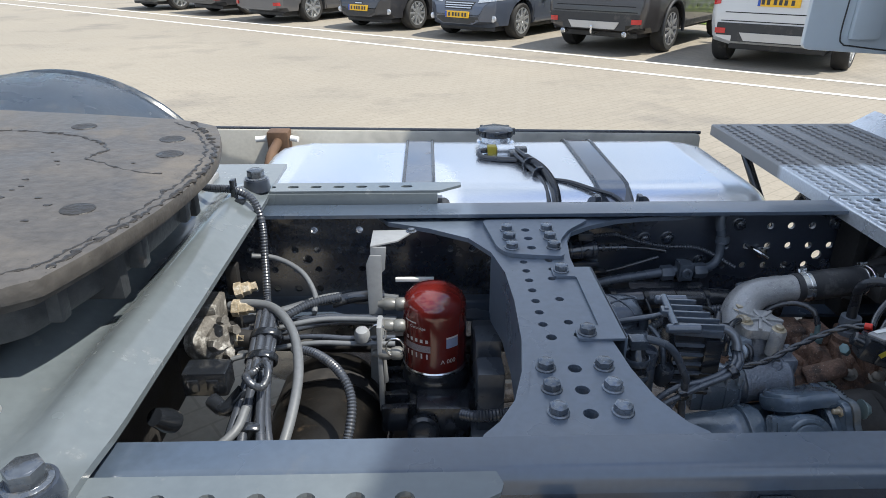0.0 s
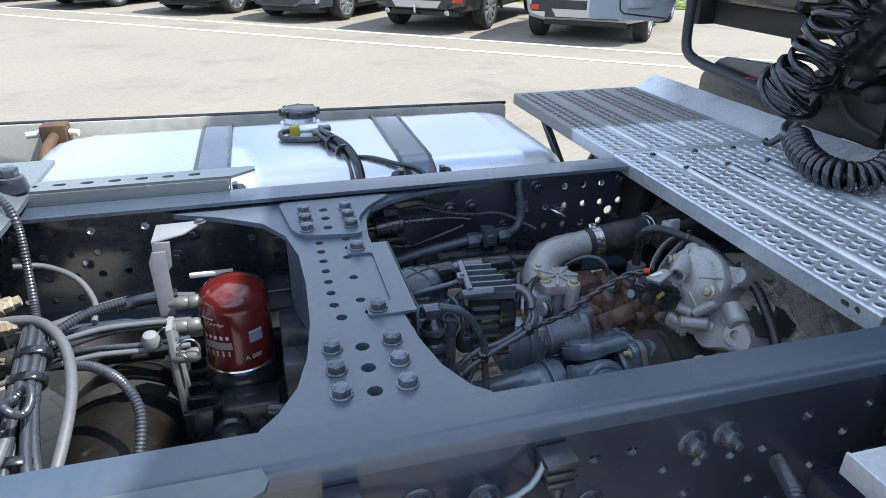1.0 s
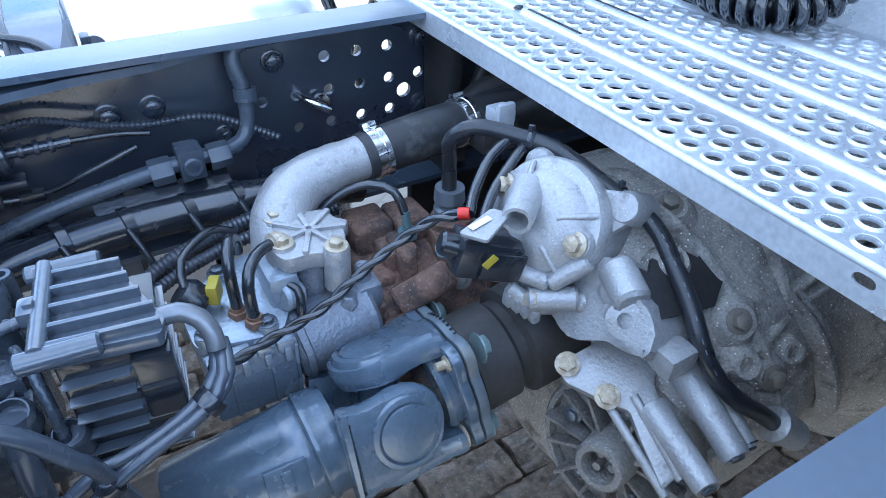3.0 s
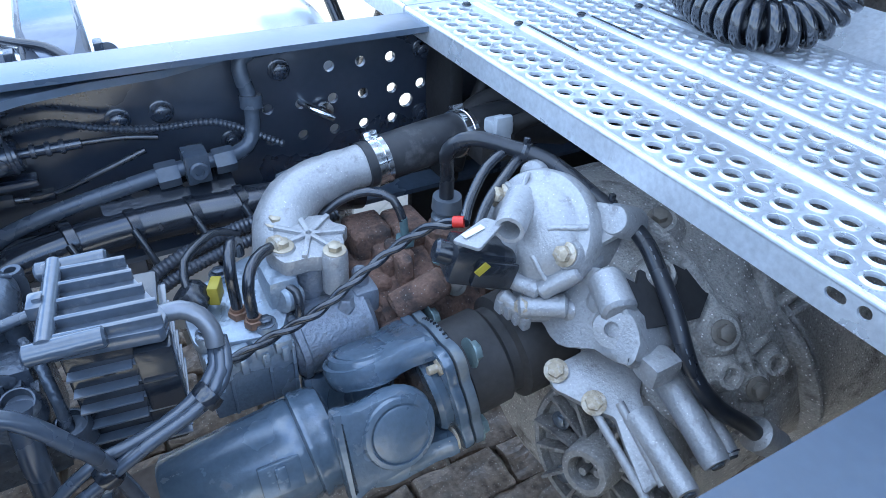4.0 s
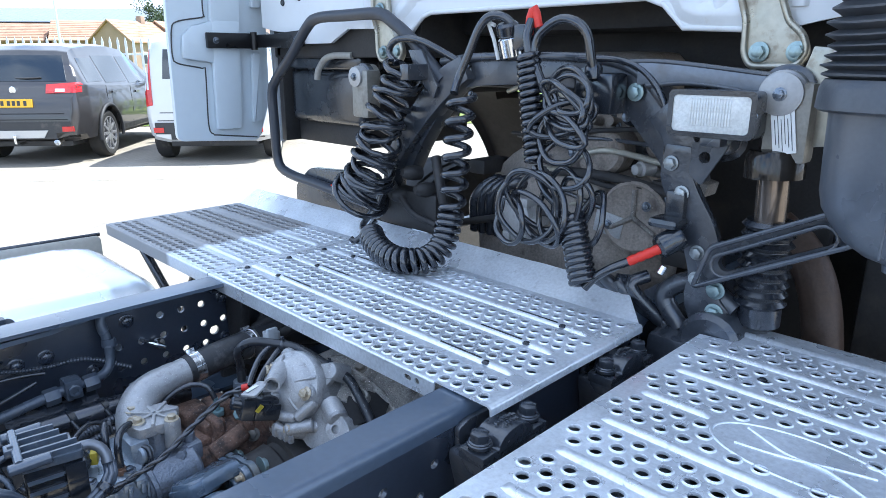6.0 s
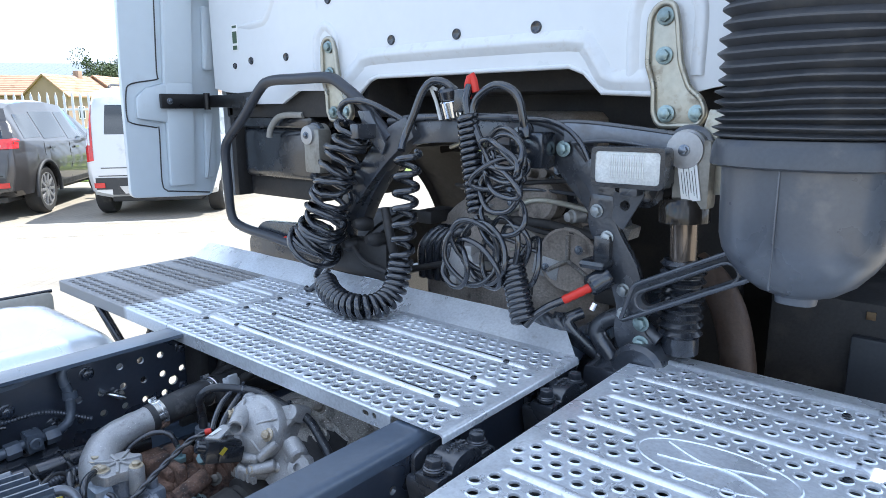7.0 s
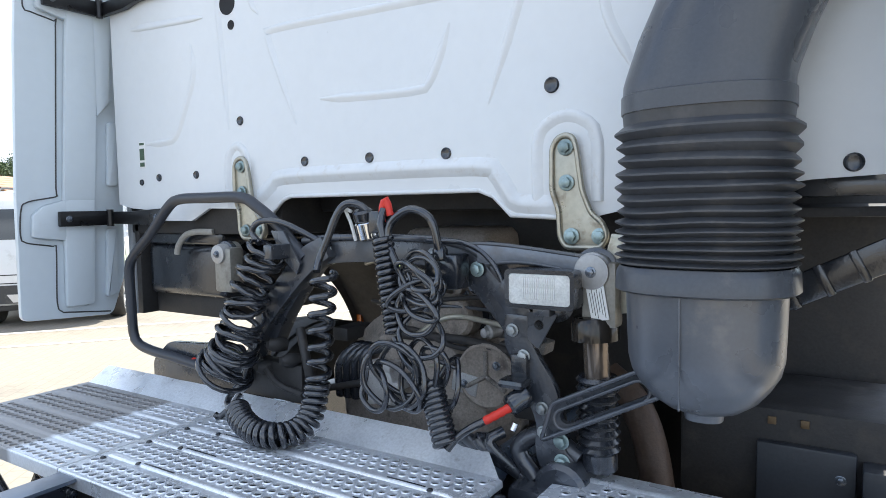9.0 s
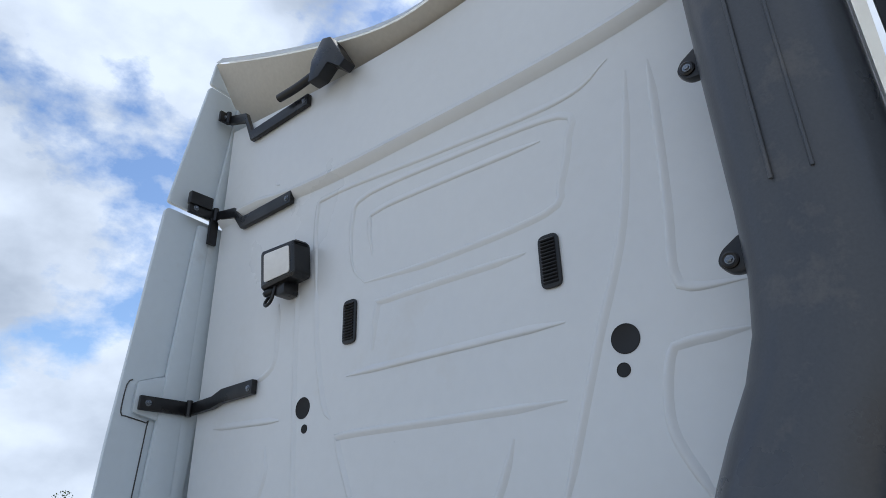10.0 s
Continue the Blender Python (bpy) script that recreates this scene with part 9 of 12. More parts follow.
def make_dome():
    ob = thing("shift_actuator", (0.31, 1.06, 0.62), "grey domed actuator with ring fittings and pipes", "actuator")
    G = paint("dome_grey", (0.078, 0.092, 0.115), 0.20, 0.3, 0.25, 160, 14, 0.3, dirt=(0.24, 0.24, 0.24), dirt_amount=0.14, dirt_scale=44)
    GREASY = paint("greasy_casting", (0.085, 0.100, 0.125), 0.20, 0.4, 0.35, 160, 26, 0.5, dirt=(0.12, 0.115, 0.11), dirt_amount=0.22, dirt_scale=40)
    c = Vector((0.318, 1.097, 0.872))
    bm = bmesh.new()
    lathe(bm, [(0.041, -0.03), (0.041, -0.016), (0.047, -0.012), (0.047, -0.005), (0.0455, -0.001), (0.042, 0.004), (0.036, 0.0085), (0.026, 0.0115), (0.012, 0.013), (0.0, 0.0132)], c, (0, 0, 1), 40)
    for v in bm.verts:
        d = v.co - c
        a = math.atan2(d.y, d.x)
        q = (abs(math.cos(a)) ** 3.2 + abs(math.sin(a)) ** 3.2) ** (-1 / 3.2)
        v.co.x, v.co.y = c.x + d.x * q * 0.90, c.y + d.y * q * 0.92
    body = part("dome", bm, G, ob, "flat grey lid with crossed ridges")
    bm = bmesh.new()
    lathe(bm, [(0.043, -0.12), (0.043, -0.024), (0.040, -0.018)], c, (0, 0, 1), 28)
    lumps(bm, 0.002, 60)
    part("housing", bm, GREASY, ob)
    bm = bmesh.new()
    for a in (0.45, 2.05):
        d = Vector((math.cos(a), math.sin(a), 0))
        tube(bm, [c - d * 0.043 + Vector((0, 0, 0.003)), c - d * 0.026 + Vector((0, 0, 0.0112)), c + Vector((0, 0, 0.0132)), c + d * 0.026 + Vector((0, 0, 0.0112)), c + d * 0.043 + Vector((0, 0, 0.003))], 0.0024, 6)
    pieces_of("ridge", bm, GREASY, body)
    bm = bmesh.new()
    for u, w in ((0.281, 1.134), (0.283, 1.062), (0.355, 1.062), (0.355, 1.134)):
        lathe(bm, [(0.0095, -0.04), (0.0095, 0.0), (0.0085, 0.002), (0.0050, 0.002), (0.0045, -0.006), (0, -0.006)], (u, w, 0.868), seg=16)
    pieces_of("ring_lug", bm, G, body)
    bm = bmesh.new()
    box(bm, (0.272, 1.02, 0.72), (0.362, 1.12, 0.85), 0.012)
    box(bm, (0.270, 0.985, 0.79), (0.350, 1.03, 0.835), 0.010)
    tube(bm, [(0.285, 1.018, 0.846), (0.305, 1.022, 0.856), (0.33, 1.018, 0.852), (0.345, 1.022, 0.84)], 0.006, 8)
    tube(bm, [(0.275, 1.008, 0.838), (0.30, 1.000, 0.842), (0.335, 1.002, 0.838)], 0.004, 8)
    for k in range(9):
        box(bm, (0.268 + 0.011 * k, 1.012 - 0.004 * (k % 3), 0.775 + 0.006 * (k % 2)), (0.275 + 0.011 * k, 1.024, 0.848 - 0.007 * (k % 3)), 0.002)
    tube(bm, [(0.270, 1.03, 0.852), (0.272, 1.012, 0.84), (0.274, 0.992, 0.80), (0.276, 0.985, 0.76)], 0.006, 8)
    tube(bm, [(0.36, 1.04, 0.862), (0.368, 1.02, 0.858), (0.372, 0.998, 0.84), (0.374, 0.985, 0.80)], 0.005, 8)
    lumps(bm, 0.0015, 50)
    pieces_of("flange", bm, GREASY, ob)
    for p, r in (((0.349, 0.995, 0.840), 0.0155), ((0.378, 0.985, 0.812), 0.0145)):
        bm = bmesh.new()
        lathe(bm, [(r * 1.05, -0.035), (r * 1.15, -0.022), (r * 1.15, -0.010), (r, -0.006), (r, 0.0), (r * 0.8, 0.004), (r * 0.72, 0.004), (r * 0.65, -0.004), (0, -0.004)], p, (0.05, -0.35, 1), 22)
        part("fitting", bm, G, ob)
    bm = bmesh.new()
    tube(bm, [(0.349, 0.990, 0.842), (0.346, 0.980, 0.80), (0.343, 0.972, 0.70), (0.342, 0.96, 0.55), (0.345, 0.95, 0.4)], 0.0105, 14)
    tube(bm, [(0.285, 1.06, 0.86), (0.35, 1.05, 0.875), (0.375, 1.05, 0.88), (0.388, 1.045, 0.888)], 0.005, 8)
    pieces_of("pipe", bm, CABLEG, ob)
    # upright valve with a banjo pipe
    bm = bmesh.new()
    v = Vector((0.302, 0.925, 0.826))
    lathe(bm, [(0.016, -0.14), (0.019, -0.08), (0.0215, -0.07), (0.0215, -0.008), (0.018, -0.004), (0.018, 0.006), (0.0205, 0.008), (0.0205, 0.020), (0.0175, 0.023), (0.0175, 0.034), (0.0200, 0.037), (0.0195, 0.050), (0.0130, 0.058), (0.0100, 0.066), (0.0, 0.066)], v, (0.02, 0.10, 1), 24)
    valve = part("upright_valve", bm, BLACK, ob, "black upright valve with grooved collar")
    bm = bmesh.new()
    for h in (0.008, 0.037):
        lathe(bm, [(0.0206, h), (0.0222, h + 0.003), (0.0222, h + 0.008), (0.0206, h + 0.012)], v, (0.02, 0.10, 1), 24)
    prism(bm, hexa(0.0235), v + Vector((0, 0, -0.030)), (1, 0, 0), (0, 1, -0.1), 0.020, 0.002)
    pieces_of("collar", bm, G, valve)
    bm = bmesh.new()
    box(bm, (-0.014, -0.012, 0.066), (0.012, 0.012, 0.083), 0.002, Matrix.Translation(v + Vector((0, 0.006, 0))))
    part("banjo", bm, G, valve, "square grey banjo fitting")
    bm = bmesh.new()
    tube(bm, [(0.312, 0.930, 0.908), (0.346, 0.930, 0.897), (0.366, 0.930, 0.877), (0.384, 0.931, 0.843), (0.392, 0.934, 0.825), (0.40, 0.95, 0.77), (0.41, 0.96, 0.70)], 0.0066, 10)
    part("hose", bm, CABLEG, valve)
    bm = bmesh.new()
    box(bm, (-0.0225, -0.0265, -0.062), (-0.006, -0.0225, -0.030), 0.001, Matrix.Translation(v))
    part("tag", bm, GREYM, valve, "pale tag")


make_dome()


def make_iron():
    ob = thing("retarder_casting", (0.79, 1.22, 0.40), "rusty brown cast iron casing beside the gearbox", "casting")
    bm = bmesh.new()
    cyl(bm, (0.70, 1.20, 0.595), (0.90, 1.20, 0.595), 0.115, seg=48, bev=0.012)
    bmesh.ops.subdivide_edges(bm, edges=[e for e in bm.edges if e.calc_length() > 0.05], cuts=4)
    lumps(bm, 0.006, 26)
    lumps(bm, 0.002, 80)
    body = part("casing", bm, IRON, ob)
    bm = bmesh.new()
    steps = (((0.690, 1.150, 0.640), (0.735, 1.235, 0.712)), ((0.728, 1.165, 0.66), (0.775, 1.240, 0.732)), ((0.706, 1.205, 0.70), (0.760, 1.262, 0.752)), ((0.762, 1.200, 0.70), (0.812, 1.258, 0.748)),
             ((0.690, 1.130, 0.60), (0.712, 1.175, 0.690)), ((0.800, 1.120, 0.600), (0.816, 1.20, 0.735)), ((0.846, 1.110, 0.56), (0.862, 1.26, 0.735)), ((0.742, 1.14, 0.675), (0.760, 1.20, 0.745)))
    for lo, hi in steps:
        f = bmesh.new()
        box(f, lo, hi, 0.009, seg=3)
        merge(bm, f)
    cyl(bm, (0.722, 1.125, 0.690), (0.790, 1.112, 0.722), 0.020, seg=18, bev=0.005)
    cyl(bm, (0.735, 1.10, 0.672), (0.700, 1.105, 0.660), 0.019, seg=18, bev=0.005)
    cyl(bm, (0.83, 1.187, 0.70), (0.83, 1.187, 0.752), 0.026, seg=20, bev=0.006)
    lumps(bm, 0.003, 34)
    lumps(bm, 0.001, 110)
    pieces_of("casting_web", bm, IRON, body)
    teal = paint("teal_plug", (0.16, 0.24, 0.25), 0.5, 0.3, 0.2, 120, 20, 0.1)
    bm = bmesh.new()
    prism(bm, hexa(0.014), (0.770, 1.190, 0.732), (1, 0, 0), (0, 1, 0), 0.012, 0.002)
    cyl(bm, (0.770, 1.190, 0.744), (0.768, 1.192, 0.772), 0.0055, seg=10)
    part("plug", bm, teal, body)
    bm = bmesh.new()
    tube(bm, [(0.768, 1.192, 0.768), (0.760, 1.205, 0.795), (0.735, 1.225, 0.802), (0.70, 1.238, 0.79), (0.67, 1.24, 0.768)], 0.0058, 8)
    part("cable", bm, RUBBER, body)
    bm = bmesh.new()
    prism(bm, hexa(0.012), (0.779, 1.108, 0.760), (0.6, 0.2, 0.6), (-0.2, 0.9, 0.2), 0.014, 0.002)
    part("plug", bm, teal, body)
    for p in ((0.722, 1.095, 0.675), (0.808, 1.118, 0.70), (0.856, 1.108, 0.70)):
        piece("bolt", BOLT_CASE, at(p, (-0.5, -0.6, 0.6)), body)


make_iron()
bm = bmesh.new()
path = curve_points([(0.828, 1.187, 0.775), (0.827, 1.185, 0.83), (0.816, 1.165, 0.872), (0.835, 1.145, 0.892), (0.868, 1.115, 0.888), (0.90, 1.075, 0.880), (0.912, 1.01, 0.868), (0.934, 0.954, 0.845), (0.930, 0.910, 0.820), (0.924, 0.874, 0.795), (0.919, 0.849, 0.772), (0.922, 0.829, 0.748), (0.944, 0.808, 0.715), (0.982, 0.794, 0.682), (1.01, 0.786, 0.655)], 0.01)
sweep(bm, path, 0.0096, 14)
hose = thing("breather_hose", (0.9, 1.0, 0.70), "black rubber hose looping over the gearbox", "hose")
part("hose", bm, paint("printed_hose", (0.020, 0.022, 0.027), 0.30, 0.0, 0.25, 120, 12, 0.05, spec=0.6), hose)
bm = bmesh.new()
for k in range(31, len(path) - 12):
    if k % 5 in (0, 1, 3):
        d = (path[k + 1] - path[k - 1]).normalized()
        n = (Vector((-0.5, -0.6, 0.62)) - d * d.dot(Vector((-0.5, -0.6, 0.62)))).normalized()
        box(bm, (-0.0006, -0.0026, 0.0092), (0.0006, 0.0026, 0.0097), 0.0, Matrix.Translation(path[k]) @ Matrix((d.cross(n), d, n)).transposed().to_4x4())
part("printed_mark", bm, GREYHOSE, hose, "faint pale printed dashes")
bm = bmesh.new()
lathe(bm, [(0.017, -0.03), (0.017, 0), (0.0205, 0.003), (0.0205, 0.016), (0.016, 0.019), (0.016, 0.024), (0.0205, 0.028), (0.019, 0.046)], (0.83, 1.188, 0.745), (0, 0, 1), 22)
part("coupling", bm, GREYM, hose)
bm = bmesh.new()
lathe(bm, [(0.012, -0.012), (0.020, -0.008), (0.020, 0.008), (0.016, 0.012), (0.018, 0.020), (0.018, 0.034), (0.012, 0.038)], (1.01, 0.786, 0.655), (0.75, -0.3, -0.6), 20)
part("coupling", bm, ALU, hose)
bm = bmesh.new()
for k in (18, 29):
    lathe(bm, [(0.0100, -0.004), (0.0122, 0), (0.0100, 0.004)], path[k], path[k + 1] - path[k - 1], 14)
    box(bm, (-0.003, -0.003, 0.009), (0.003, 0.003, 0.018), 0.001, Matrix.Translation(path[k]))
pieces_of("tie", bm, RUBBER, hose)
# braided cable across the bay
bm = bmesh.new()
cable = curve_points([(0.492, 1.085, 0.735), (0.512, 1.085, 0.728), (0.560, 1.095, 0.732), (0.615, 1.095, 0.748), (0.665, 1.098, 0.776), (0.71, 1.10, 0.800), (0.745, 1.085, 0.828), (0.770, 1.06, 0.845)], 0.005)
for s in (0, math.pi):
    sweep(bm, [p + Vector((0, math.cos(i * 0.55 + s), math.sin(i * 0.55 + s))) * 0.0028 for i, p in enumerate(cable)], 0.0040, 6)
solid("braided_cable", bm, RUBBER, "black braided sensor cable across the gearbox", "cable")
bm = bmesh.new()
tube(bm, [(0.775, 1.055, 0.845), (0.80, 1.085, 0.852), (0.835, 1.11, 0.872), (0.87, 1.12, 0.885), (0.89, 1.15, 0.87)], 0.006)
tube(bm, [(0.785, 1.045, 0.84), (0.82, 1.075, 0.855), (0.87, 1.10, 0.878), (0.90, 1.12, 0.88)], 0.006)
solid("sensor_cable", bm, RUBBER, "pair of thin black sensor cables", "cable")
bm = bmesh.new()
tube(bm, [(0.766, 1.063, 0.8445), (0.775, 1.055, 0.8465)], 0.0066)
solid("cable_sleeve", bm, REDP, "short red sleeve on a cable", "cable")

# ---- lines along the far rail ----
PIPEM = paint("dark_painted_pipe", (0.075, 0.090, 0.115), 0.28, 0.1, 0.2, 140, 12, 0.1, spec=0.6)
pipe = thing("steel_pipe", (0.45, 1.40, 0.70), "dark painted steel pipe with a square union on the rail", "pipe")
bm = bmesh.new()
tube(bm, [(0.20, 1.38, 0.60), (0.262, 1.39, 0.685), (0.30, 1.395, 0.742), (0.37, 1.395, 0.768), (0.46, 1.395, 0.785), (0.556, 1.395, 0.799), (0.605, 1.40, 0.798), (0.637, 1.41, 0.812), (0.646, 1.42, 0.86), (0.640, 1.43, 0.905), (0.655, 1.435, 0.925), (0.73, 1.44, 0.928)], 0.0108, 16)
pieces_of("pipe", bm, PIPEM, pipe)
bm = bmesh.new()
box(bm, (0.54, 1.372, 0.78), (0.572, 1.41, 0.822), 0.004)
for x in (0.505, 0.58):
    lathe(bm, [(0.017, 0), (0.018, 0.004), (0.018, 0.024), (0.017, 0.028)], (x, 1.395, 0.796 if x > 0.55 else 0.791), (1, 0, 0.05), 6)
lathe(bm, [(0.013, 0.0), (0.013, 0.005), (0.0105, 0.007), (0.006, 0.007), (0.0055, 0.003), (0, 0.003)], (0.556, 1.372, 0.80), (0, -1, 0.1), 20)
pieces_of("union", bm, PIPEM, pipe)
bm = bmesh.new()
cyl(bm, (0.646, 1.417, 0.855), (0.647, 1.42, 0.872), 0.016, seg=14)
part("sleeve", bm, PIPEM, pipe)

har = thing("cable_harness", (0.45, 1.36, 0.70), "taped black cable harness strapped to a perforated bracket", "cable harness")
bm = bmesh.new()
tube(bm, [(0.20, 1.34, 0.69), (0.32, 1.365, 0.724), (0.44, 1.37, 0.738), (0.55, 1.37, 0.739), (0.66, 1.365, 0.733), (0.78, 1.37, 0.71)], 0.0255, 18, 0.02)
part("main_loom", bm, RUBBER, har)
bm = bmesh.new()
for dy, dz, r in ((-0.045, -0.02, 0.010), (-0.06, -0.035, 0.009), (-0.03, -0.035, 0.011)):
    ribbed(bm, [(0.42, 1.34 + dy * 1.5, 0.70 + dz), (0.47, 1.34 + dy, 0.73 + dz), (0.54, 1.35 + dy, 0.752 + dz), (0.62, 1.36 + dy, 0.76 + dz), (0.72, 1.37 + dy, 0.755 + dz)], r)
pieces_of("conduit", bm, CONDUIT, har)
bm = bmesh.new()
plate(bm, rounded([(0.43, 0.0), (0.60, 0.0), (0.60, 0.05), (0.43, 0.05)], 0.008), [slot(0.48, 0.028, 0.024, 0.013), slot(0.545, 0.028, 0.024, 0.013)], (0, 1.372, 0.760), (1, 0, 0.0), (0, 0.75, 0.40), 0.004)
part("bracket", bm, BLACK, har)
for x in (0.385, 0.46, 0.535, 0.60):
    bm = bmesh.new()
    lathe(bm, [(0.027, -0.007), (0.0285, -0.006), (0.0285, 0.006), (0.027, 0.007)], (x, 1.37, 0.738), (1, 0.25, 0.0), 20)
    tube(bm, [(x, 1.345, 0.75), (x + 0.012, 1.325, 0.72), (x + 0.022, 1.312, 0.685)], 0.005, 6)
    box(bm, (x + 0.014, 1.302, 0.678), (x + 0.030, 1.318, 0.692), 0.002)
    pieces_of("tie", bm, BLACK, har, "black cable tie")

sens = thing("rail_sensor", (0.33, 1.44, 0.80), "dark cylindrical sensor with thin wires on the rail", "sensor")
bm = bmesh.new()
cyl(bm, (0.295, 1.435, 0.831), (0.362, 1.435, 0.838), 0.021, seg=20, bev=0.003)
cyl(bm, (0.362, 1.435, 0.838), (0.43, 1.432, 0.84), 0.007, seg=10)
cyl(bm, (0.27, 1.435, 0.829), (0.295, 1.435, 0.831), 0.008, seg=10)
box(bm, (0.30, 1.425, 0.795), (0.37, 1.45, 0.805), 0.003)
part("body", bm, FRAME, sens)
bm = bmesh.new()
for x in (0.299, 0.324, 0.352):
    lathe(bm, [(0.0213, -0.003), (0.0225, -0.002), (0.0225, 0.002), (0.0213, 0.003)], (x, 1.435, 0.8315 + (x - 0.30) * 0.1), (1, 0, 0.1), 22)
lathe(bm, [(0.009, 0), (0.009, 0.004), (0.006, 0.005), (0, 0.005)], (0.338, 1.414, 0.836), (0, -1, 0), 16)
for x in (0.375, 0.392, 0.408):
    lathe(bm, [(0.009, -0.003), (0.010, 0), (0.009, 0.003)], (x, 1.434, 0.839), (1, 0, 0), 12)
pieces_of("ring", bm, CONDUIT, sens)
for x, z in ((0.255, 0.779), (0.325, 0.786), (0.37, 0.784)):
    bm = bmesh.new()
    box(bm, (x - 0.014, 1.412, z - 0.006), (x + 0.014, 1.428, z + 0.006), 0.002)
    part("wire_clip", bm, BLACK, sens)
bm = bmesh.new()
tube(bm, [(0.27, 1.435, 0.829), (0.245, 1.435, 0.822), (0.237, 1.43, 0.80), (0.25, 1.425, 0.778), (0.29, 1.42, 0.778), (0.33, 1.42, 0.785)], 0.0035)
tube(bm, [(0.33, 1.42, 0.785), (0.38, 1.42, 0.783), (0.44, 1.41, 0.805), (0.50, 1.41, 0.825)], 0.004)
tube(bm, [(0.43, 1.432, 0.84), (0.48, 1.43, 0.838), (0.52, 1.42, 0.835)], 0.004)
pieces_of("wire", bm, RUBBER, sens)
bm = bmesh.new()
ribbed(bm, [(0.345, 1.435, 0.868), (0.40, 1.435, 0.872), (0.46, 1.43, 0.855), (0.52, 1.425, 0.845), (0.60, 1.42, 0.84), (0.68, 1.40, 0.80)], 0.0055, 0.006, 0.30)
box(bm, (0.315, 1.427, 0.858), (0.35, 1.445, 0.876), 0.003)
pieces_of("conduit", bm, CONDUIT, sens)
bm = bmesh.new()
tube(bm, [(0.728, 1.46, 0.832), (0.74, 1.43, 0.828), (0.765, 1.425, 0.812)], 0.006)
lathe(bm, [(0.013, 0), (0.013, 0.008), (0.006, 0.009)], (0.762, 1.455, 0.815), (0, -1, 0), 12)
solid("split_pin", bm, CHROME, "bright split pin in a rail hole", "pin")
bm = bmesh.new()
tube(bm, [(0.90, 1.30, 0.76), (0.95, 1.34, 0.82), (1.02, 1.33, 0.84), (1.12, 1.28, 0.82)], 0.018)
tube(bm, [(0.92, 1.26, 0.80), (0.97, 1.24, 0.845), (1.05, 1.22, 0.86)], 0.012)
box(bm, (0.90, 1.22, 0.80), (0.955, 1.27, 0.84), 0.006)
tube(bm, [(0.98, 1.38, 0.80), (1.02, 1.39, 0.86), (1.10, 1.38, 0.88)], 0.012)
solid("drain_hose", bm, DARK, "dark drain hose with fittings under the walkway plate", "hose")
bm = bmesh.new()
box(bm, (0.915, 1.215, 0.842), (0.945, 1.245, 0.862), 0.004)
box(bm, (0.90, 1.19, 0.845), (0.925, 1.20, 0.885), 0.004)
solid("cable_clip", bm, paint("pale_clip", (0.50, 0.53, 0.56), 0.5, 0.1, 0.15, 100, 20, 0.05), "pale grey plastic clip on the hoses", "clip")
# closing plate under the walkway
bm = bmesh.new()
box(bm, (0.935, 1.375, 0.68), (0.96, 1.455, 0.93), 0.006)
solid("frame_gusset", bm, DARK, "grimy dark gusset inside the chassis rail", "bracket")
# invented dark plates: they hide sunlit paving and stand for the shade there
bm = bmesh.new()
box(bm, (1.40, 0.61, 0.30), (1.43, 1.45, 0.70), 0.006)
box(bm, (0.90, 1.43, 0.30), (1.40, 1.45, 0.70), 0.006)
solid("cross_plate", bm, DARK, "dark plates added to close the view between the chassis rails", "bracket")


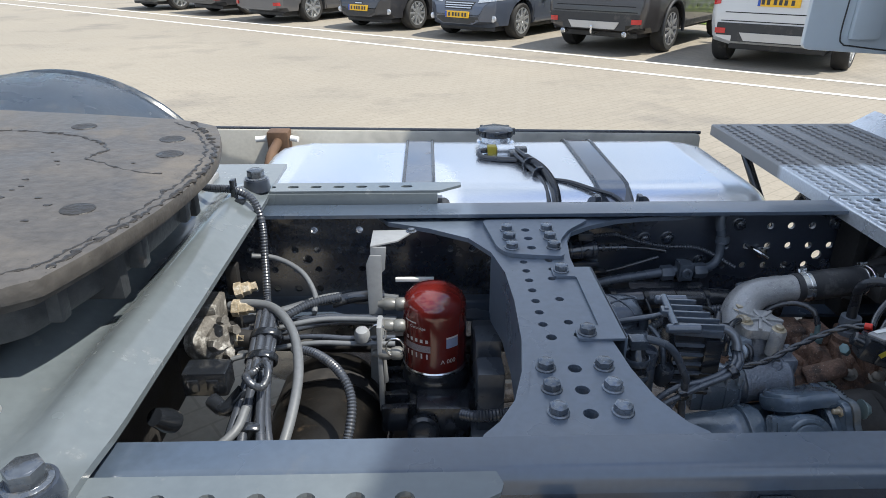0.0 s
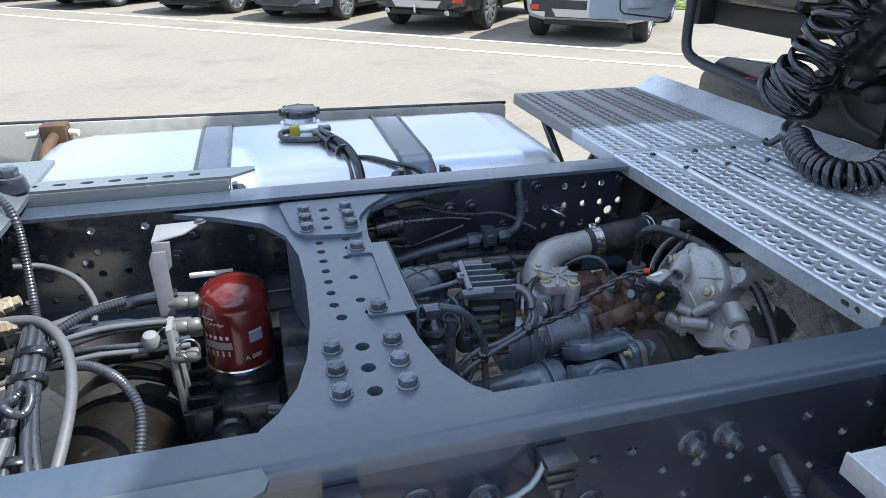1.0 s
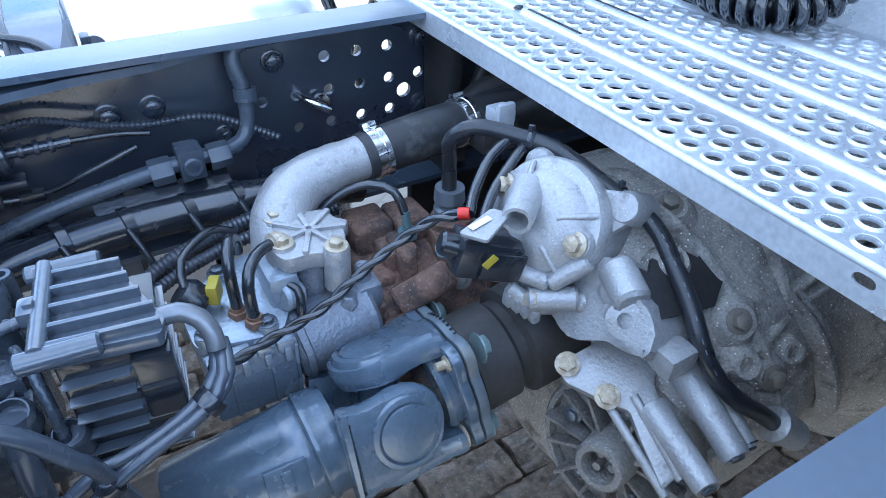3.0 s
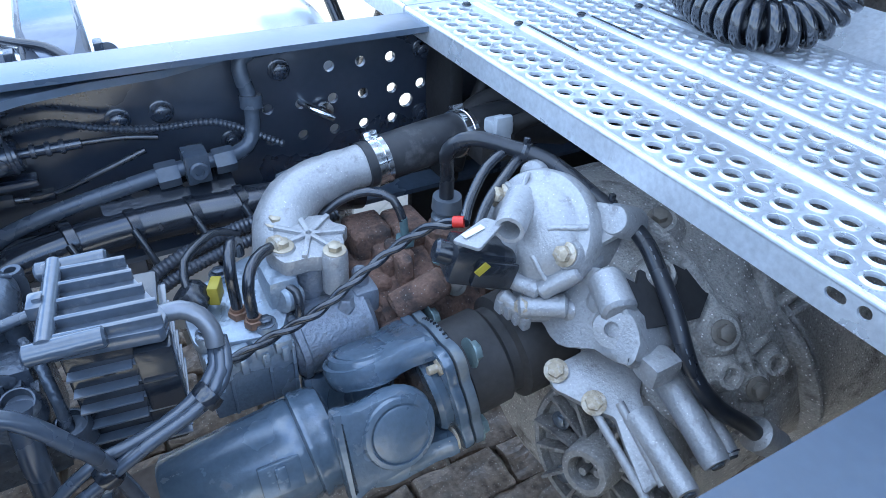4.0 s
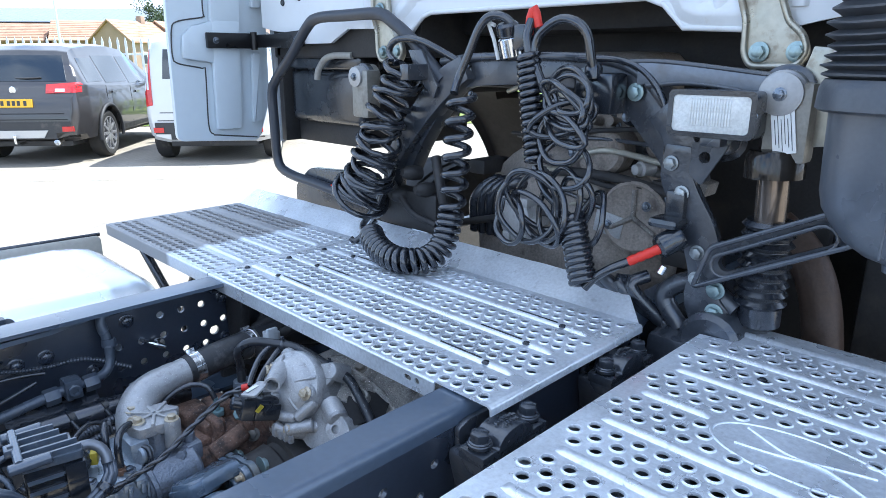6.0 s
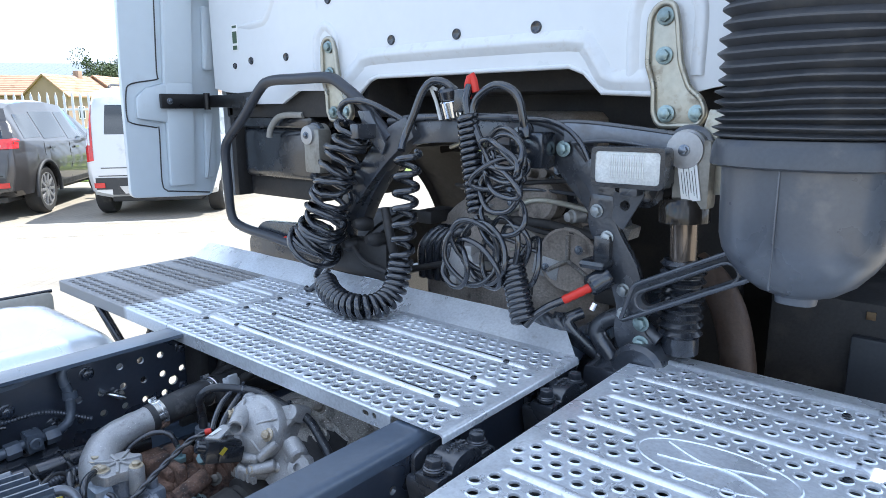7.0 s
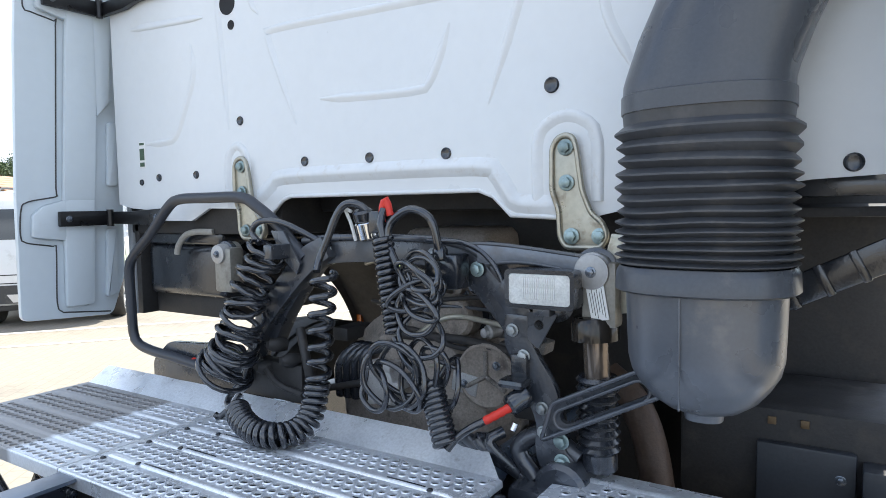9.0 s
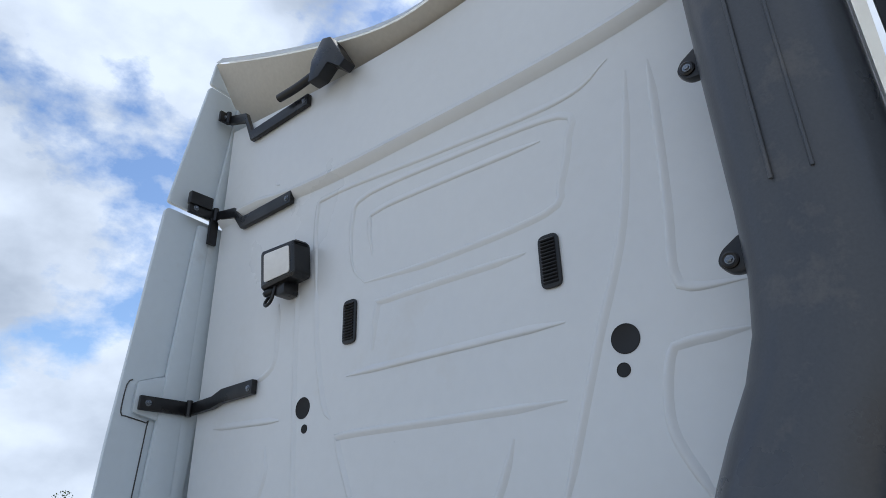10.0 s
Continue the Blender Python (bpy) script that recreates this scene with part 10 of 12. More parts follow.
# ---- clamps outside the near rail ----
def rail_clamp(x, label):
    ob = thing("pipe_clamp", (x, 0.53, 0.86), label, "clamp", group="clamps on the chassis rail")
    arc = [(-0.040 * math.cos(math.pi * k / 12), 0.005 + 0.024 * math.sin(math.pi * k / 12)) for k in range(13)]
    bm = bmesh.new()
    prism(bm, [(0.076, -0.012), (0.076, 0.006), (0.048, 0.007)] + arc[::-1] + [(-0.048, 0.007), (-0.076, 0.006), (-0.076, -0.012)], (x, 0.566, 0.901), (1, 0, 0), (0, 0, 1), 0.050, 0.004)
    saddle = part("saddle", bm, CAST, ob)
    # raised casting marks, too worn to read
    bm = bmesh.new()
    for row in (0, 1):
        for k in range(9 - 3 * row):
            u = -0.020 + 0.0052 * k + 0.008 * row
            a = math.acos(max(-1, min(1, -u / 0.040)))
            z = 0.910 + 0.024 * math.sin(a)
            box(bm, (-0.0014, -0.004, -0.0015), (0.0012, 0.0015 + 0.002 * (k % 2), 0.0011), 0.0004, Matrix.Translation((x + u, 0.543 - 0.013 * row, z)) @ Matrix.Rotation(math.pi / 2 - a, 4, "Y") @ Matrix.Rotation(0.5 * math.sin(5 * k), 4, "Z"))
    pieces_of("casting_mark", bm, CAST, saddle)
    bm = bmesh.new()
    prism(bm, rounded([(-0.060, -0.085), (0.060, -0.085), (0.074, -0.030), (0.074, -0.012), (0.050, -0.012), (0.034, -0.034), (-0.034, -0.034), (-0.050, -0.012), (-0.074, -0.012), (-0.074, -0.030)], 0.008), (x, 0.587, 0.905), (1, 0, 0), (0, 0, 1), 0.066, 0.003)
    part("lower_half", bm, CAST, ob)
    bm = bmesh.new()
    prism(bm, rounded([(-0.052, -0.10), (0.070, -0.10), (0.070, 0.0), (0.05, 0.018), (-0.030, 0.018), (-0.052, 0.010)], 0.006), (x, 0.5965, 0.905), (1, 0, 0), (0, 0, 1), 0.010, 0.002)
    part("mounting_plate", bm, CAST, ob)
    for d in (-0.056, 0.056):
        bm = bmesh.new()
        lathe(bm, [(0.0175, 0.0), (0.0190, 0.002), (0.0190, 0.006), (0.0150, 0.009)], (x + d, 0.541, 0.910), (0, 0, 1), 20)
        part("washer", bm, CAST, ob)
        piece("bolt", bolt_mesh("clamp_bolt", 0.0150, CAST, 0.85, 1.15), at((x + d, 0.541, 0.917), (0, 0, 1), d * 9), ob)
        bm = bmesh.new()
        box(bm, (x + d - 0.022, 0.511, 0.876), (x + d + 0.022, 0.5165, 0.893), 0.002)
        part("pad", bm, CAST, ob)
    return ob


rail_clamp(0.923, "black cast pipe clamp with two bolts")
rail_clamp(1.262, "black cast pipe clamp with two bolts")
bm = bmesh.new()
tube(bm, [(0.08, 0.585, 0.875), (0.16, 0.575, 0.872), (0.20, 0.57, 0.86), (0.24, 0.57, 0.855), (0.31, 0.572, 0.865), (0.335, 0.575, 0.885), (0.345, 0.58, 0.905)], 0.0042)
tube(bm, [(0.20, 0.56, 0.80), (0.22, 0.555, 0.84), (0.27, 0.552, 0.845), (0.33, 0.555, 0.84), (0.36, 0.56, 0.81), (0.40, 0.565, 0.80)], 0.0042)
solid("brake_pipe", bm, paint("brake_pipe", (0.33, 0.36, 0.39), 0.4, 0.5, 0.12, 120, 20, 0.05), "thin grey brake pipes bent along the rail", "pipe")
for x in (0.115, 0.36):
    bm = bmesh.new()
    for k in range(3):
        box(bm, (x - 0.020 + 0.001 * k, 0.562, 0.898 - 0.014 * k), (x + 0.020 - 0.001 * k, 0.597, 0.909 - 0.014 * k), 0.003)
    lathe(bm, [(0.011, 0), (0.011, 0.016), (0.008, 0.018), (0.008, 0.036), (0, 0.036)], (x, 0.580, 0.871), (0, -0.3, -1), 12)
    solid("pipe_block", bm, CAST, "black stacked pipe clip block on the rail", "clip", group="pipe clip blocks")
bm = bmesh.new()
prism(bm, rounded([(0.245, 0.78), (0.315, 0.78), (0.33, 0.845), (0.245, 0.845)], 0.006), (0, 0.556, 0), (1, 0, 0), (0, 0, 1), 0.05, 0.003)
solid("silver_tag", bm, paint("silver_tag", (0.42, 0.45, 0.48), 0.4, 0.5, 0.12, 90, 12, 0.05), "pale metal bracket on the rail's web", "bracket")
bm = bmesh.new()
ribbed(bm, [(0.700, 0.600, 0.80), (0.680, 0.56, 0.81), (0.66, 0.52, 0.815), (0.635, 0.49, 0.79), (0.62, 0.47, 0.74)], 0.012)
solid("air_line", bm, CONDUIT, "ribbed grey conduit on the rail's web", "hose")


# ---- air dryer ----
def text_mesh(body, size):
    cu = bpy.data.curves.new("txt", "FONT")
    cu.body, cu.size = body, size
    cu.align_x = "CENTER"
    ob = new("txt", cu)
    me = bpy.data.meshes.new_from_object(ob.evaluated_get(bpy.context.evaluated_depsgraph_get()))
    bpy.data.objects.remove(ob)
    bpy.data.curves.remove(cu)
    return me


def wrap(me, c, r, angle, z):
    """Bends flat lettering round a vertical cylinder."""
    for v in me.vertices:
        a = angle + v.co.x / r
        v.co = Vector((c[0] + r * math.cos(a), c[1] + r * math.sin(a), z + v.co.y))
    return me


def make_dryer():
    ob = thing("air_dryer", (-0.02, 1.25, 0.45), "red air dryer cartridge on a black valve body", "air dryer")
    c = Vector((-0.02, 1.252, 0.655))
    bm = bmesh.new()
    lathe(bm, [(0.060, 0.004), (0.0675, 0.008), (0.0675, 0.135), (0.066, 0.150), (0.060, 0.163), (0.048, 0.173), (0.030, 0.179), (0.0, 0.181)], c, seg=48)
    cart = part("cartridge", bm, RED, ob, "dark red steel cartridge")
    bm = bmesh.new()
    lathe(bm, [(0.066, 0.0), (0.070, 0.002), (0.070, 0.008), (0.067, 0.011)], c, seg=48)
    part("rolled_seam", bm, CHROME, cart)
    pale = paint("pale_print", (0.62, 0.58, 0.57), 0.5, 0.0, 0.05, 60, 20, 0.0)

    def word(body, size, angle, z):
        me = wrap(text_mesh(body, size), c, 0.0682, radians(angle), c.z + z)
        me.materials.append(pale)
        o = new("print_line", me)
        o.parent = cart
        o.matrix_basis = Matrix.Translation(-ORIGIN[cart])
        ORIGIN[o] = ORIGIN[cart]

    word("Cartridge", 0.0095, -122, 0.115)
    word("A 000", 0.014, -66, 0.034)

    def patch(a0, a1, z0, z1, material, name="print_line"):
        bm = bmesh.new()
        n = 10
        rows = [[bm.verts.new((c.x + 0.0681 * math.cos(radians(a0 + (a1 - a0) * k / n)), c.y + 0.0681 * math.sin(radians(a0 + (a1 - a0) * k / n)), c.z + z)) for z in (z0, z1)] for k in range(n + 1)]
        for p, q in zip(rows, rows[1:]):
            bm.faces.new((p[0], q[0], q[1], p[1]))
        part(name, bm, material, cart)

    patch(-150, -98, 0.062, 0.078, paint("mesh_print", (0.30, 0.26, 0.27), 0.5, 0.0, 0.4, 500, 300, 0.0))
    patch(-70, -46, 0.070, 0.092, paint("blue_print", (0.25, 0.30, 0.45), 0.5, 0.0, 0.1, 60, 20, 0.0))
    patch(-70, -46, 0.092, 0.096, pale)
    for k in range(5):
        patch(-146 + 10 * k, -143 + 10 * k, 0.046, 0.058, pale)
        patch(-147 + 10 * k, -142 + 10 * k, 0.084, 0.092, pale)
    patch(-150, -124, 0.126, 0.129, pale)
    bm = bmesh.new()
    box(bm, (-0.12, 1.16, 0.50), (0.075, 1.36, 0.61), 0.012)
    lathe(bm, [(0.075, 0.0), (0.075, 0.03), (0.066, 0.045)], (c.x, c.y, 0.61), seg=32)
    box(bm, (-0.06, 1.11, 0.53), (0.05, 1.18, 0.635), 0.010)
    lathe(bm, [(0.032, 0), (0.032, 0.02), (0.026, 0.025), (0.018, 0.02), (0, 0.02)], (-0.045, 1.11, 0.59), (0, -1, 0.2), 22)
    for k in range(5):
        box(bm, (-0.13, 1.12 + 0.045 * k, 0.57), (-0.075, 1.135 + 0.045 * k, 0.63), 0.004)
    for x, z in ((0.01, 0.60), (0.03, 0.57), (-0.0, 0.55)):
        cyl(bm, (x, 1.12, z), (x, 1.098, z), 0.010, seg=12)
    pieces_of("valve_body", bm, BLACK, ob)
    bm = bmesh.new()
    for k in range(3):
        box(bm, (0.062, 1.11 + 0.075 * k, 0.56), (0.118, 1.175 + 0.075 * k, 0.745 - 0.03 * abs(k - 1)), 0.008)
    box(bm, (0.05, 1.09, 0.54), (0.12, 1.34, 0.58), 0.008)
    pieces_of("protection_valve", bm, paint("valve_grey", (0.075, 0.086, 0.105), 0.3, 0.1, 0.15, 120, 10, 0.1), ob)
    bm = bmesh.new()
    ribbed(bm, [(0.03, 1.08, 0.645), (0.06, 1.06, 0.655), (0.10, 1.06, 0.658), (0.16, 1.07, 0.66)], 0.012)
    pieces_of("conduit", bm, CONDUIT, ob)


make_dryer()
bkt = thing("sheet_bracket", (-0.13, 1.3, 0.60), "bent pale grey sheet steel bracket beside the dryer", "bracket")
LG = paint("pale_bracket", (0.28, 0.29, 0.30), 0.5, 0.1, 0.12, 90, 10, 0.1, dirt=(0.2, 0.19, 0.18), dirt_amount=0.25, dirt_scale=14)
bm = bmesh.new()
prism(bm, [(-0.150, 1.345), (-0.058, 1.348), (-0.095, 1.290), (-0.150, 1.262)], (0, 0, 0.921), (1, 0, 0), (0, 1, 0), 0.004, 0.001)
prism(bm, [(-0.150, 0.921), (-0.118, 0.921), (-0.122, 0.87), (-0.152, 0.84)], (0, 1.268, 0), (1, 0, 0), (0, 0, 1), 0.004, 0.001)
prism(bm, [(-0.160, 0.885), (-0.152, 0.905), (-0.128, 0.905), (-0.130, 0.72), (-0.135, 0.575), (-0.162, 0.575), (-0.158, 0.72)], (0, 1.262, 0), (1, 0, 0), (0, 0, 1), 0.004, 0.001)
part("sheet", bm, LG, bkt)
piece("bolt", BOLT_S, at((-0.068, 1.338, 0.925)), bkt)
bm = bmesh.new()
box(bm, (-0.105, 1.335, 0.805), (-0.02, 1.345, 0.813), 0.001)
part("tab", bm, PAPER, bkt)
bm = bmesh.new()
tube(bm, [(-0.125, 1.20, 0.64), (-0.128, 1.19, 0.72), (-0.13, 1.19, 0.80)], 0.007)
box(bm, (-0.135, 1.15, 0.60), (-0.125, 1.20, 0.80), 0.002)
part("stay", bm, LG, bkt)

# fittings on the bracket
fit_grp = thing("air_fitting", (-0.12, 1.2, 0.72), "pale push-in air fittings with thin clips", "air fittings")
for p, d in (((-0.100, 1.20, 0.775), (-1, 0, 0)), ((-0.105, 1.16, 0.735), (-1, 0, 0)), ((-0.098, 1.245, 0.80), (-1, 0, 0))):
    bm = bmesh.new()
    lathe(bm, [(0.010, -0.02), (0.014, -0.015), (0.014, 0.0), (0.011, 0.004), (0.013, 0.01), (0.013, 0.025), (0.009, 0.03), (0.006, 0.04)], p, d, 14)
    pieces_of("fitting", bm, paint("pale_fitting", (0.19, 0.19, 0.18), 0.40, 0.3, 0.15, 120, 20, 0.1), fit_grp)
bm = bmesh.new()
lathe(bm, [(0.016, 0), (0.016, 0.014), (0.012, 0.022), (0.006, 0.024), (0, 0.024)], (-0.165, 1.17, 0.765), (0, -0.2, 1), 16)
part("test_cap", bm, LG, fit_grp)
for c0 in ((-0.135, 1.17, 0.775), (-0.10, 1.15, 0.755)):
    bm = bmesh.new()
    ring = [Vector(c0) + Vector((0.018 * math.cos(a), 0, 0.02 * math.sin(a))) for a in (2 * math.pi * k / 20 for k in range(20))]
    sweep(bm, ring, 0.002, 6, True)
    pieces_of("clip", bm, CHROME, fit_grp)

# ---- air lines in the rear bay ----
lines = thing("air_line_loom", (-0.25, 1.22, 0.72), "bundle of dusty grey air lines", "air lines")
for k, (y, z, r, s) in enumerate(((1.275, 0.775, 0.016, 0.02), (1.245, 0.765, 0.012, 0.0), (1.215, 0.770, 0.010, 0.01), (1.19, 0.758, 0.009, -0.01), (1.165, 0.752, 0.009, 0.0), (1.235, 0.745, 0.010, 0.015), (1.30, 0.765, 0.014, 0.03))):
    bm = bmesh.new()
    tube(bm, [(-0.42, y - 0.03, z - 0.01), (-0.34, y - 0.01, z), (-0.26, y + s, z + 0.006), (-0.19, y + s * 1.5, z + 0.004), (-0.10, y + s, z + 0.002)], r * 0.58)
    pieces_of("line", bm, GREYHOSE if k % 2 == 0 else CONDUIT, lines)
bm = bmesh.new()
tube(bm, [(-0.24, 1.285, 0.785), (-0.19, 1.30, 0.79), (-0.13, 1.31, 0.785)], 0.014)
part("dark_sleeve", bm, RUBBER, lines)
bm = bmesh.new()
ribbed(bm, [(-0.33, 1.21, 0.79), (-0.28, 1.25, 0.80), (-0.22, 1.28, 0.80)], 0.009)
pieces_of("conduit", bm, CONDUIT, lines)
bm = bmesh.new()
ribbed(bm, [(-0.30, 1.15, 0.755), (-0.25, 1.12, 0.762), (-0.20, 1.07, 0.755), (-0.175, 1.03, 0.72), (-0.18, 0.98, 0.67), (-0.195, 0.95, 0.64)], 0.0095)
tube(bm, [(-0.195, 0.95, 0.64), (-0.185, 0.935, 0.615), (-0.15, 0.94, 0.61)], 0.0095)
pieces_of("conduit", bm, CONDUIT, lines)
hh = thing("hose_loom", (-0.34, 1.02, 0.62), "thick taped bundle of hoses with a conduit loop", "hose bundle")
bm = bmesh.new()
for k in range(7):
    a = 2 * math.pi * k / 7
    o = Vector((0.017 * math.cos(a), 0.006 * math.sin(a), 0.012 * math.sin(a)))
    sp = Vector((0.034 * math.cos(a), 0, 0.01 * math.sin(a)))
    tube(bm, [Vector((-0.360, 1.22, 0.79)) + o, Vector((-0.352, 1.12, 0.775)) + o, Vector((-0.345, 1.03, 0.755)) + o * 1.1, Vector((-0.34, 0.93, 0.715)) + o + sp * 0.5, Vector((-0.325, 0.82, 0.66)) + o + sp * 1.3], 0.0088)
pieces_of("hose", bm, CONDUIT, hh)
bm = bmesh.new()
for y, z in ((1.15, 0.782), (1.09, 0.770), (0.94, 0.722)):
    lathe(bm, [(0.029, -0.008), (0.031, -0.006), (0.031, 0.006), (0.029, 0.008)], (-0.35 + (1.15 - y) * 0.05, y, z), (0.05, -1, -0.3), 18, None, 1.0, 0.75)
pieces_of("tape_band", bm, BLACK, hh)
bm = bmesh.new()
ring = [(-0.332 + 0.018 * math.sin(a), 1.005 + 0.030 * math.cos(a), 0.795 + 0.008 * math.sin(2 * a)) for a in (2 * math.pi * k / 10 for k in range(10))]
path = curve_points(ring, 0.0035, True)
sweep(bm, path, lambda i: 0.0076 if i % 2 else 0.0063, 8, True)
part("conduit_loop", bm, CONDUIT, hh)
big = thing("grey_hose", (-0.3, 1.05, 0.65), "thick dusty grey hose arching through the bay", "hose")
bm = bmesh.new()
tube(bm, [(-0.445, 1.245, 0.80), (-0.40, 1.24, 0.808), (-0.345, 1.215, 0.81), (-0.295, 1.14, 0.80), (-0.268, 1.04, 0.78), (-0.268, 0.94, 0.745), (-0.29, 0.84, 0.69)], 0.0092, 12)
pieces_of("hose", bm, GREYHOSE, big)
bm = bmesh.new()
tube(bm, [(-0.60, 0.90, 0.705), (-0.48, 0.875, 0.715), (-0.40, 0.88, 0.728), (-0.355, 0.915, 0.745), (-0.345, 0.96, 0.76)], 0.0080, 12)
pieces_of("hose", bm, GREYHOSE, big)
bm = bmesh.new()
tube(bm, [(-0.42, 1.36, 0.86), (-0.37, 1.37, 0.85), (-0.31, 1.34, 0.83), (-0.275, 1.29, 0.80), (-0.27, 1.24, 0.785)], 0.006)
part("thin_line", bm, GREYHOSE, big)

con = thing("corrugated_conduit", (-0.42, 1.35, 0.80), "black corrugated conduit clipped to the mounting beam", "conduit")
bm = bmesh.new()
ribbed(bm, [(-0.60, 1.44, 0.985), (-0.56, 1.43, 1.005), (-0.50, 1.39, 1.008), (-0.44, 1.365, 1.012), (-0.40, 1.35, 0.995), (-0.382, 1.335, 0.95), (-0.378, 1.31, 0.87), (-0.372, 1.27, 0.80), (-0.362, 1.22, 0.785)], 0.0088)
part("tube", bm, CONDUIT, con)
bm = bmesh.new()
box(bm, (-0.445, 1.355, 0.995), (-0.435, 1.375, 1.035), 0.002)
box(bm, (-0.452, 1.34, 0.99), (-0.415, 1.385, 0.996), 0.002)
pieces_of("clip", bm, BLACK, con)

val = thing("brake_valve", (-0.45, 1.12, 0.62), "corroded brake valve with a white crusted face", "valve")
CR = paint("crusted_metal", (0.16, 0.15, 0.135), 0.7, 0.3, 0.4, 140, 40, 0.6, dirt=(0.72, 0.71, 0.67), dirt_amount=0.36, dirt_scale=34)
bm = bmesh.new()
lathe(bm, [(0.040, 0), (0.044, 0.01), (0.044, 0.04), (0.036, 0.048), (0.026, 0.05), (0.022, 0.058), (0.0, 0.058)], (-0.47, 1.14, 0.785), (0.75, -0.5, 0.35), 20)
box(bm, (-0.50, 1.15, 0.79), (-0.44, 1.22, 0.85), 0.008)
for a in range(4):
    lathe(bm, [(0.010, 0.0), (0.010, 0.02), (0.0, 0.02)], Vector((-0.425, 1.12, 0.803)) + Vector((0.3 * math.cos(a * 1.57), 0.7 * math.cos(a * 1.57), math.sin(a * 1.57))) * 0.036, (0.75, -0.5, 0.35), 6)
lumps(bm, 0.004, 50)
part("body", bm, CR, val)
for p, d in (((-0.435, 1.235, 0.80), (1, 0, 0)), ((-0.435, 1.16, 0.78), (1, -0.2, 0)), ((-0.44, 1.28, 0.815), (1, 0.2, 0.2))):
    bm = bmesh.new()
    lathe(bm, [(0.018, 0), (0.018, 0.014), (0.014, 0.016), (0.014, 0.03), (0.010, 0.034), (0.010, 0.045), (0, 0.045)], p, d, 6)
    part("union", bm, BRASS, val)
bm = bmesh.new()
box(bm, (-0.52, 1.12, 0.70), (-0.43, 1.32, 0.78), 0.014)
box(bm, (-0.46, 1.29, 0.80), (-0.435, 1.315, 0.87), 0.005)
cyl(bm, (-0.405, 1.16, 0.776), (-0.37, 1.155, 0.774), 0.017, seg=14, bev=0.003)
pieces_of("valve_base", bm, DARK, val)
bm = bmesh.new()
box(bm, (-0.475, 1.025, 0.735), (-0.395, 1.075, 0.785), 0.006)
for x in (-0.455, -0.42):
    box(bm, (x - 0.010, 1.021, 0.748), (x + 0.010, 1.028, 0.772), 0.002)
tube(bm, [(-0.42, 1.01, 0.74), (-0.39, 0.99, 0.735), (-0.36, 1.01, 0.76)], 0.014)
lathe(bm, [(0.02, 0), (0.022, 0.02), (0.016, 0.05)], (-0.49, 1.0, 0.70), (-0.3, -0.5, 0.6), 14)
pieces_of("connector", bm, BLACK, val)

tank = thing("air_tank", (-0.2, 1.03, 0.38), "dark streaky air reservoir under the lines", "air tank")
bm = bmesh.new()
lathe(bm, [(0.0, -0.31), (0.07, -0.30), (0.115, -0.27), (0.125, -0.24), (0.125, 0.24), (0.115, 0.27), (0.07, 0.30), (0.0, 0.31)], (-0.25, 1.05, 0.52), (0, 1, 0), 36)
part("shell", bm, paint("streaky_tank", (0.010, 0.009, 0.008), 0.45, 0.1, 0.3, 90, 12, 0.2, dirt=(0.11, 0.075, 0.042), dirt_amount=0.10, dirt_scale=34), tank)
for y in (0.88, 1.22):
    bm = bmesh.new()
    lathe(bm, [(0.127, -0.02), (0.127, 0.02)], (-0.25, y, 0.52), (0, 1, 0), 36)
    part("band", bm, DARK, tank)
bm = bmesh.new()
box(bm, (-0.62, 0.62, 0.55), (-0.58, 1.44, 0.80), 0.01)
solid("rear_cross_member", bm, DARK, "dark cross member under the coupling", "cross member")
bm = bmesh.new()
tube(bm, [(-0.80, 0.85, 0.75), (-0.55, 0.80, 0.70), (-0.2, 0.78, 0.60), (0.3, 0.80, 0.52)], 0.022)
tube(bm, [(-0.80, 1.30, 0.70), (-0.45, 1.33, 0.66), (0.0, 1.40, 0.60), (0.4, 1.38, 0.62)], 0.02)
tube(bm, [(0.13, 1.0, 0.58), (0.24, 0.98, 0.66), (0.27, 0.98, 0.74)], 0.016)
solid("underframe_line", bm, DARK, "dark line running along the underframe", "hose")
bm = bmesh.new()
cyl(bm, (-1.30, 0.0, 0.52), (-1.30, 2.06, 0.52), 0.09, seg=20)
box(bm, (-1.55, YC - 0.2, 0.34), (-1.05, YC + 0.2, 0.70), 0.08)
solid("rear_axle", bm, DARK, "dark rear axle under the coupling", "axle")

# ---- brown blocks under the frame ----
PAVE_BROWN = paint("brown_block", (0.21, 0.16, 0.115), 0.6, 0.0, 0.6, 70, 14, 1.0, dirt=(0.085, 0.062, 0.044), dirt_amount=0.45, dirt_scale=22, piece=0.2, speck=((0.42, 0.37, 0.30), 130, 0.2))
floor_patch = thing("underframe_paving", (0.45, 1.0, 0.0), "brown block paving under the truck", "paving", kind="structure")
variants = []
for v in range(4):
    bm = bmesh.new()
    box(bm, (-0.102, -0.050, 0.0), (0.102, 0.050, 0.03), 0.010)
    bmesh.ops.subdivide_edges(bm, edges=[e for e in bm.edges if e.calc_length() > 0.05], cuts=5, use_grid_fill=True)
    for q in bm.verts:
        q.co.z += 0.010 * noise.noise(q.co * 26 + Vector((v * 9, 0, 0))) if q.co.z > 0.01 else 0
        q.co.x += 0.012 * noise.noise(q.co * 14 + Vector((0, v * 5, 0)))
        q.co.y += 0.010 * noise.noise(q.co * 17 + Vector((v * 3, 0, 4)))
    variants.append(finish(bpy.data.meshes.new("block"), bm, PAVE_BROWN, 0))
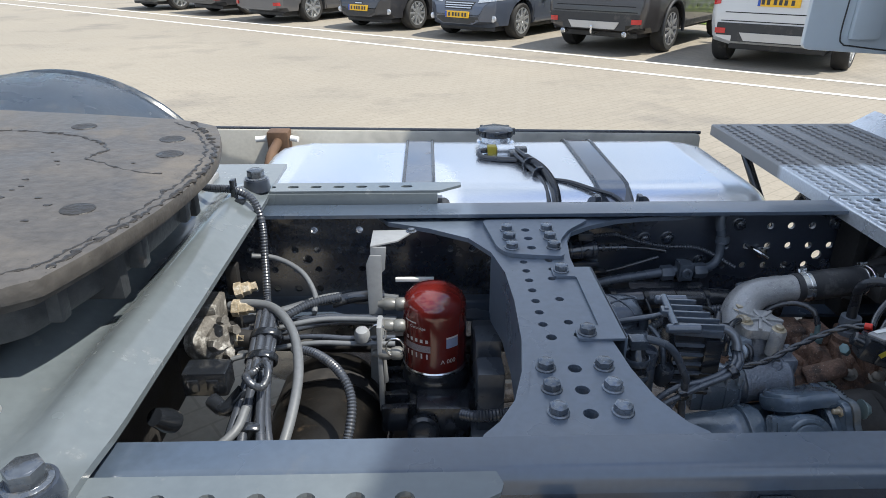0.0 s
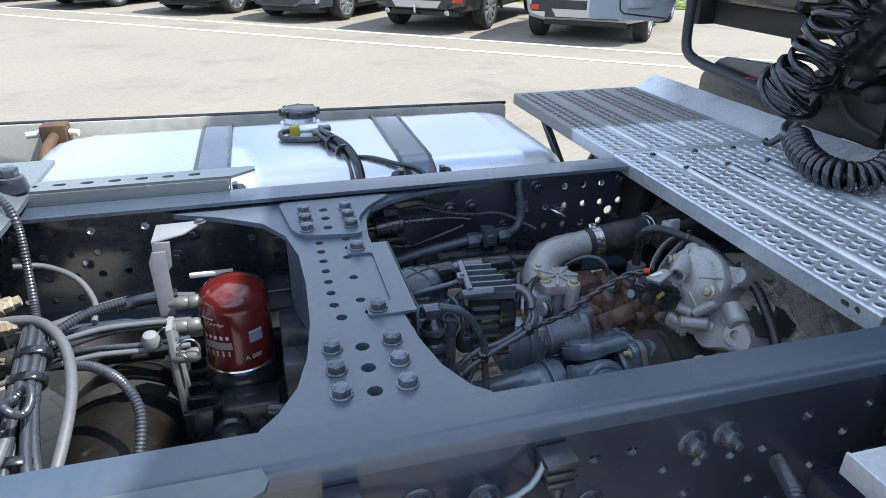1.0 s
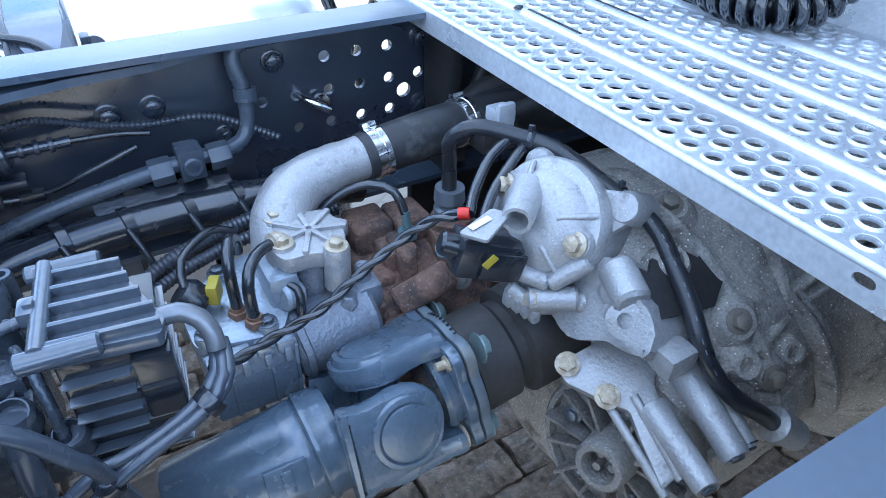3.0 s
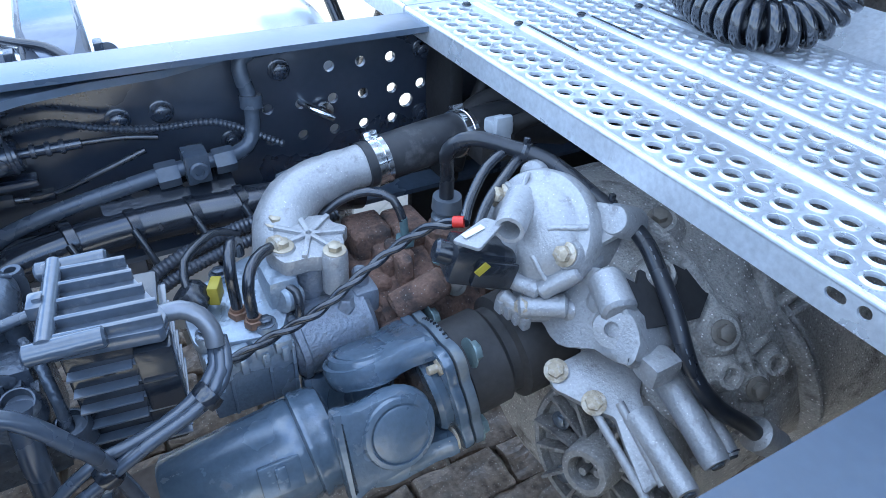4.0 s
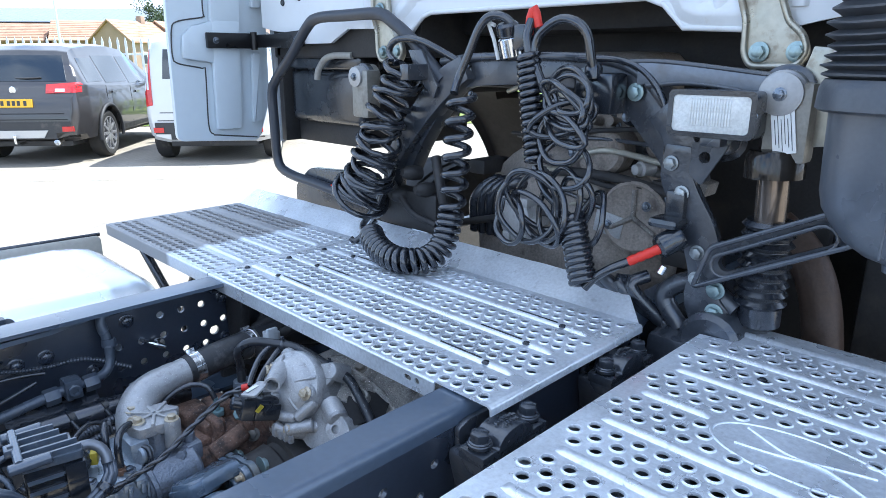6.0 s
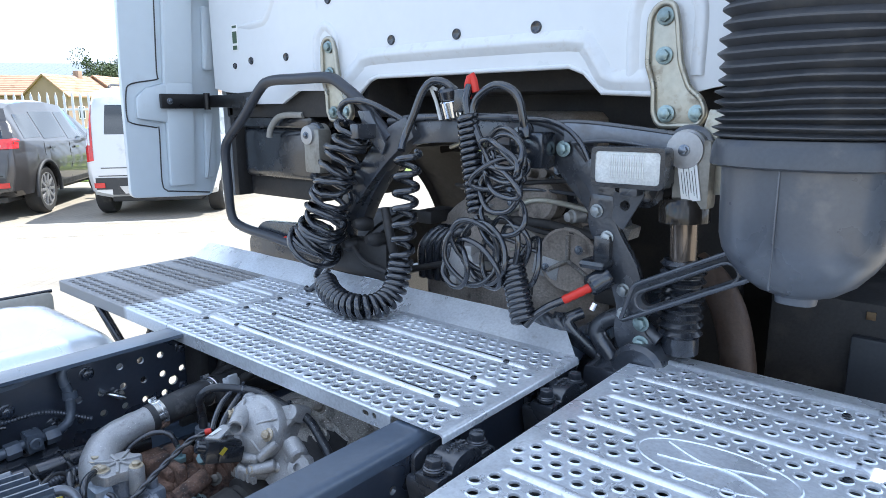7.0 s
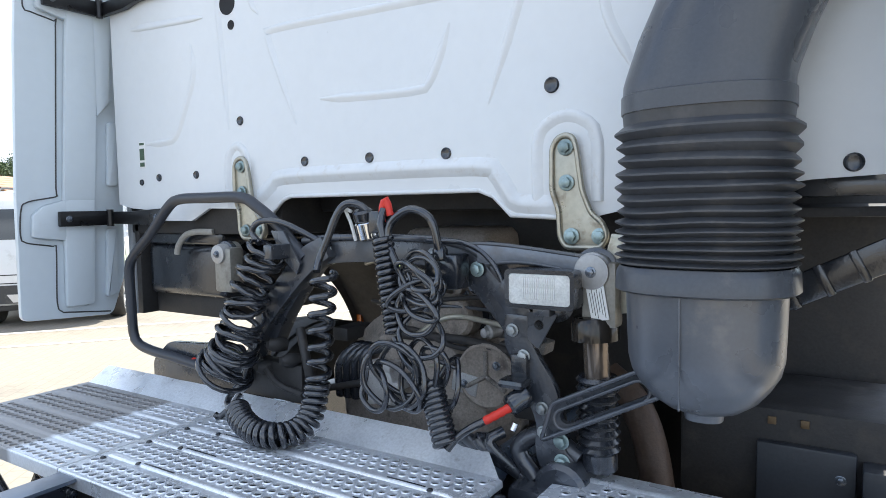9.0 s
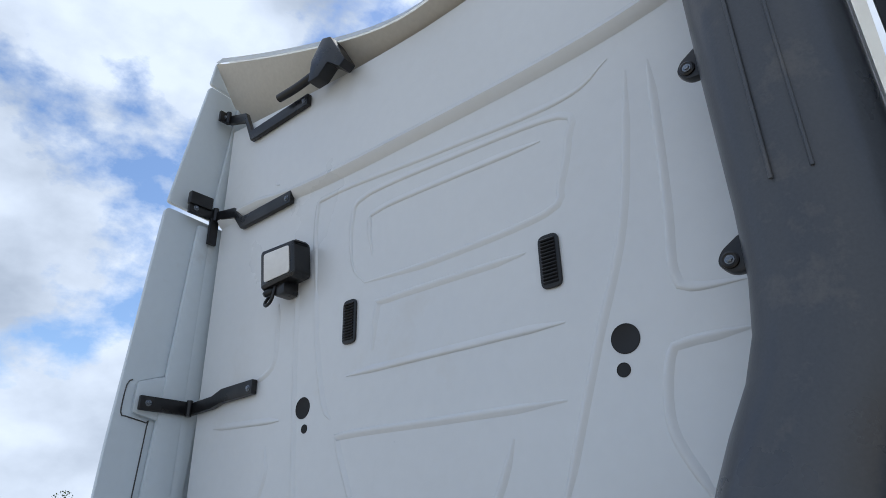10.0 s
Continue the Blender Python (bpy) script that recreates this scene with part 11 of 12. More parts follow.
rnd = random.Random(11)
n = 0
for j in range(16):
    for i in range(12):
        x = -0.55 + 0.212 * i + (0.106 if j % 2 else 0) + rnd.uniform(-0.006, 0.006)
        y = 0.40 + 0.105 * j + rnd.uniform(-0.004, 0.004)
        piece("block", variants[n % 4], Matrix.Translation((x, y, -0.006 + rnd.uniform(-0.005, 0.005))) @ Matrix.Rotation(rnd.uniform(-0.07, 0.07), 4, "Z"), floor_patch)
        n += 1

# ---- the car park, its fence and the farm behind it ----
from mathutils.bvhtree import BVHTree

ROW, OUTW = Vector((0.772, -0.636, 0)), Vector((0.636, 0.772, 0))


def yard(r, o, z=0.0):
    """A place in the yard: metres along the row of cars and out towards the fence."""
    return ROW * r + OUTW * o + Vector((0, 0, z))


def car_paint(name, base, metal=0.25):
    m = paint(name, base, 0.32, metal, 0.05, 400, 2, 0.0, dirt=(0.20, 0.18, 0.15), dirt_amount=0.04, dirt_scale=3, coat=1.0, rough_vary=0.04)
    m.node_tree.nodes["Principled BSDF"].inputs["Coat Roughness"].default_value = 0.03
    return m


P_SUV = car_paint("graphite_car_paint", (0.045, 0.042, 0.042))
P_BLUE = car_paint("blue_grey_car_paint", (0.085, 0.10, 0.135))
P_DARK = car_paint("anthracite_car_paint", (0.045, 0.045, 0.05))
P_GREY = car_paint("grey_car_paint", (0.12, 0.12, 0.125))
P_SILVER = car_paint("silver_car_paint", (0.42, 0.43, 0.44), 0.6)
P_VAN = car_paint("silver_van_paint", (0.60, 0.61, 0.62), 0.25)
CARGLASS = paint("dark_car_glass", (0.012, 0.016, 0.018), 0.04, 0.0, 0.1, 40, 2, 0.0, coat=0.6, rough_vary=0.02, spec=0.8)
TAILRED = paint("tail_lamp_red", (0.50, 0.02, 0.02), 0.15, 0.0, 0.25, 30, 9, 0.0, coat=0.8)
HEADL = paint("headlamp_clear", (0.55, 0.57, 0.60), 0.10, 0.4, 0.35, 26, 9, 0.0, coat=0.9)
PLATEY = paint("plate_yellow", (0.80, 0.47, 0.02), 0.45, 0.0, 0.04, 40, 6, 0.0)
PLATEB = paint("plate_blue", (0.03, 0.09, 0.42), 0.45, 0.0, 0.04, 40, 6, 0.0)
TYRE = paint("tyre_rubber", (0.028, 0.027, 0.026), 0.8, 0.0, 0.2, 90, 6, 0.2, dirt=(0.13, 0.12, 0.10), dirt_amount=0.2, dirt_scale=8)
ALLOY = paint("alloy_rim", (0.50, 0.51, 0.52), 0.32, 0.7, 0.08, 60, 8, 0.0, dirt=(0.16, 0.13, 0.10), dirt_amount=0.2, dirt_scale=14)
ALLOYD = paint("dark_alloy_rim", (0.30, 0.30, 0.31), 0.3, 0.5, 0.08, 60, 8, 0.0)
CLAD = paint("black_trim", (0.035, 0.036, 0.038), 0.55, 0.0, 0.1, 120, 8, 0.1, dirt=(0.14, 0.13, 0.11), dirt_amount=0.15, dirt_scale=6)
SKID = paint("silver_trim", (0.52, 0.51, 0.49), 0.4, 0.3, 0.05, 80, 6, 0.0)
SEAMM = paint("door_gap", (0.012, 0.012, 0.012), 0.8, 0.0, 0.05, 60, 6, 0.0)


def along(table, x):
    return float(np.interp(x, [a for a, _ in table], [b for _, b in table]))


def wheel_pose(x, y, r):
    return Matrix.Translation((x, y, r)) @ Matrix.Rotation(radians(-90 if y > 0 else 90), 4, "X")


def car_wheel_mesh(r, w, spokes, rim_mat):
    """Tyre and rim, with the outer face at z = 0 and the axle along z."""
    bm = bmesh.new()
    rr = r * 0.70
    lathe(bm, [(rr * 0.985, -0.085), (rr, 0.0), (rr + 0.02, 0.012), (r - 0.035, 0.012), (r - 0.008, -0.012), (r, -0.04), (r, -w + 0.04), (r - 0.02, -w), (rr, -w)], seg=36)
    tyre = finish(bpy.data.meshes.new("tyre"), bm, TYRE)
    bm = bmesh.new()
    lathe(bm, [(0.0, -0.08), (rr - 0.03, -0.08), (rr - 0.022, -0.04), (rr - 0.012, 0.006), (rr + 0.006, 0.008), (rr + 0.006, -0.05), (0.0, -0.083)], seg=36)
    for k in range(spokes):
        a = 2 * math.pi * k / spokes
        prism(bm, [(0.03, -0.028), (rr - 0.01, -0.02), (rr - 0.01, 0.02), (0.03, 0.028)], (0, 0, -0.020), (math.cos(a), math.sin(a), 0), (-math.sin(a), math.cos(a), 0), 0.028, 0.006)
    lathe(bm, [(0.055, -0.04), (0.055, -0.005), (0.04, 0.0), (0, 0.002)], seg=14)
    return tyre, finish(bpy.data.meshes.new("rim"), bm, rim_mat)


def make_car(spec, base, forward, label, kind, colour, rim=ALLOY, spokes=5):
    top, belt, wide, wb, r, lo = spec["top"], spec["belt"], spec["wide"], spec["wb"], spec["wheel"], spec["floor"]
    x0, x1 = top[0][0], top[-1][0]
    car = thing("car" if kind == "car" else "van", base, label, kind, "cars parked in a row")
    ang = math.atan2(forward.y, forward.x)
    W = Matrix.Translation(base) @ Matrix.Rotation(ang, 4, "Z")
    ra = r + 0.055
    xs = sorted(set([round(x0 + (x1 - x0) * k / 96, 4) for k in range(97)] + [round(a, 4) for a, _ in top]))
    bm = bmesh.new()
    rows = []
    for x in xs:
        zt, w = along(top, x), along(wide, x)
        zb = lo + (0.07 if x < x0 + 0.25 or x > x1 - 0.25 else 0.0)
        zt = max(zt, zb + 0.12)
        zl = min(along(belt, x), zt - 0.015)
        g = max(0.0, min(1.0, (zt - zl) / 0.5))
        wr = w * (0.97 - spec["tumble"] * g)
        arch = max([math.sqrt(ra * ra - (x - c) ** 2) + r for c in (0, wb) if abs(x - c) < ra] + [0])
        prof = [(0.0, zb), (w * 0.70, zb), (w * 0.95, zb + 0.05), (w * 0.99, min(zb + 0.22, zl)), (w, min(lo + 0.42, zl)), (w * 0.985, zl - 0.02), (w * 0.965, zl + 0.01 * g),
                (wr * 1.02, zl + (zt - zl) * 0.72), (wr * 0.95, zl + (zt - zl) * 0.93), (wr * 0.72, zt - 0.012 * g), (0.0, zt)]
        half = [(y, max(z, arch) if y > w * 0.65 else z) for y, z in prof]
        rows.append([bm.verts.new((x, y, z)) for y, z in half] + [bm.verts.new((x, -y, z)) for y, z in half[-2:0:-1]])
    n = len(rows[0])
    for a, b in zip(rows, rows[1:]):
        for k in range(n):
            bm.faces.new((a[k], a[(k + 1) % n], b[(k + 1) % n], b[k]))
    bm.faces.new(rows[0])
    bm.faces.new(rows[-1])
    bmesh.ops.recalc_face_normals(bm, faces=bm.faces[:])
    tree = BVHTree.FromBMesh(bm)
    bmesh.ops.transform(bm, matrix=W, verts=bm.verts[:])
    body = part("body", bm, colour, car, smooth=40)

    def patch(name, upper, lower, side, material, label="", lift=0.004, parent=body, nu=12, nv=4):
        """A panel that lies on the body, seen from the side it is named for; two edges give its outline."""
        t = bmesh.new()
        def edge(pts, f):
            d = [0.0]
            for a, b in zip(pts, pts[1:]):
                d.append(d[-1] + (Vector(b) - Vector(a)).length)
            s = f * d[-1]
            return np.interp(s, d, [p[0] for p in pts]), np.interp(s, d, [p[1] for p in pts])
        grid, last = [], None
        for i in range(nu + 1):
            line = []
            for j in range(nv + 1):
                a, b = edge(upper, i / nu), edge(lower, i / nu)
                u, v = a[0] + (b[0] - a[0]) * j / nv, a[1] + (b[1] - a[1]) * j / nv
                if side == "rear":
                    o, d = Vector((x0 - 2, u, v)), Vector((1, 0, 0))
                elif side == "front":
                    o, d = Vector((x1 + 2, u, v)), Vector((-1, 0, 0))
                else:
                    s = 1 if side == "left" else -1
                    o, d = Vector((u, 3 * s, v)), Vector((0, -s, 0))
                hit, nor, _, _ = tree.ray_cast(o, d)
                if hit is None:
                    hit, nor = last if last else (o + d * 2.2, -d)
                last = (hit, nor)
                line.append(hit - d * lift)
            grid.append(line)
        back = [[p + d * (lift + 0.012) for p in line] for line in grid]
        f = [[t.verts.new(p) for p in line] for line in grid]
        k = [[t.verts.new(p) for p in line] for line in back]
        for i in range(nu):
            for j in range(nv):
                t.faces.new((f[i][j], f[i + 1][j], f[i + 1][j + 1], f[i][j + 1]))
        rim_f = [f[i][0] for i in range(nu + 1)] + [f[nu][j] for j in range(1, nv + 1)] + [f[i][nv] for i in range(nu - 1, -1, -1)] + [f[0][j] for j in range(nv - 1, 0, -1)]
        rim_k = [k[i][0] for i in range(nu + 1)] + [k[nu][j] for j in range(1, nv + 1)] + [k[i][nv] for i in range(nu - 1, -1, -1)] + [k[0][j] for j in range(nv - 1, 0, -1)]
        for i in range(len(rim_f)):
            j = (i + 1) % len(rim_f)
            t.faces.new((rim_f[i], rim_f[j], rim_k[j], rim_k[i]))
        for v in [v for v in t.verts if not v.link_faces]:
            t.verts.remove(v)
        bmesh.ops.transform(t, matrix=W, verts=t.verts[:])
        return part(name, t, material, parent, label, smooth=50)

    def rect(name, u0, u1, v0, v1, side, material, label="", lift=0.004, parent=body, c=0.0, nu=8):
        return patch(name, [(u0 + c, v1), (u1 - c, v1)], [(u0, v0), (u1, v0)], side, material, label, lift, parent, nu, 3)

    tyre, rimm = car_wheel_mesh(r, 0.20, spokes, rim)
    wy = along(wide, 0.0) - 0.035
    for x in (0.0, wb):
        for y in (wy, -wy):
            m = W @ wheel_pose(x, y, r)
            hub = piece("wheel", tyre, m, car)
            piece("rim", rimm, m, hub)
    t = bmesh.new()
    box(t, (x0 + 0.25, -0.62, lo - 0.06), (x1 - 0.3, 0.62, lo + 0.02), 0.02, W)
    box(t, (-0.06, -wy + 0.15, r - 0.06), (0.06, wy - 0.15, r + 0.06), 0.02, W)
    box(t, (wb - 0.06, -wy + 0.15, r - 0.06), (wb + 0.06, wy - 0.15, r + 0.06), 0.02, W)
    part("underbody", t, CLAD, car)
    for side, s in (("left", 1), ("right", -1)):
        for (a0, a1, b0, b1, zt) in spec["windows"]:
            zb0 = along(belt, (a0 + a1) / 2) + 0.035
            patch("side_window", [(b0, zt), (b1, zt - (0.0 if b1 < a1 + 0.01 else 0.0))], [(a0, zb0), (a1, zb0)], side, CARGLASS, "dark side window")
        for x in spec["seams"]:
            rect("door_gap", x, x + 0.012, lo + 0.16, along(belt, x) - 0.02, side, SEAMM, "", 0.0025, nu=1)
        rect("sill_trim", r + 0.10, wb - r - 0.10, lo + 0.03, lo + 0.14, side, spec["sill"] or colour, "", 0.012)
        for x in spec["handles"]:
            z = along(belt, x) - 0.13
            rect("door_handle", x, x + 0.17, z, z + 0.03, side, colour, "", 0.025, nu=3)
        xm = spec["mirror"]
        zm = along(belt, xm) + 0.10
        t = bmesh.new()
        box(t, (xm - 0.06, s * (wy + 0.02) - 0.0, zm - 0.03), (xm + 0.04, s * (wy + 0.02) + s * 0.09, zm), 0.008, W) if s > 0 else box(t, (xm - 0.06, -wy - 0.11, zm - 0.03), (xm + 0.04, -wy - 0.02, zm), 0.008, W)
        yc = s * (wy + 0.14)
        box(t, (xm - 0.07, yc - 0.09, zm - 0.06), (xm + 0.07, yc + 0.09, zm + 0.09), 0.04, W, 3)
        mir = part("mirror", t, colour, car)
        t = bmesh.new()
        box(t, (xm - 0.076, yc - 0.07, zm - 0.04), (xm - 0.068, yc + 0.07, zm + 0.07), 0.003, W)
        part("mirror_glass", t, CHROME, mir)
        if spec["arch"]:
            for c in (0.0, wb):
                t = bmesh.new()
                ys = s * (along(wide, c) + 0.006)
                arc = [W @ Vector((c + (ra + 0.022) * math.cos(a), ys, r + (ra + 0.022) * math.sin(a))) for a in (math.pi * k / 22 for k in range(-1, 24))]
                sweep(t, arc, 0.026, 6)
                part("arch_trim", t, spec["sill"], body)
        if spec["rails"]:
            t = bmesh.new()
            pts = [(x, s * (along(wide, x) * 0.66), along(top, x) + 0.025) for x in (-0.1, 0.0, 0.5, 1.0, 1.45, 1.6)]
            pts[0] = (pts[0][0], pts[0][1], pts[0][2] - 0.04)
            pts[-1] = (pts[-1][0], pts[-1][1], pts[-1][2] - 0.045)
            sweep(t, [W @ p for p in curve_points(pts, 0.08)], 0.016, 6)
            part("roof_rail", t, CLAD, car)
    rw = spec["rear_window"]
    patch("rear_window", [(-rw[1], rw[3]), (rw[1], rw[3])], [(-rw[0], rw[2]), (rw[0], rw[2])], "rear", CARGLASS, "dark rear window")
    ws = spec["windscreen"]
    patch("windscreen", [(-ws[1], ws[3]), (ws[1], ws[3])], [(-ws[0], ws[2]), (ws[0], ws[2])], "front", CARGLASS, "dark windscreen", nu=14, nv=6)
    y0, y1, z0, z1 = spec["tail"]
    for s in (1, -1):
        lamp = patch("tail_lamp", [(s * y0, z1), (s * y1, z1 + spec["tail_rise"])], [(s * y0, z0 + 0.02), (s * y1, z0 + spec["tail_rise"])], "rear", TAILRED, "red tail lamp", 0.012)
        rect("clear_lens", s * (y0 * 0.7 + y1 * 0.3), s * (y0 * 0.4 + y1 * 0.6), z0 * 0.7 + z1 * 0.3, z0 * 0.4 + z1 * 0.6, "rear", HEADL, "", 0.018, lamp, nu=3)
        rect("reflector", s * 0.62, s * 0.76, lo + 0.17, lo + 0.24, "rear", TAILRED, "red reflector", 0.022, nu=2)
        hy0, hy1, hz0, hz1 = spec["head"]
        patch("headlamp", [(s * hy0, hz0 + 0.09), (s * hy1, hz1)], [(s * hy0, hz0), (s * hy1, hz1 - 0.11)], "front", HEADL, "clear headlamp", 0.010)
        lathe_bm = bmesh.new()
        fy, fz = s * (hy1 - 0.12), lo + 0.17
        hit = tree.ray_cast(Vector((x1 + 2, fy, fz)), Vector((-1, 0, 0)))[0]
        if hit:
            lathe(lathe_bm, [(0.055, -0.02), (0.055, 0.008), (0.045, 0.014), (0.0, 0.012)], hit, (1, 0, 0), 14)
            bmesh.ops.transform(lathe_bm, matrix=W, verts=lathe_bm.verts[:])
            part("fog_lamp", lathe_bm, HEADL, body)
    if spec["sill"]:
        rect("rear_bumper_trim", -0.74, 0.74, lo + 0.07, lo + 0.31, "rear", spec["sill"], "black plastic bumper trim", 0.012, nu=14)
        rect("skid_plate", -0.36, 0.36, lo + 0.085, lo + 0.19, "rear", SKID, "silver skid plate", 0.026, c=-0.07)
    rect("hatch_gap", -0.66, 0.66, spec["plate_rear"] - 0.15, spec["plate_rear"] - 0.138, "rear", SEAMM, "", 0.003, nu=10)
    rect("bumper_gap", -0.70, 0.70, lo + 0.33, lo + 0.342, "rear", SEAMM, "", 0.003, nu=10)
    for side, z in (("rear", spec["plate_rear"]), ("front", spec["plate_front"])):
        pl = rect("number_plate", -0.26, 0.26, z - 0.055, z + 0.055, side, PLATEY, "yellow number plate", 0.022, nu=4)
        e = 1 if side == "front" else -1
        rect("blue_band", e * -0.26, e * -0.225, z - 0.052, z + 0.052, side, PLATEB, "", 0.025, pl, nu=1)
        for u in (-0.17, -0.085, -0.02, 0.045, 0.13, 0.195):
            rect("plain_bar", u - 0.02, u + 0.02, z - 0.032, z + 0.032, side, INK, "", 0.025, pl, nu=1)
    gy, gz0, gz1 = spec["grille"]
    gr = patch("grille", [(-gy, gz1), (gy, gz1)], [(-gy * spec["grille_taper"], gz0), (gy * spec["grille_taper"], gz0)], "front", CLAD, "black grille", 0.006)
    for k in range(3):
        z = gz0 + (gz1 - gz0) * (k + 0.75) / 3.5
        f = spec["grille_taper"] + (1 - spec["grille_taper"]) * (z - gz0) / (gz1 - gz0)
        rect("grille_bar", -gy * f * 0.94, gy * f * 0.94, z - 0.008, z + 0.008, "front", CHROME, "", 0.014, gr)
    rect("lower_intake", -0.50, 0.50, lo + 0.08, lo + 0.20, "front", CLAD, "black lower intake", 0.006, c=0.05)
    t = bmesh.new()
    for hitside, d, z in (("rear", Vector((1, 0, 0)), spec["emblem_rear"]), ("front", Vector((-1, 0, 0)), gz1 + 0.03)):
        hit = tree.ray_cast(Vector((x0 - 2 if d.x > 0 else x1 + 2, 0, z)), d)[0]
        if hit:
            lathe(t, [(0.055, -0.01), (0.055, 0.008), (0.042, 0.012), (0.0, 0.006)], hit, -d, 16, None, 0.8, 1.0)
            break
    bmesh.ops.transform(t, matrix=W, verts=t.verts[:])
    part("emblem", t, CHROME, body)
    if spec["sill"] is CLAD and kind == "car" and spec["arch"]:
        for s in (1, -1):
            t = bmesh.new()
            lathe(t, [(0.038, 0), (0.042, 0.14), (0.034, 0.145), (0.032, 0.05), (0, 0.05)], (x0 + 0.13, s * 0.52, lo + 0.03), (-1, 0, -0.1), 14)
            bmesh.ops.transform(t, matrix=W, verts=t.verts[:])
            part("exhaust_pipe", t, CHROME, car)
        t = bmesh.new()
        tube(t, [(x0 + 0.2, 0, lo), (x0 - 0.02, 0, lo), (x0 - 0.07, 0, lo + 0.03), (x0 - 0.07, 0, lo + 0.09)], 0.018, 8, 0.03)
        lathe(t, [(0, -0.025), (0.02, -0.02), (0.027, 0), (0.02, 0.02), (0, 0.026)], (x0 - 0.07, 0, lo + 0.11), seg=12)
        bmesh.ops.transform(t, matrix=W, verts=t.verts[:])
        part("tow_bar", t, CHROME, car, "steel tow ball")
        t = bmesh.new()
        tube(t, [(x0 + 0.20, 0.05, 1.20), (x0 + 0.16, -0.1, 1.19), (x0 + 0.16, -0.36, 1.20)], 0.011, 6, 0.05)
        bmesh.ops.transform(t, matrix=W, verts=t.verts[:])
        part("rear_wiper", t, CLAD, car)
    return car


SUV = dict(top=[(-0.93, 0.62), (-0.90, 0.90), (-0.84, 1.06), (-0.80, 1.13), (-0.62, 1.40), (-0.50, 1.57), (-0.60, 1.62)][:6] + [(-0.30, 1.64), (0.2, 1.68), (0.9, 1.69), (1.5, 1.64), (1.9, 1.46), (2.45, 1.14), (2.7, 1.08), (3.2, 0.98), (3.45, 0.86), (3.56, 0.68), (3.60, 0.55)],
           belt=[(-0.93, 1.12), (-0.4, 1.10), (1.0, 1.05), (2.4, 1.0), (3.6, 0.8)], wide=[(-0.93, 0.74), (-0.86, 0.83), (-0.6, 0.90), (0, 0.92), (2.7, 0.92), (3.2, 0.86), (3.45, 0.74), (3.6, 0.5)],
           wb=2.70, wheel=0.355, floor=0.30, tumble=0.24, windows=[(-0.52, 0.02, -0.38, 0.06, 1.46), (0.10, 0.98, 0.12, 0.98, 1.50), (1.06, 2.12, 1.06, 1.72, 1.49)], seams=[0.02, 1.02, 2.02], sill=CLAD, handles=[0.20, 1.20],
           mirror=2.02, arch=True, rails=False, rear_window=(0.70, 0.58, 1.15, 1.50), windscreen=(0.72, 0.58, 1.14, 1.55), tail=(0.44, 0.86, 0.97, 1.11), tail_rise=0.03, head=(0.42, 0.84, 0.76, 0.90), plate_rear=0.86, plate_front=0.50, grille=(0.40, 0.56, 0.76), grille_taper=0.8, emblem_rear=1.03)
HATCH = dict(top=[(-0.92, 0.60), (-0.88, 0.86), (-0.80, 0.98), (-0.62, 1.30), (-0.52, 1.40), (-0.2, 1.46), (0.6, 1.49), (1.3, 1.46), (1.75, 1.32), (2.3, 1.0), (2.6, 0.95), (3.1, 0.86), (3.38, 0.74), (3.50, 0.58), (3.54, 0.46)],
             belt=[(-0.92, 0.98), (1.0, 0.93), (2.3, 0.88), (3.5, 0.7)], wide=[(-0.92, 0.72), (-0.8, 0.82), (-0.4, 0.87), (0, 0.885), (2.7, 0.885), (3.15, 0.83), (3.38, 0.72), (3.54, 0.48)],
             wb=2.70, wheel=0.318, floor=0.21, tumble=0.24, windows=[(-0.55, 0.0, -0.42, 0.04, 1.30), (0.08, 0.95, 0.10, 0.95, 1.34), (1.03, 2.05, 1.03, 1.62, 1.33)], seams=[0.0, 0.99, 1.98], sill=None, handles=[0.18, 1.15],
             mirror=1.95, arch=False, rails=True, rear_window=(0.66, 0.56, 1.02, 1.34), windscreen=(0.72, 0.58, 1.0, 1.38), tail=(0.55, 0.80, 0.78, 0.97), tail_rise=0.02, head=(0.40, 0.80, 0.64, 0.80), plate_rear=0.72, plate_front=0.44, grille=(0.34, 0.53, 0.66), grille_taper=0.85, emblem_rear=0.90)
SALOON = dict(HATCH, top=[(a, b * (0.97 if b > 1 else 1)) for a, b in HATCH["top"]], grille=(0.15, 0.36, 0.70), grille_taper=0.35, rails=False, head=(0.36, 0.80, 0.60, 0.72), wheel=0.325)
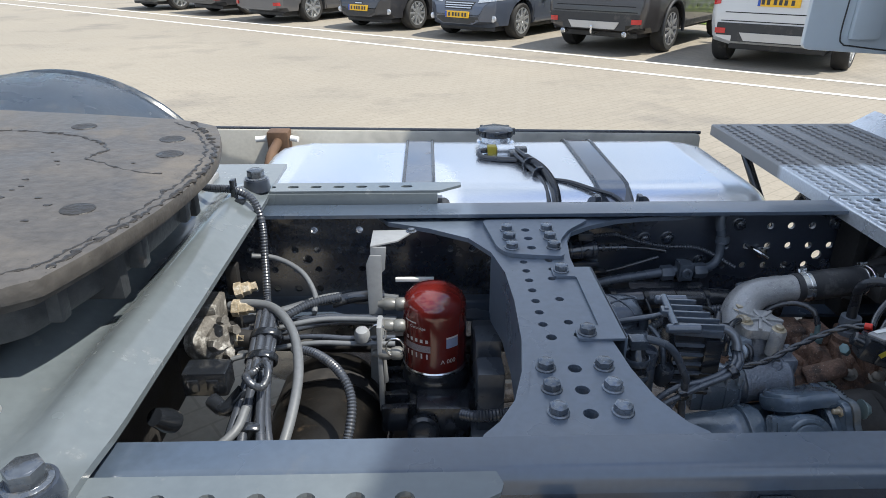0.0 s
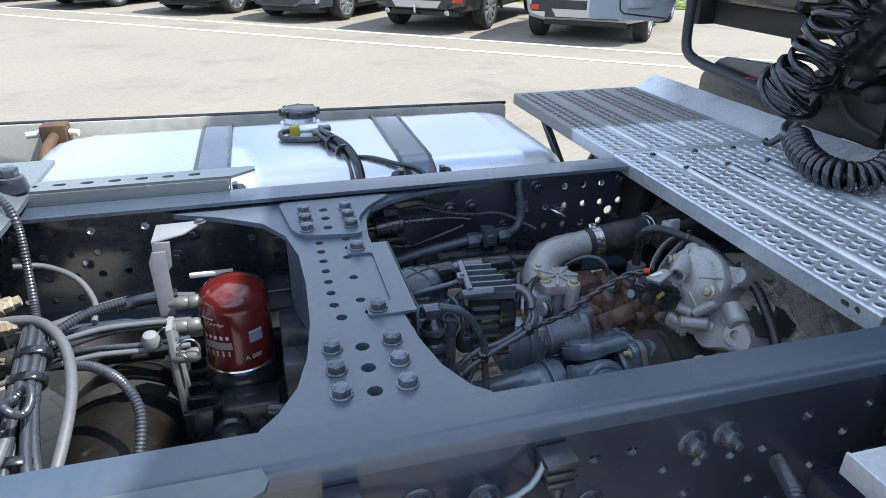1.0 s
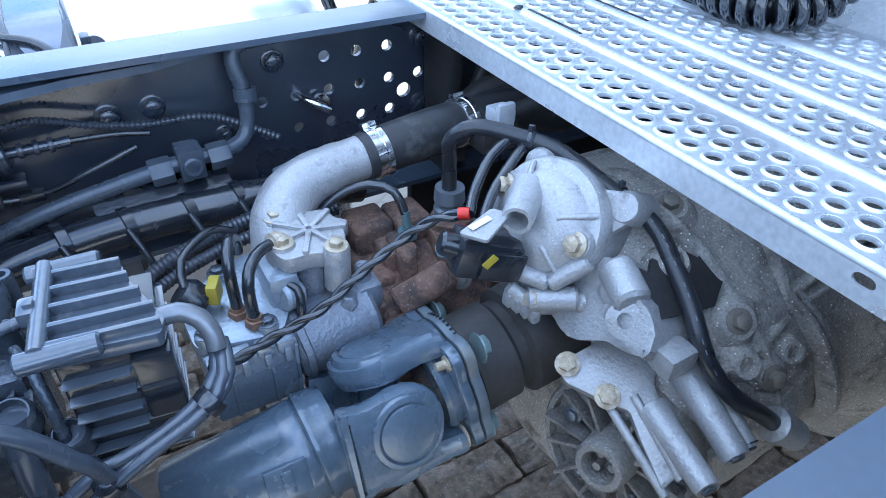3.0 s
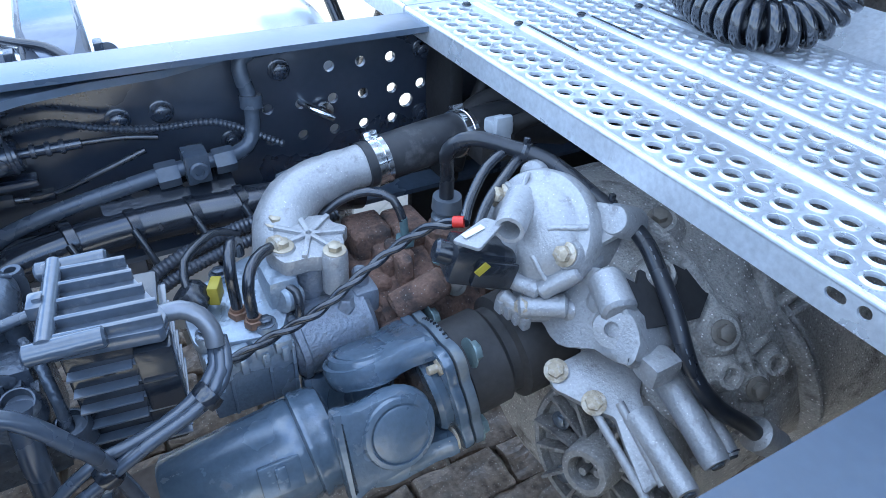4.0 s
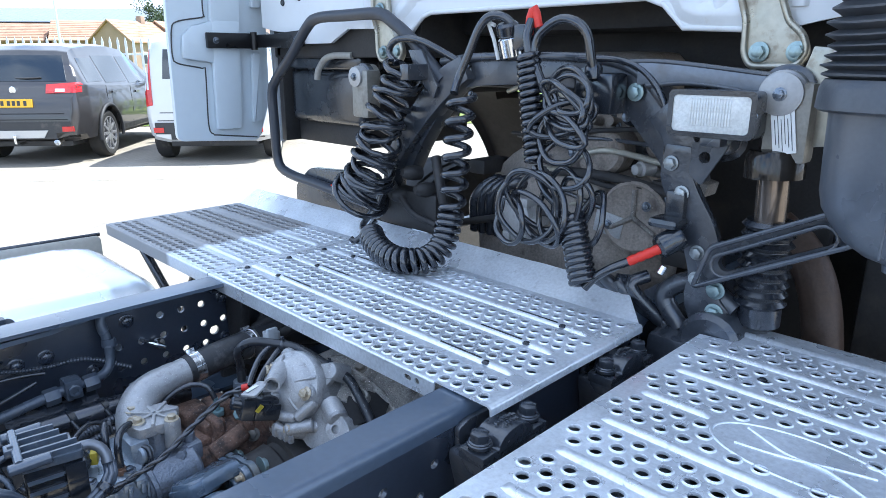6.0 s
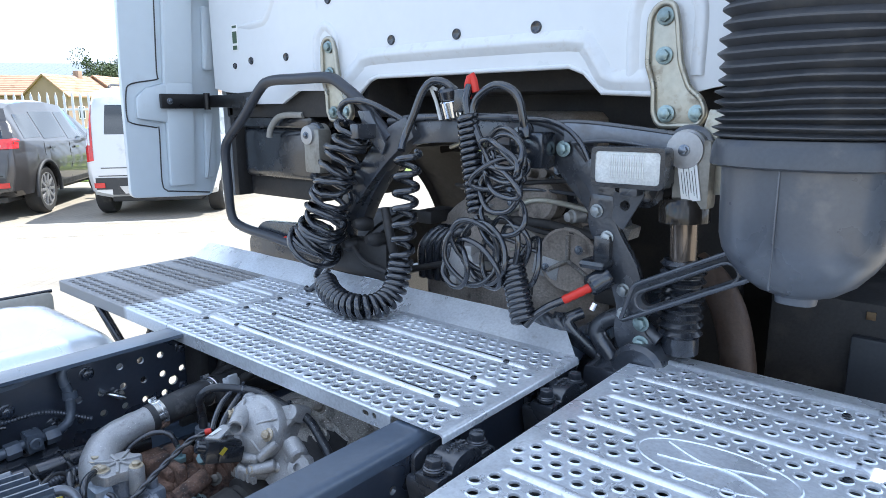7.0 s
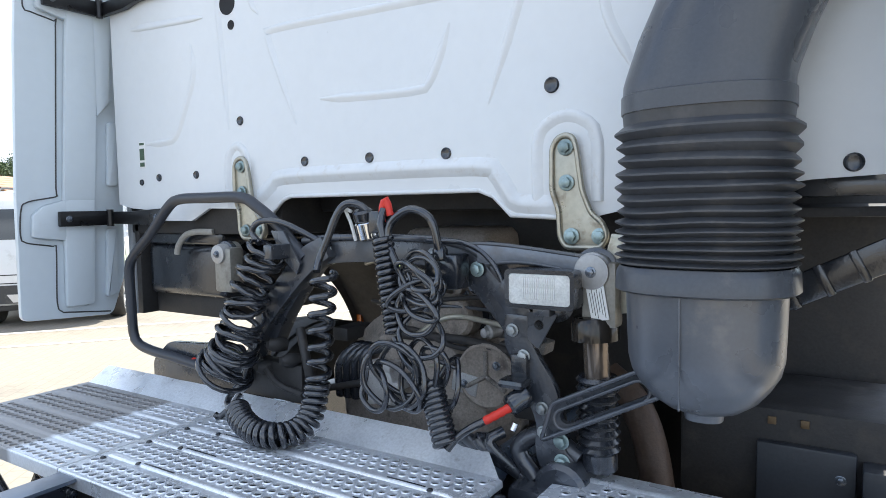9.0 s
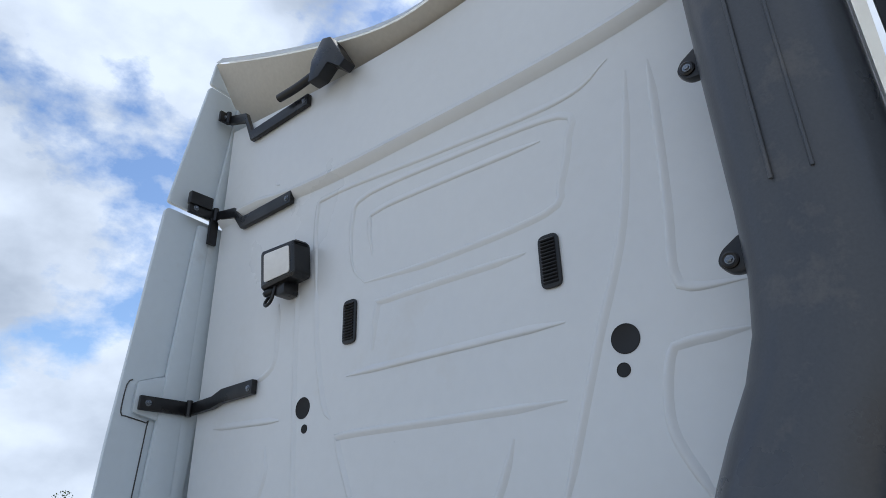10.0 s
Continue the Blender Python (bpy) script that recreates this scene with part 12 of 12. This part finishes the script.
VAN = dict(top=[(-0.66, 0.60), (-0.64, 1.0), (-0.60, 1.42), (-0.54, 1.70), (-0.46, 1.80), (-0.2, 1.84), (0.8, 1.86), (1.6, 1.82), (2.05, 1.62), (2.6, 1.18), (2.8, 1.10), (3.2, 1.0), (3.42, 0.86), (3.53, 0.66), (3.56, 0.5)],
           belt=[(-0.66, 1.12), (1.0, 1.10), (2.4, 1.05), (3.5, 0.8)], wide=[(-0.66, 0.78), (-0.6, 0.85), (-0.35, 0.90), (0, 0.915), (2.7, 0.915), (3.2, 0.86), (3.45, 0.74), (3.56, 0.5)],
           wb=2.70, wheel=0.32, floor=0.27, tumble=0.12, windows=[(0.10, 0.98, 0.12, 0.98, 1.60), (1.06, 2.25, 1.06, 1.85, 1.60)], seams=[0.02, 1.02, 2.15], sill=CLAD, handles=[0.85, 1.20],
           mirror=2.15, arch=False, rails=True, rear_window=(0.58, 0.55, 1.18, 1.58), windscreen=(0.74, 0.62, 1.2, 1.7), tail=(0.74, 0.84, 0.80, 1.58), tail_rise=0.0, head=(0.42, 0.84, 0.80, 0.96), plate_rear=0.86, plate_front=0.50, grille=(0.40, 0.60, 0.78), grille_taper=0.8, emblem_rear=1.08)


def place_cars():
    make_car(SUV, Vector((3.145, 11.445, 0)), OUTW, "dark graphite crossover with black wheel arches and tinted windows", "car", P_SUV, ALLOYD, 10)
    make_car(VAN, Vector((5.0, 9.605, 0)), OUTW, "silver-white panel van with tall red tail lamps", "van", P_VAN, ALLOY, 5)
    c = Vector((1.05, 13.21, 0))
    make_car(HATCH, c + OUTW * 2.70, -OUTW, "blue-grey estate car with silver alloy wheels", "car", P_BLUE, ALLOY, 9)
    c = c - ROW * 2.5
    make_car(SALOON, c + OUTW * 2.70, -OUTW, "anthracite estate car with narrow shield grille", "car", P_DARK, ALLOY, 10)
    c = Vector((-3.29, 16.58, 0))
    make_car(HATCH, c, OUTW, "grey hatchback with silver alloy wheels", "car", P_GREY, ALLOY, 7)
    make_car(SALOON, c - ROW * 2.7 + OUTW * 0.3, OUTW, "anthracite hatchback parked in the row", "car", P_DARK, ALLOY, 7)
    make_car(HATCH, c - ROW * 5.4 + OUTW * 2.7, -OUTW, "silver hatchback parked in the row", "car", P_SILVER, ALLOY, 7)


place_cars()

FENCEM = paint("white_fence_paint", (0.72, 0.74, 0.72), 0.5, 0.0, 0.06, 60, 4, 0.05, dirt=(0.40, 0.42, 0.36), dirt_amount=0.15, dirt_scale=6)
GRASS = paint("meadow_green", (0.20, 0.27, 0.045), 0.8, 0.0, 0.35, 9, 0.6, 0.0, dirt=(0.34, 0.33, 0.08), dirt_amount=0.35, dirt_scale=1.5)
LEAF = paint("dark_leaf", (0.045, 0.075, 0.022), 0.6, 0.0, 0.4, 6, 0.9, 0.0, dirt=(0.09, 0.12, 0.03), dirt_amount=0.3, dirt_scale=2.5)
BARK = paint("bark", (0.12, 0.09, 0.065), 0.9, 0.0, 0.3, 40, 3, 0.4)
TILE = paint("orange_roof_tile", (0.40, 0.245, 0.165), 0.8, 0.0, 0.12, 20, 1.2, 0.1, dirt=(0.28, 0.17, 0.11), dirt_amount=0.4, dirt_scale=1.1)
BRICKW = paint("brown_brick_wall", (0.34, 0.24, 0.18), 0.85, 0.0, 0.12, 30, 1.0, 0.1)
HALLM = paint("grey_hall_roof", (0.17, 0.20, 0.24), 0.6, 0.0, 0.05, 20, 0.6, 0.0)
WINM = paint("dark_window_pane", (0.03, 0.04, 0.05), 0.1, 0.0, 0.1, 10, 1, 0.0)


def make_fence():
    f = thing("fence", yard(-12, 16.0), "white painted steel picket fence at the edge of the car park", "fence")
    bm = bmesh.new()
    prism(bm, [(-0.026, 0.0), (0.026, 0.0), (0.026, 1.76), (0.0, 1.86), (-0.026, 1.76)], (0, -0.006, 0.06), (1, 0, 0), (0, 0, 1), 0.012)
    picket = finish(bpy.data.meshes.new("picket"), bm, FENCEM)
    bm = bmesh.new()
    box(bm, (-0.035, -0.035, 0), (0.035, 0.035, 1.75), 0.004)
    post = finish(bpy.data.meshes.new("post"), bm, FENCEM)
    turn = Matrix.Rotation(math.atan2(ROW.y, ROW.x), 4, "Z")
    for k in range(150):
        piece("picket", picket, Matrix.Translation(yard(-24.5 + 0.165 * k, 15.955)) @ turn, f)
    for k in range(11):
        piece("post", post, Matrix.Translation(yard(-24.4 + 2.475 * k, 16.03)) @ turn, f)
    for z in (0.35, 1.55):
        bm = bmesh.new()
        box(bm, (0, -0.02, z - 0.022), (25.0, 0.02, z + 0.022), 0.004, Matrix.Translation(yard(-24.6, 15.98)) @ turn)
        part("fence_rail", bm, FENCEM, f)


make_fence()


def make_meadow():
    rnd = random.Random(5)
    bm = bmesh.new()
    n, m = 60, 40
    grid = [[bm.verts.new(yard(-75 + 130 * i / n, 15.5 + 65 * (j / m) ** 1.6, 0.012 + (0.05 + 0.10 * rnd.random() if j else 0))) for j in range(m + 1)] for i in range(n + 1)]
    for i in range(n):
        for j in range(m):
            bm.faces.new((grid[i][j], grid[i + 1][j], grid[i + 1][j + 1], grid[i][j + 1]))
    solid("meadow", bm, GRASS, "yellow-green meadow behind the white fence", "meadow", kind="structure")
    verts, faces = [], []
    for k in range(16000):
        o = 16.2 + 34 * rnd.random() ** 2.0
        p = yard(-26 - (o - 16) * 0.9 + (32 + (o - 16) * 0.6) * rnd.random(), o)
        h = rnd.uniform(0.18, 0.55) * (1.3 if rnd.random() < 0.15 else 1)
        a, w = rnd.uniform(0, math.pi), rnd.uniform(0.012, 0.035)
        d = Vector((math.cos(a), math.sin(a), 0))
        lean = Vector((rnd.uniform(-0.4, 0.4), rnd.uniform(-0.4, 0.4), 1)) * h
        b = len(verts)
        verts += [p - d * w, p + d * w, p + lean]
        faces.append((b, b + 1, b + 2))
    me = bpy.data.meshes.new("long_grass")
    me.from_pydata([v[:] for v in verts], [], faces)
    me.materials.append(GRASS)
    tagged(new("long_grass", me), "long yellow-green grass growing behind the fence", "grass", kind="stuff")


make_meadow()


def make_tree(p, height, spread, seed):
    rnd = random.Random(seed)
    p = Vector(p)
    tr = thing("tree", p, "dark green broadleaf tree behind the farm roofs", "tree", "trees in the distance")
    bm = bmesh.new()
    trunk_h = height * 0.4
    sweep(bm, curve_points([p, p + Vector((0.1, 0.05, trunk_h * 0.5)), p + Vector((0.0, 0.15, trunk_h)), p + Vector((0.15, 0, height * 0.8))], 0.5), lambda i: max(0.05, 0.28 - 0.018 * i), 8)
    ends = []
    for k in range(9):
        a, z = rnd.uniform(0, 6.28), rnd.uniform(0.32, 0.72) * height
        e = p + Vector((math.cos(a) * spread * rnd.uniform(0.4, 0.85), math.sin(a) * spread * rnd.uniform(0.4, 0.85), z + rnd.uniform(0.05, 0.22) * height))
        sweep(bm, curve_points([p + Vector((0, 0.1, z * 0.85)), (p + Vector((0, 0, z))).lerp(e, 0.5), e], 0.6), lambda i: max(0.02, 0.09 - 0.012 * i), 5)
        ends.append(e)
    part("trunk", bm, BARK, tr)
    ends.append(p + Vector((0, 0, height * 0.85)))
    verts, faces = [], []
    for e in ends:
        for _ in range(4):
            c = e + Vector((rnd.gauss(0, spread * 0.28), rnd.gauss(0, spread * 0.28), rnd.gauss(0, height * 0.07)))
            R = rnd.uniform(0.22, 0.42) * spread
            for _ in range(230):
                d = Vector((rnd.gauss(0, 1), rnd.gauss(0, 1), rnd.gauss(0, 0.8))).normalized() * R * rnd.uniform(0.55, 1.05)
                u = Vector((rnd.gauss(0, 1), rnd.gauss(0, 1), rnd.gauss(0, 1))).normalized()
                v = u.cross(Vector((rnd.gauss(0, 1), rnd.gauss(0, 1), rnd.gauss(0, 1)))).normalized()
                s = rnd.uniform(0.08, 0.17)
                b = len(verts)
                verts += [(c + d + q - p)[:] for q in (u * s, v * s * 0.6, -u * s, -v * s * 0.6)]
                faces.append((b, b + 1, b + 2, b + 3))
    me = bpy.data.meshes.new("crown")
    me.from_pydata(verts, [], faces)
    me.materials.append(LEAF)
    ob = new("crown", me)
    ob.parent = tr
    tagged(ob)


def make_house(name, r, o, axis_turn, length, width, eave, ridge, label, wins=3, roofmat=TILE, wallmat=BRICKW):
    """A low house; its length runs along the row, turned by some degrees."""
    base = yard(r, o)
    h = thing(name, base, label, "house")
    m = Matrix.Translation(base) @ Matrix.Rotation(math.atan2(ROW.y, ROW.x) + radians(axis_turn), 4, "Z")
    bm = bmesh.new()
    x, y = length / 2, width / 2
    prism(bm, [(-y, 0), (y, 0), (y, eave), (0, ridge), (-y, eave)], (-x, 0, 0), (0, 1, 0), (0, 0, 1), length)
    bmesh.ops.transform(bm, matrix=m, verts=bm.verts[:])
    wall = part("wall", bm, wallmat, h)
    roof = None
    for s in (1, -1):
        bm = bmesh.new()
        k = (ridge - eave) / y
        prism(bm, [(0, 0.03), (y + 0.35, -(y + 0.35) * k + 0.03), (y + 0.35, -(y + 0.35) * k + 0.16), (0, 0.18)], (-x - 0.25, 0, ridge), (0, s, 0), (0, 0, 1), length + 0.5 if s > 0 else -(length + 0.5))
        if s < 0:
            bmesh.ops.translate(bm, vec=(0, 0, 0), verts=bm.verts[:])
        co = [v.co.x for v in bm.verts]
        shift = -(min(co) + max(co)) / 2
        bmesh.ops.translate(bm, vec=(shift, 0, 0), verts=bm.verts[:])
        bmesh.ops.transform(bm, matrix=m, verts=bm.verts[:])
        roof = part("roof", bm, roofmat, h, "weathered roof")
        bm = bmesh.new()
        rows = int((y + 0.3) / 0.34)
        for j in range(1, rows):
            d = j * 0.34
            box(bm, (-x - 0.26, s * d - 0.02, ridge - d * k + 0.15), (x + 0.26, s * d + 0.02, ridge - d * k + 0.20))
        bmesh.ops.transform(bm, matrix=m, verts=bm.verts[:])
        pieces_of("tile_course", bm, roofmat, roof)
    bm = bmesh.new()
    box(bm, (x * 0.35 - 0.3, -0.3, ridge - 0.2), (x * 0.35 + 0.3, 0.3, ridge + 0.7), 0.02, m)
    if name == "farmhouse":
        part("chimney", bm, wallmat, roof)
    else:
        bm.free()
    spots = [(-x + length * (k + 0.5) / wins, -y) for k in range(wins)]
    for u, v in spots:
        bm = bmesh.new()
        box(bm, (u - 0.45, v - 0.05, 0.9), (u + 0.45, v + 0.05, min(2.1, eave - 0.4)), 0.01, m)
        w = part("window", bm, FENCEM, wall)
        bm = bmesh.new()
        box(bm, (u - 0.38, v - 0.06, 0.97), (u + 0.38, v - 0.045, min(2.03, eave - 0.47)), 0.0, m)
        part("pane", bm, WINM, w)
    bm = bmesh.new()
    box(bm, (-x - 0.05, -0.55, 0.0), (-x + 0.05, 0.55, 2.05), 0.01, m)
    part("door", bm, CLAD, wall)
    return h


def place_farm():
    D = 78.0
    make_house("farm_barn", -0.377 * D, D, 16, 9.0, 6.6, 3.35, 5.2, "low brown brick barn with an orange tiled roof")
    make_house("farmhouse", -0.318 * D, D - 4, 70, 7.0, 4.6, 3.2, 5.0, "low brown gabled farmhouse with an orange tiled roof", 2)
    make_house("farm_shed", -0.292 * D, D + 3, 80, 8.0, 5.4, 3.2, 5.2, "beige gabled shed with an orange tiled roof", 2)
    make_house("farm_stable", -0.53 * D, D, 6, 13.0, 6.5, 3.3, 4.9, "long brown brick stable behind the fence", 6)
    base = yard(-0.36 * 130, 130)
    hall = thing("warehouse", base, "long grey metal warehouse hall behind the farm", "building")
    m = Matrix.Translation(base) @ Matrix.Rotation(math.atan2(ROW.y, ROW.x), 4, "Z")
    bm = bmesh.new()
    prism(bm, [(0, 0), (24, 0), (24, 7.6), (12, 10.6), (0, 7.6)], (-26, 0, 0), (0, 1, 0), (0, 0, 1), 52)
    bmesh.ops.transform(bm, matrix=m, verts=bm.verts[:])
    part("wall", bm, BRICKW, hall)
    bm = bmesh.new()
    for k in range(52):
        prism(bm, [(-0.3, 7.7), (12, 10.75), (24.3, 7.7), (24.3, 7.82), (12, 10.87), (-0.3, 7.82)], (-26 + k, 0, 0), (0, 1, 0), (0, 0, 1), 0.97)
    bmesh.ops.transform(bm, matrix=m, verts=bm.verts[:])
    pieces_of("roof_sheet", bm, HALLM, hall, "grey corrugated roof sheet")
    for k, (q, d, hh, sp) in enumerate([(-0.285, 90, 7.8, 3.2), (-0.262, 94, 8.6, 3.6), (-0.62, 60, 6.4, 3.0), (-0.66, 56, 6.8, 2.8), (-0.72, 62, 7.2, 3.2), (-0.585, 72, 6.2, 2.6)]):
        make_tree(yard(q * d, d), hh, sp, 20 + k)
    for q in (-0.60, -0.43):
        bm = bmesh.new()
        o = 30.0
        lathe(bm, [(0.06, 0), (0.05, 3), (0.035, 5.5), (0.0, 5.52)], yard(q * o, o), seg=10)
        solid("pole", bm, FENCEM, "slim white pole standing in the meadow", "pole")


place_farm()
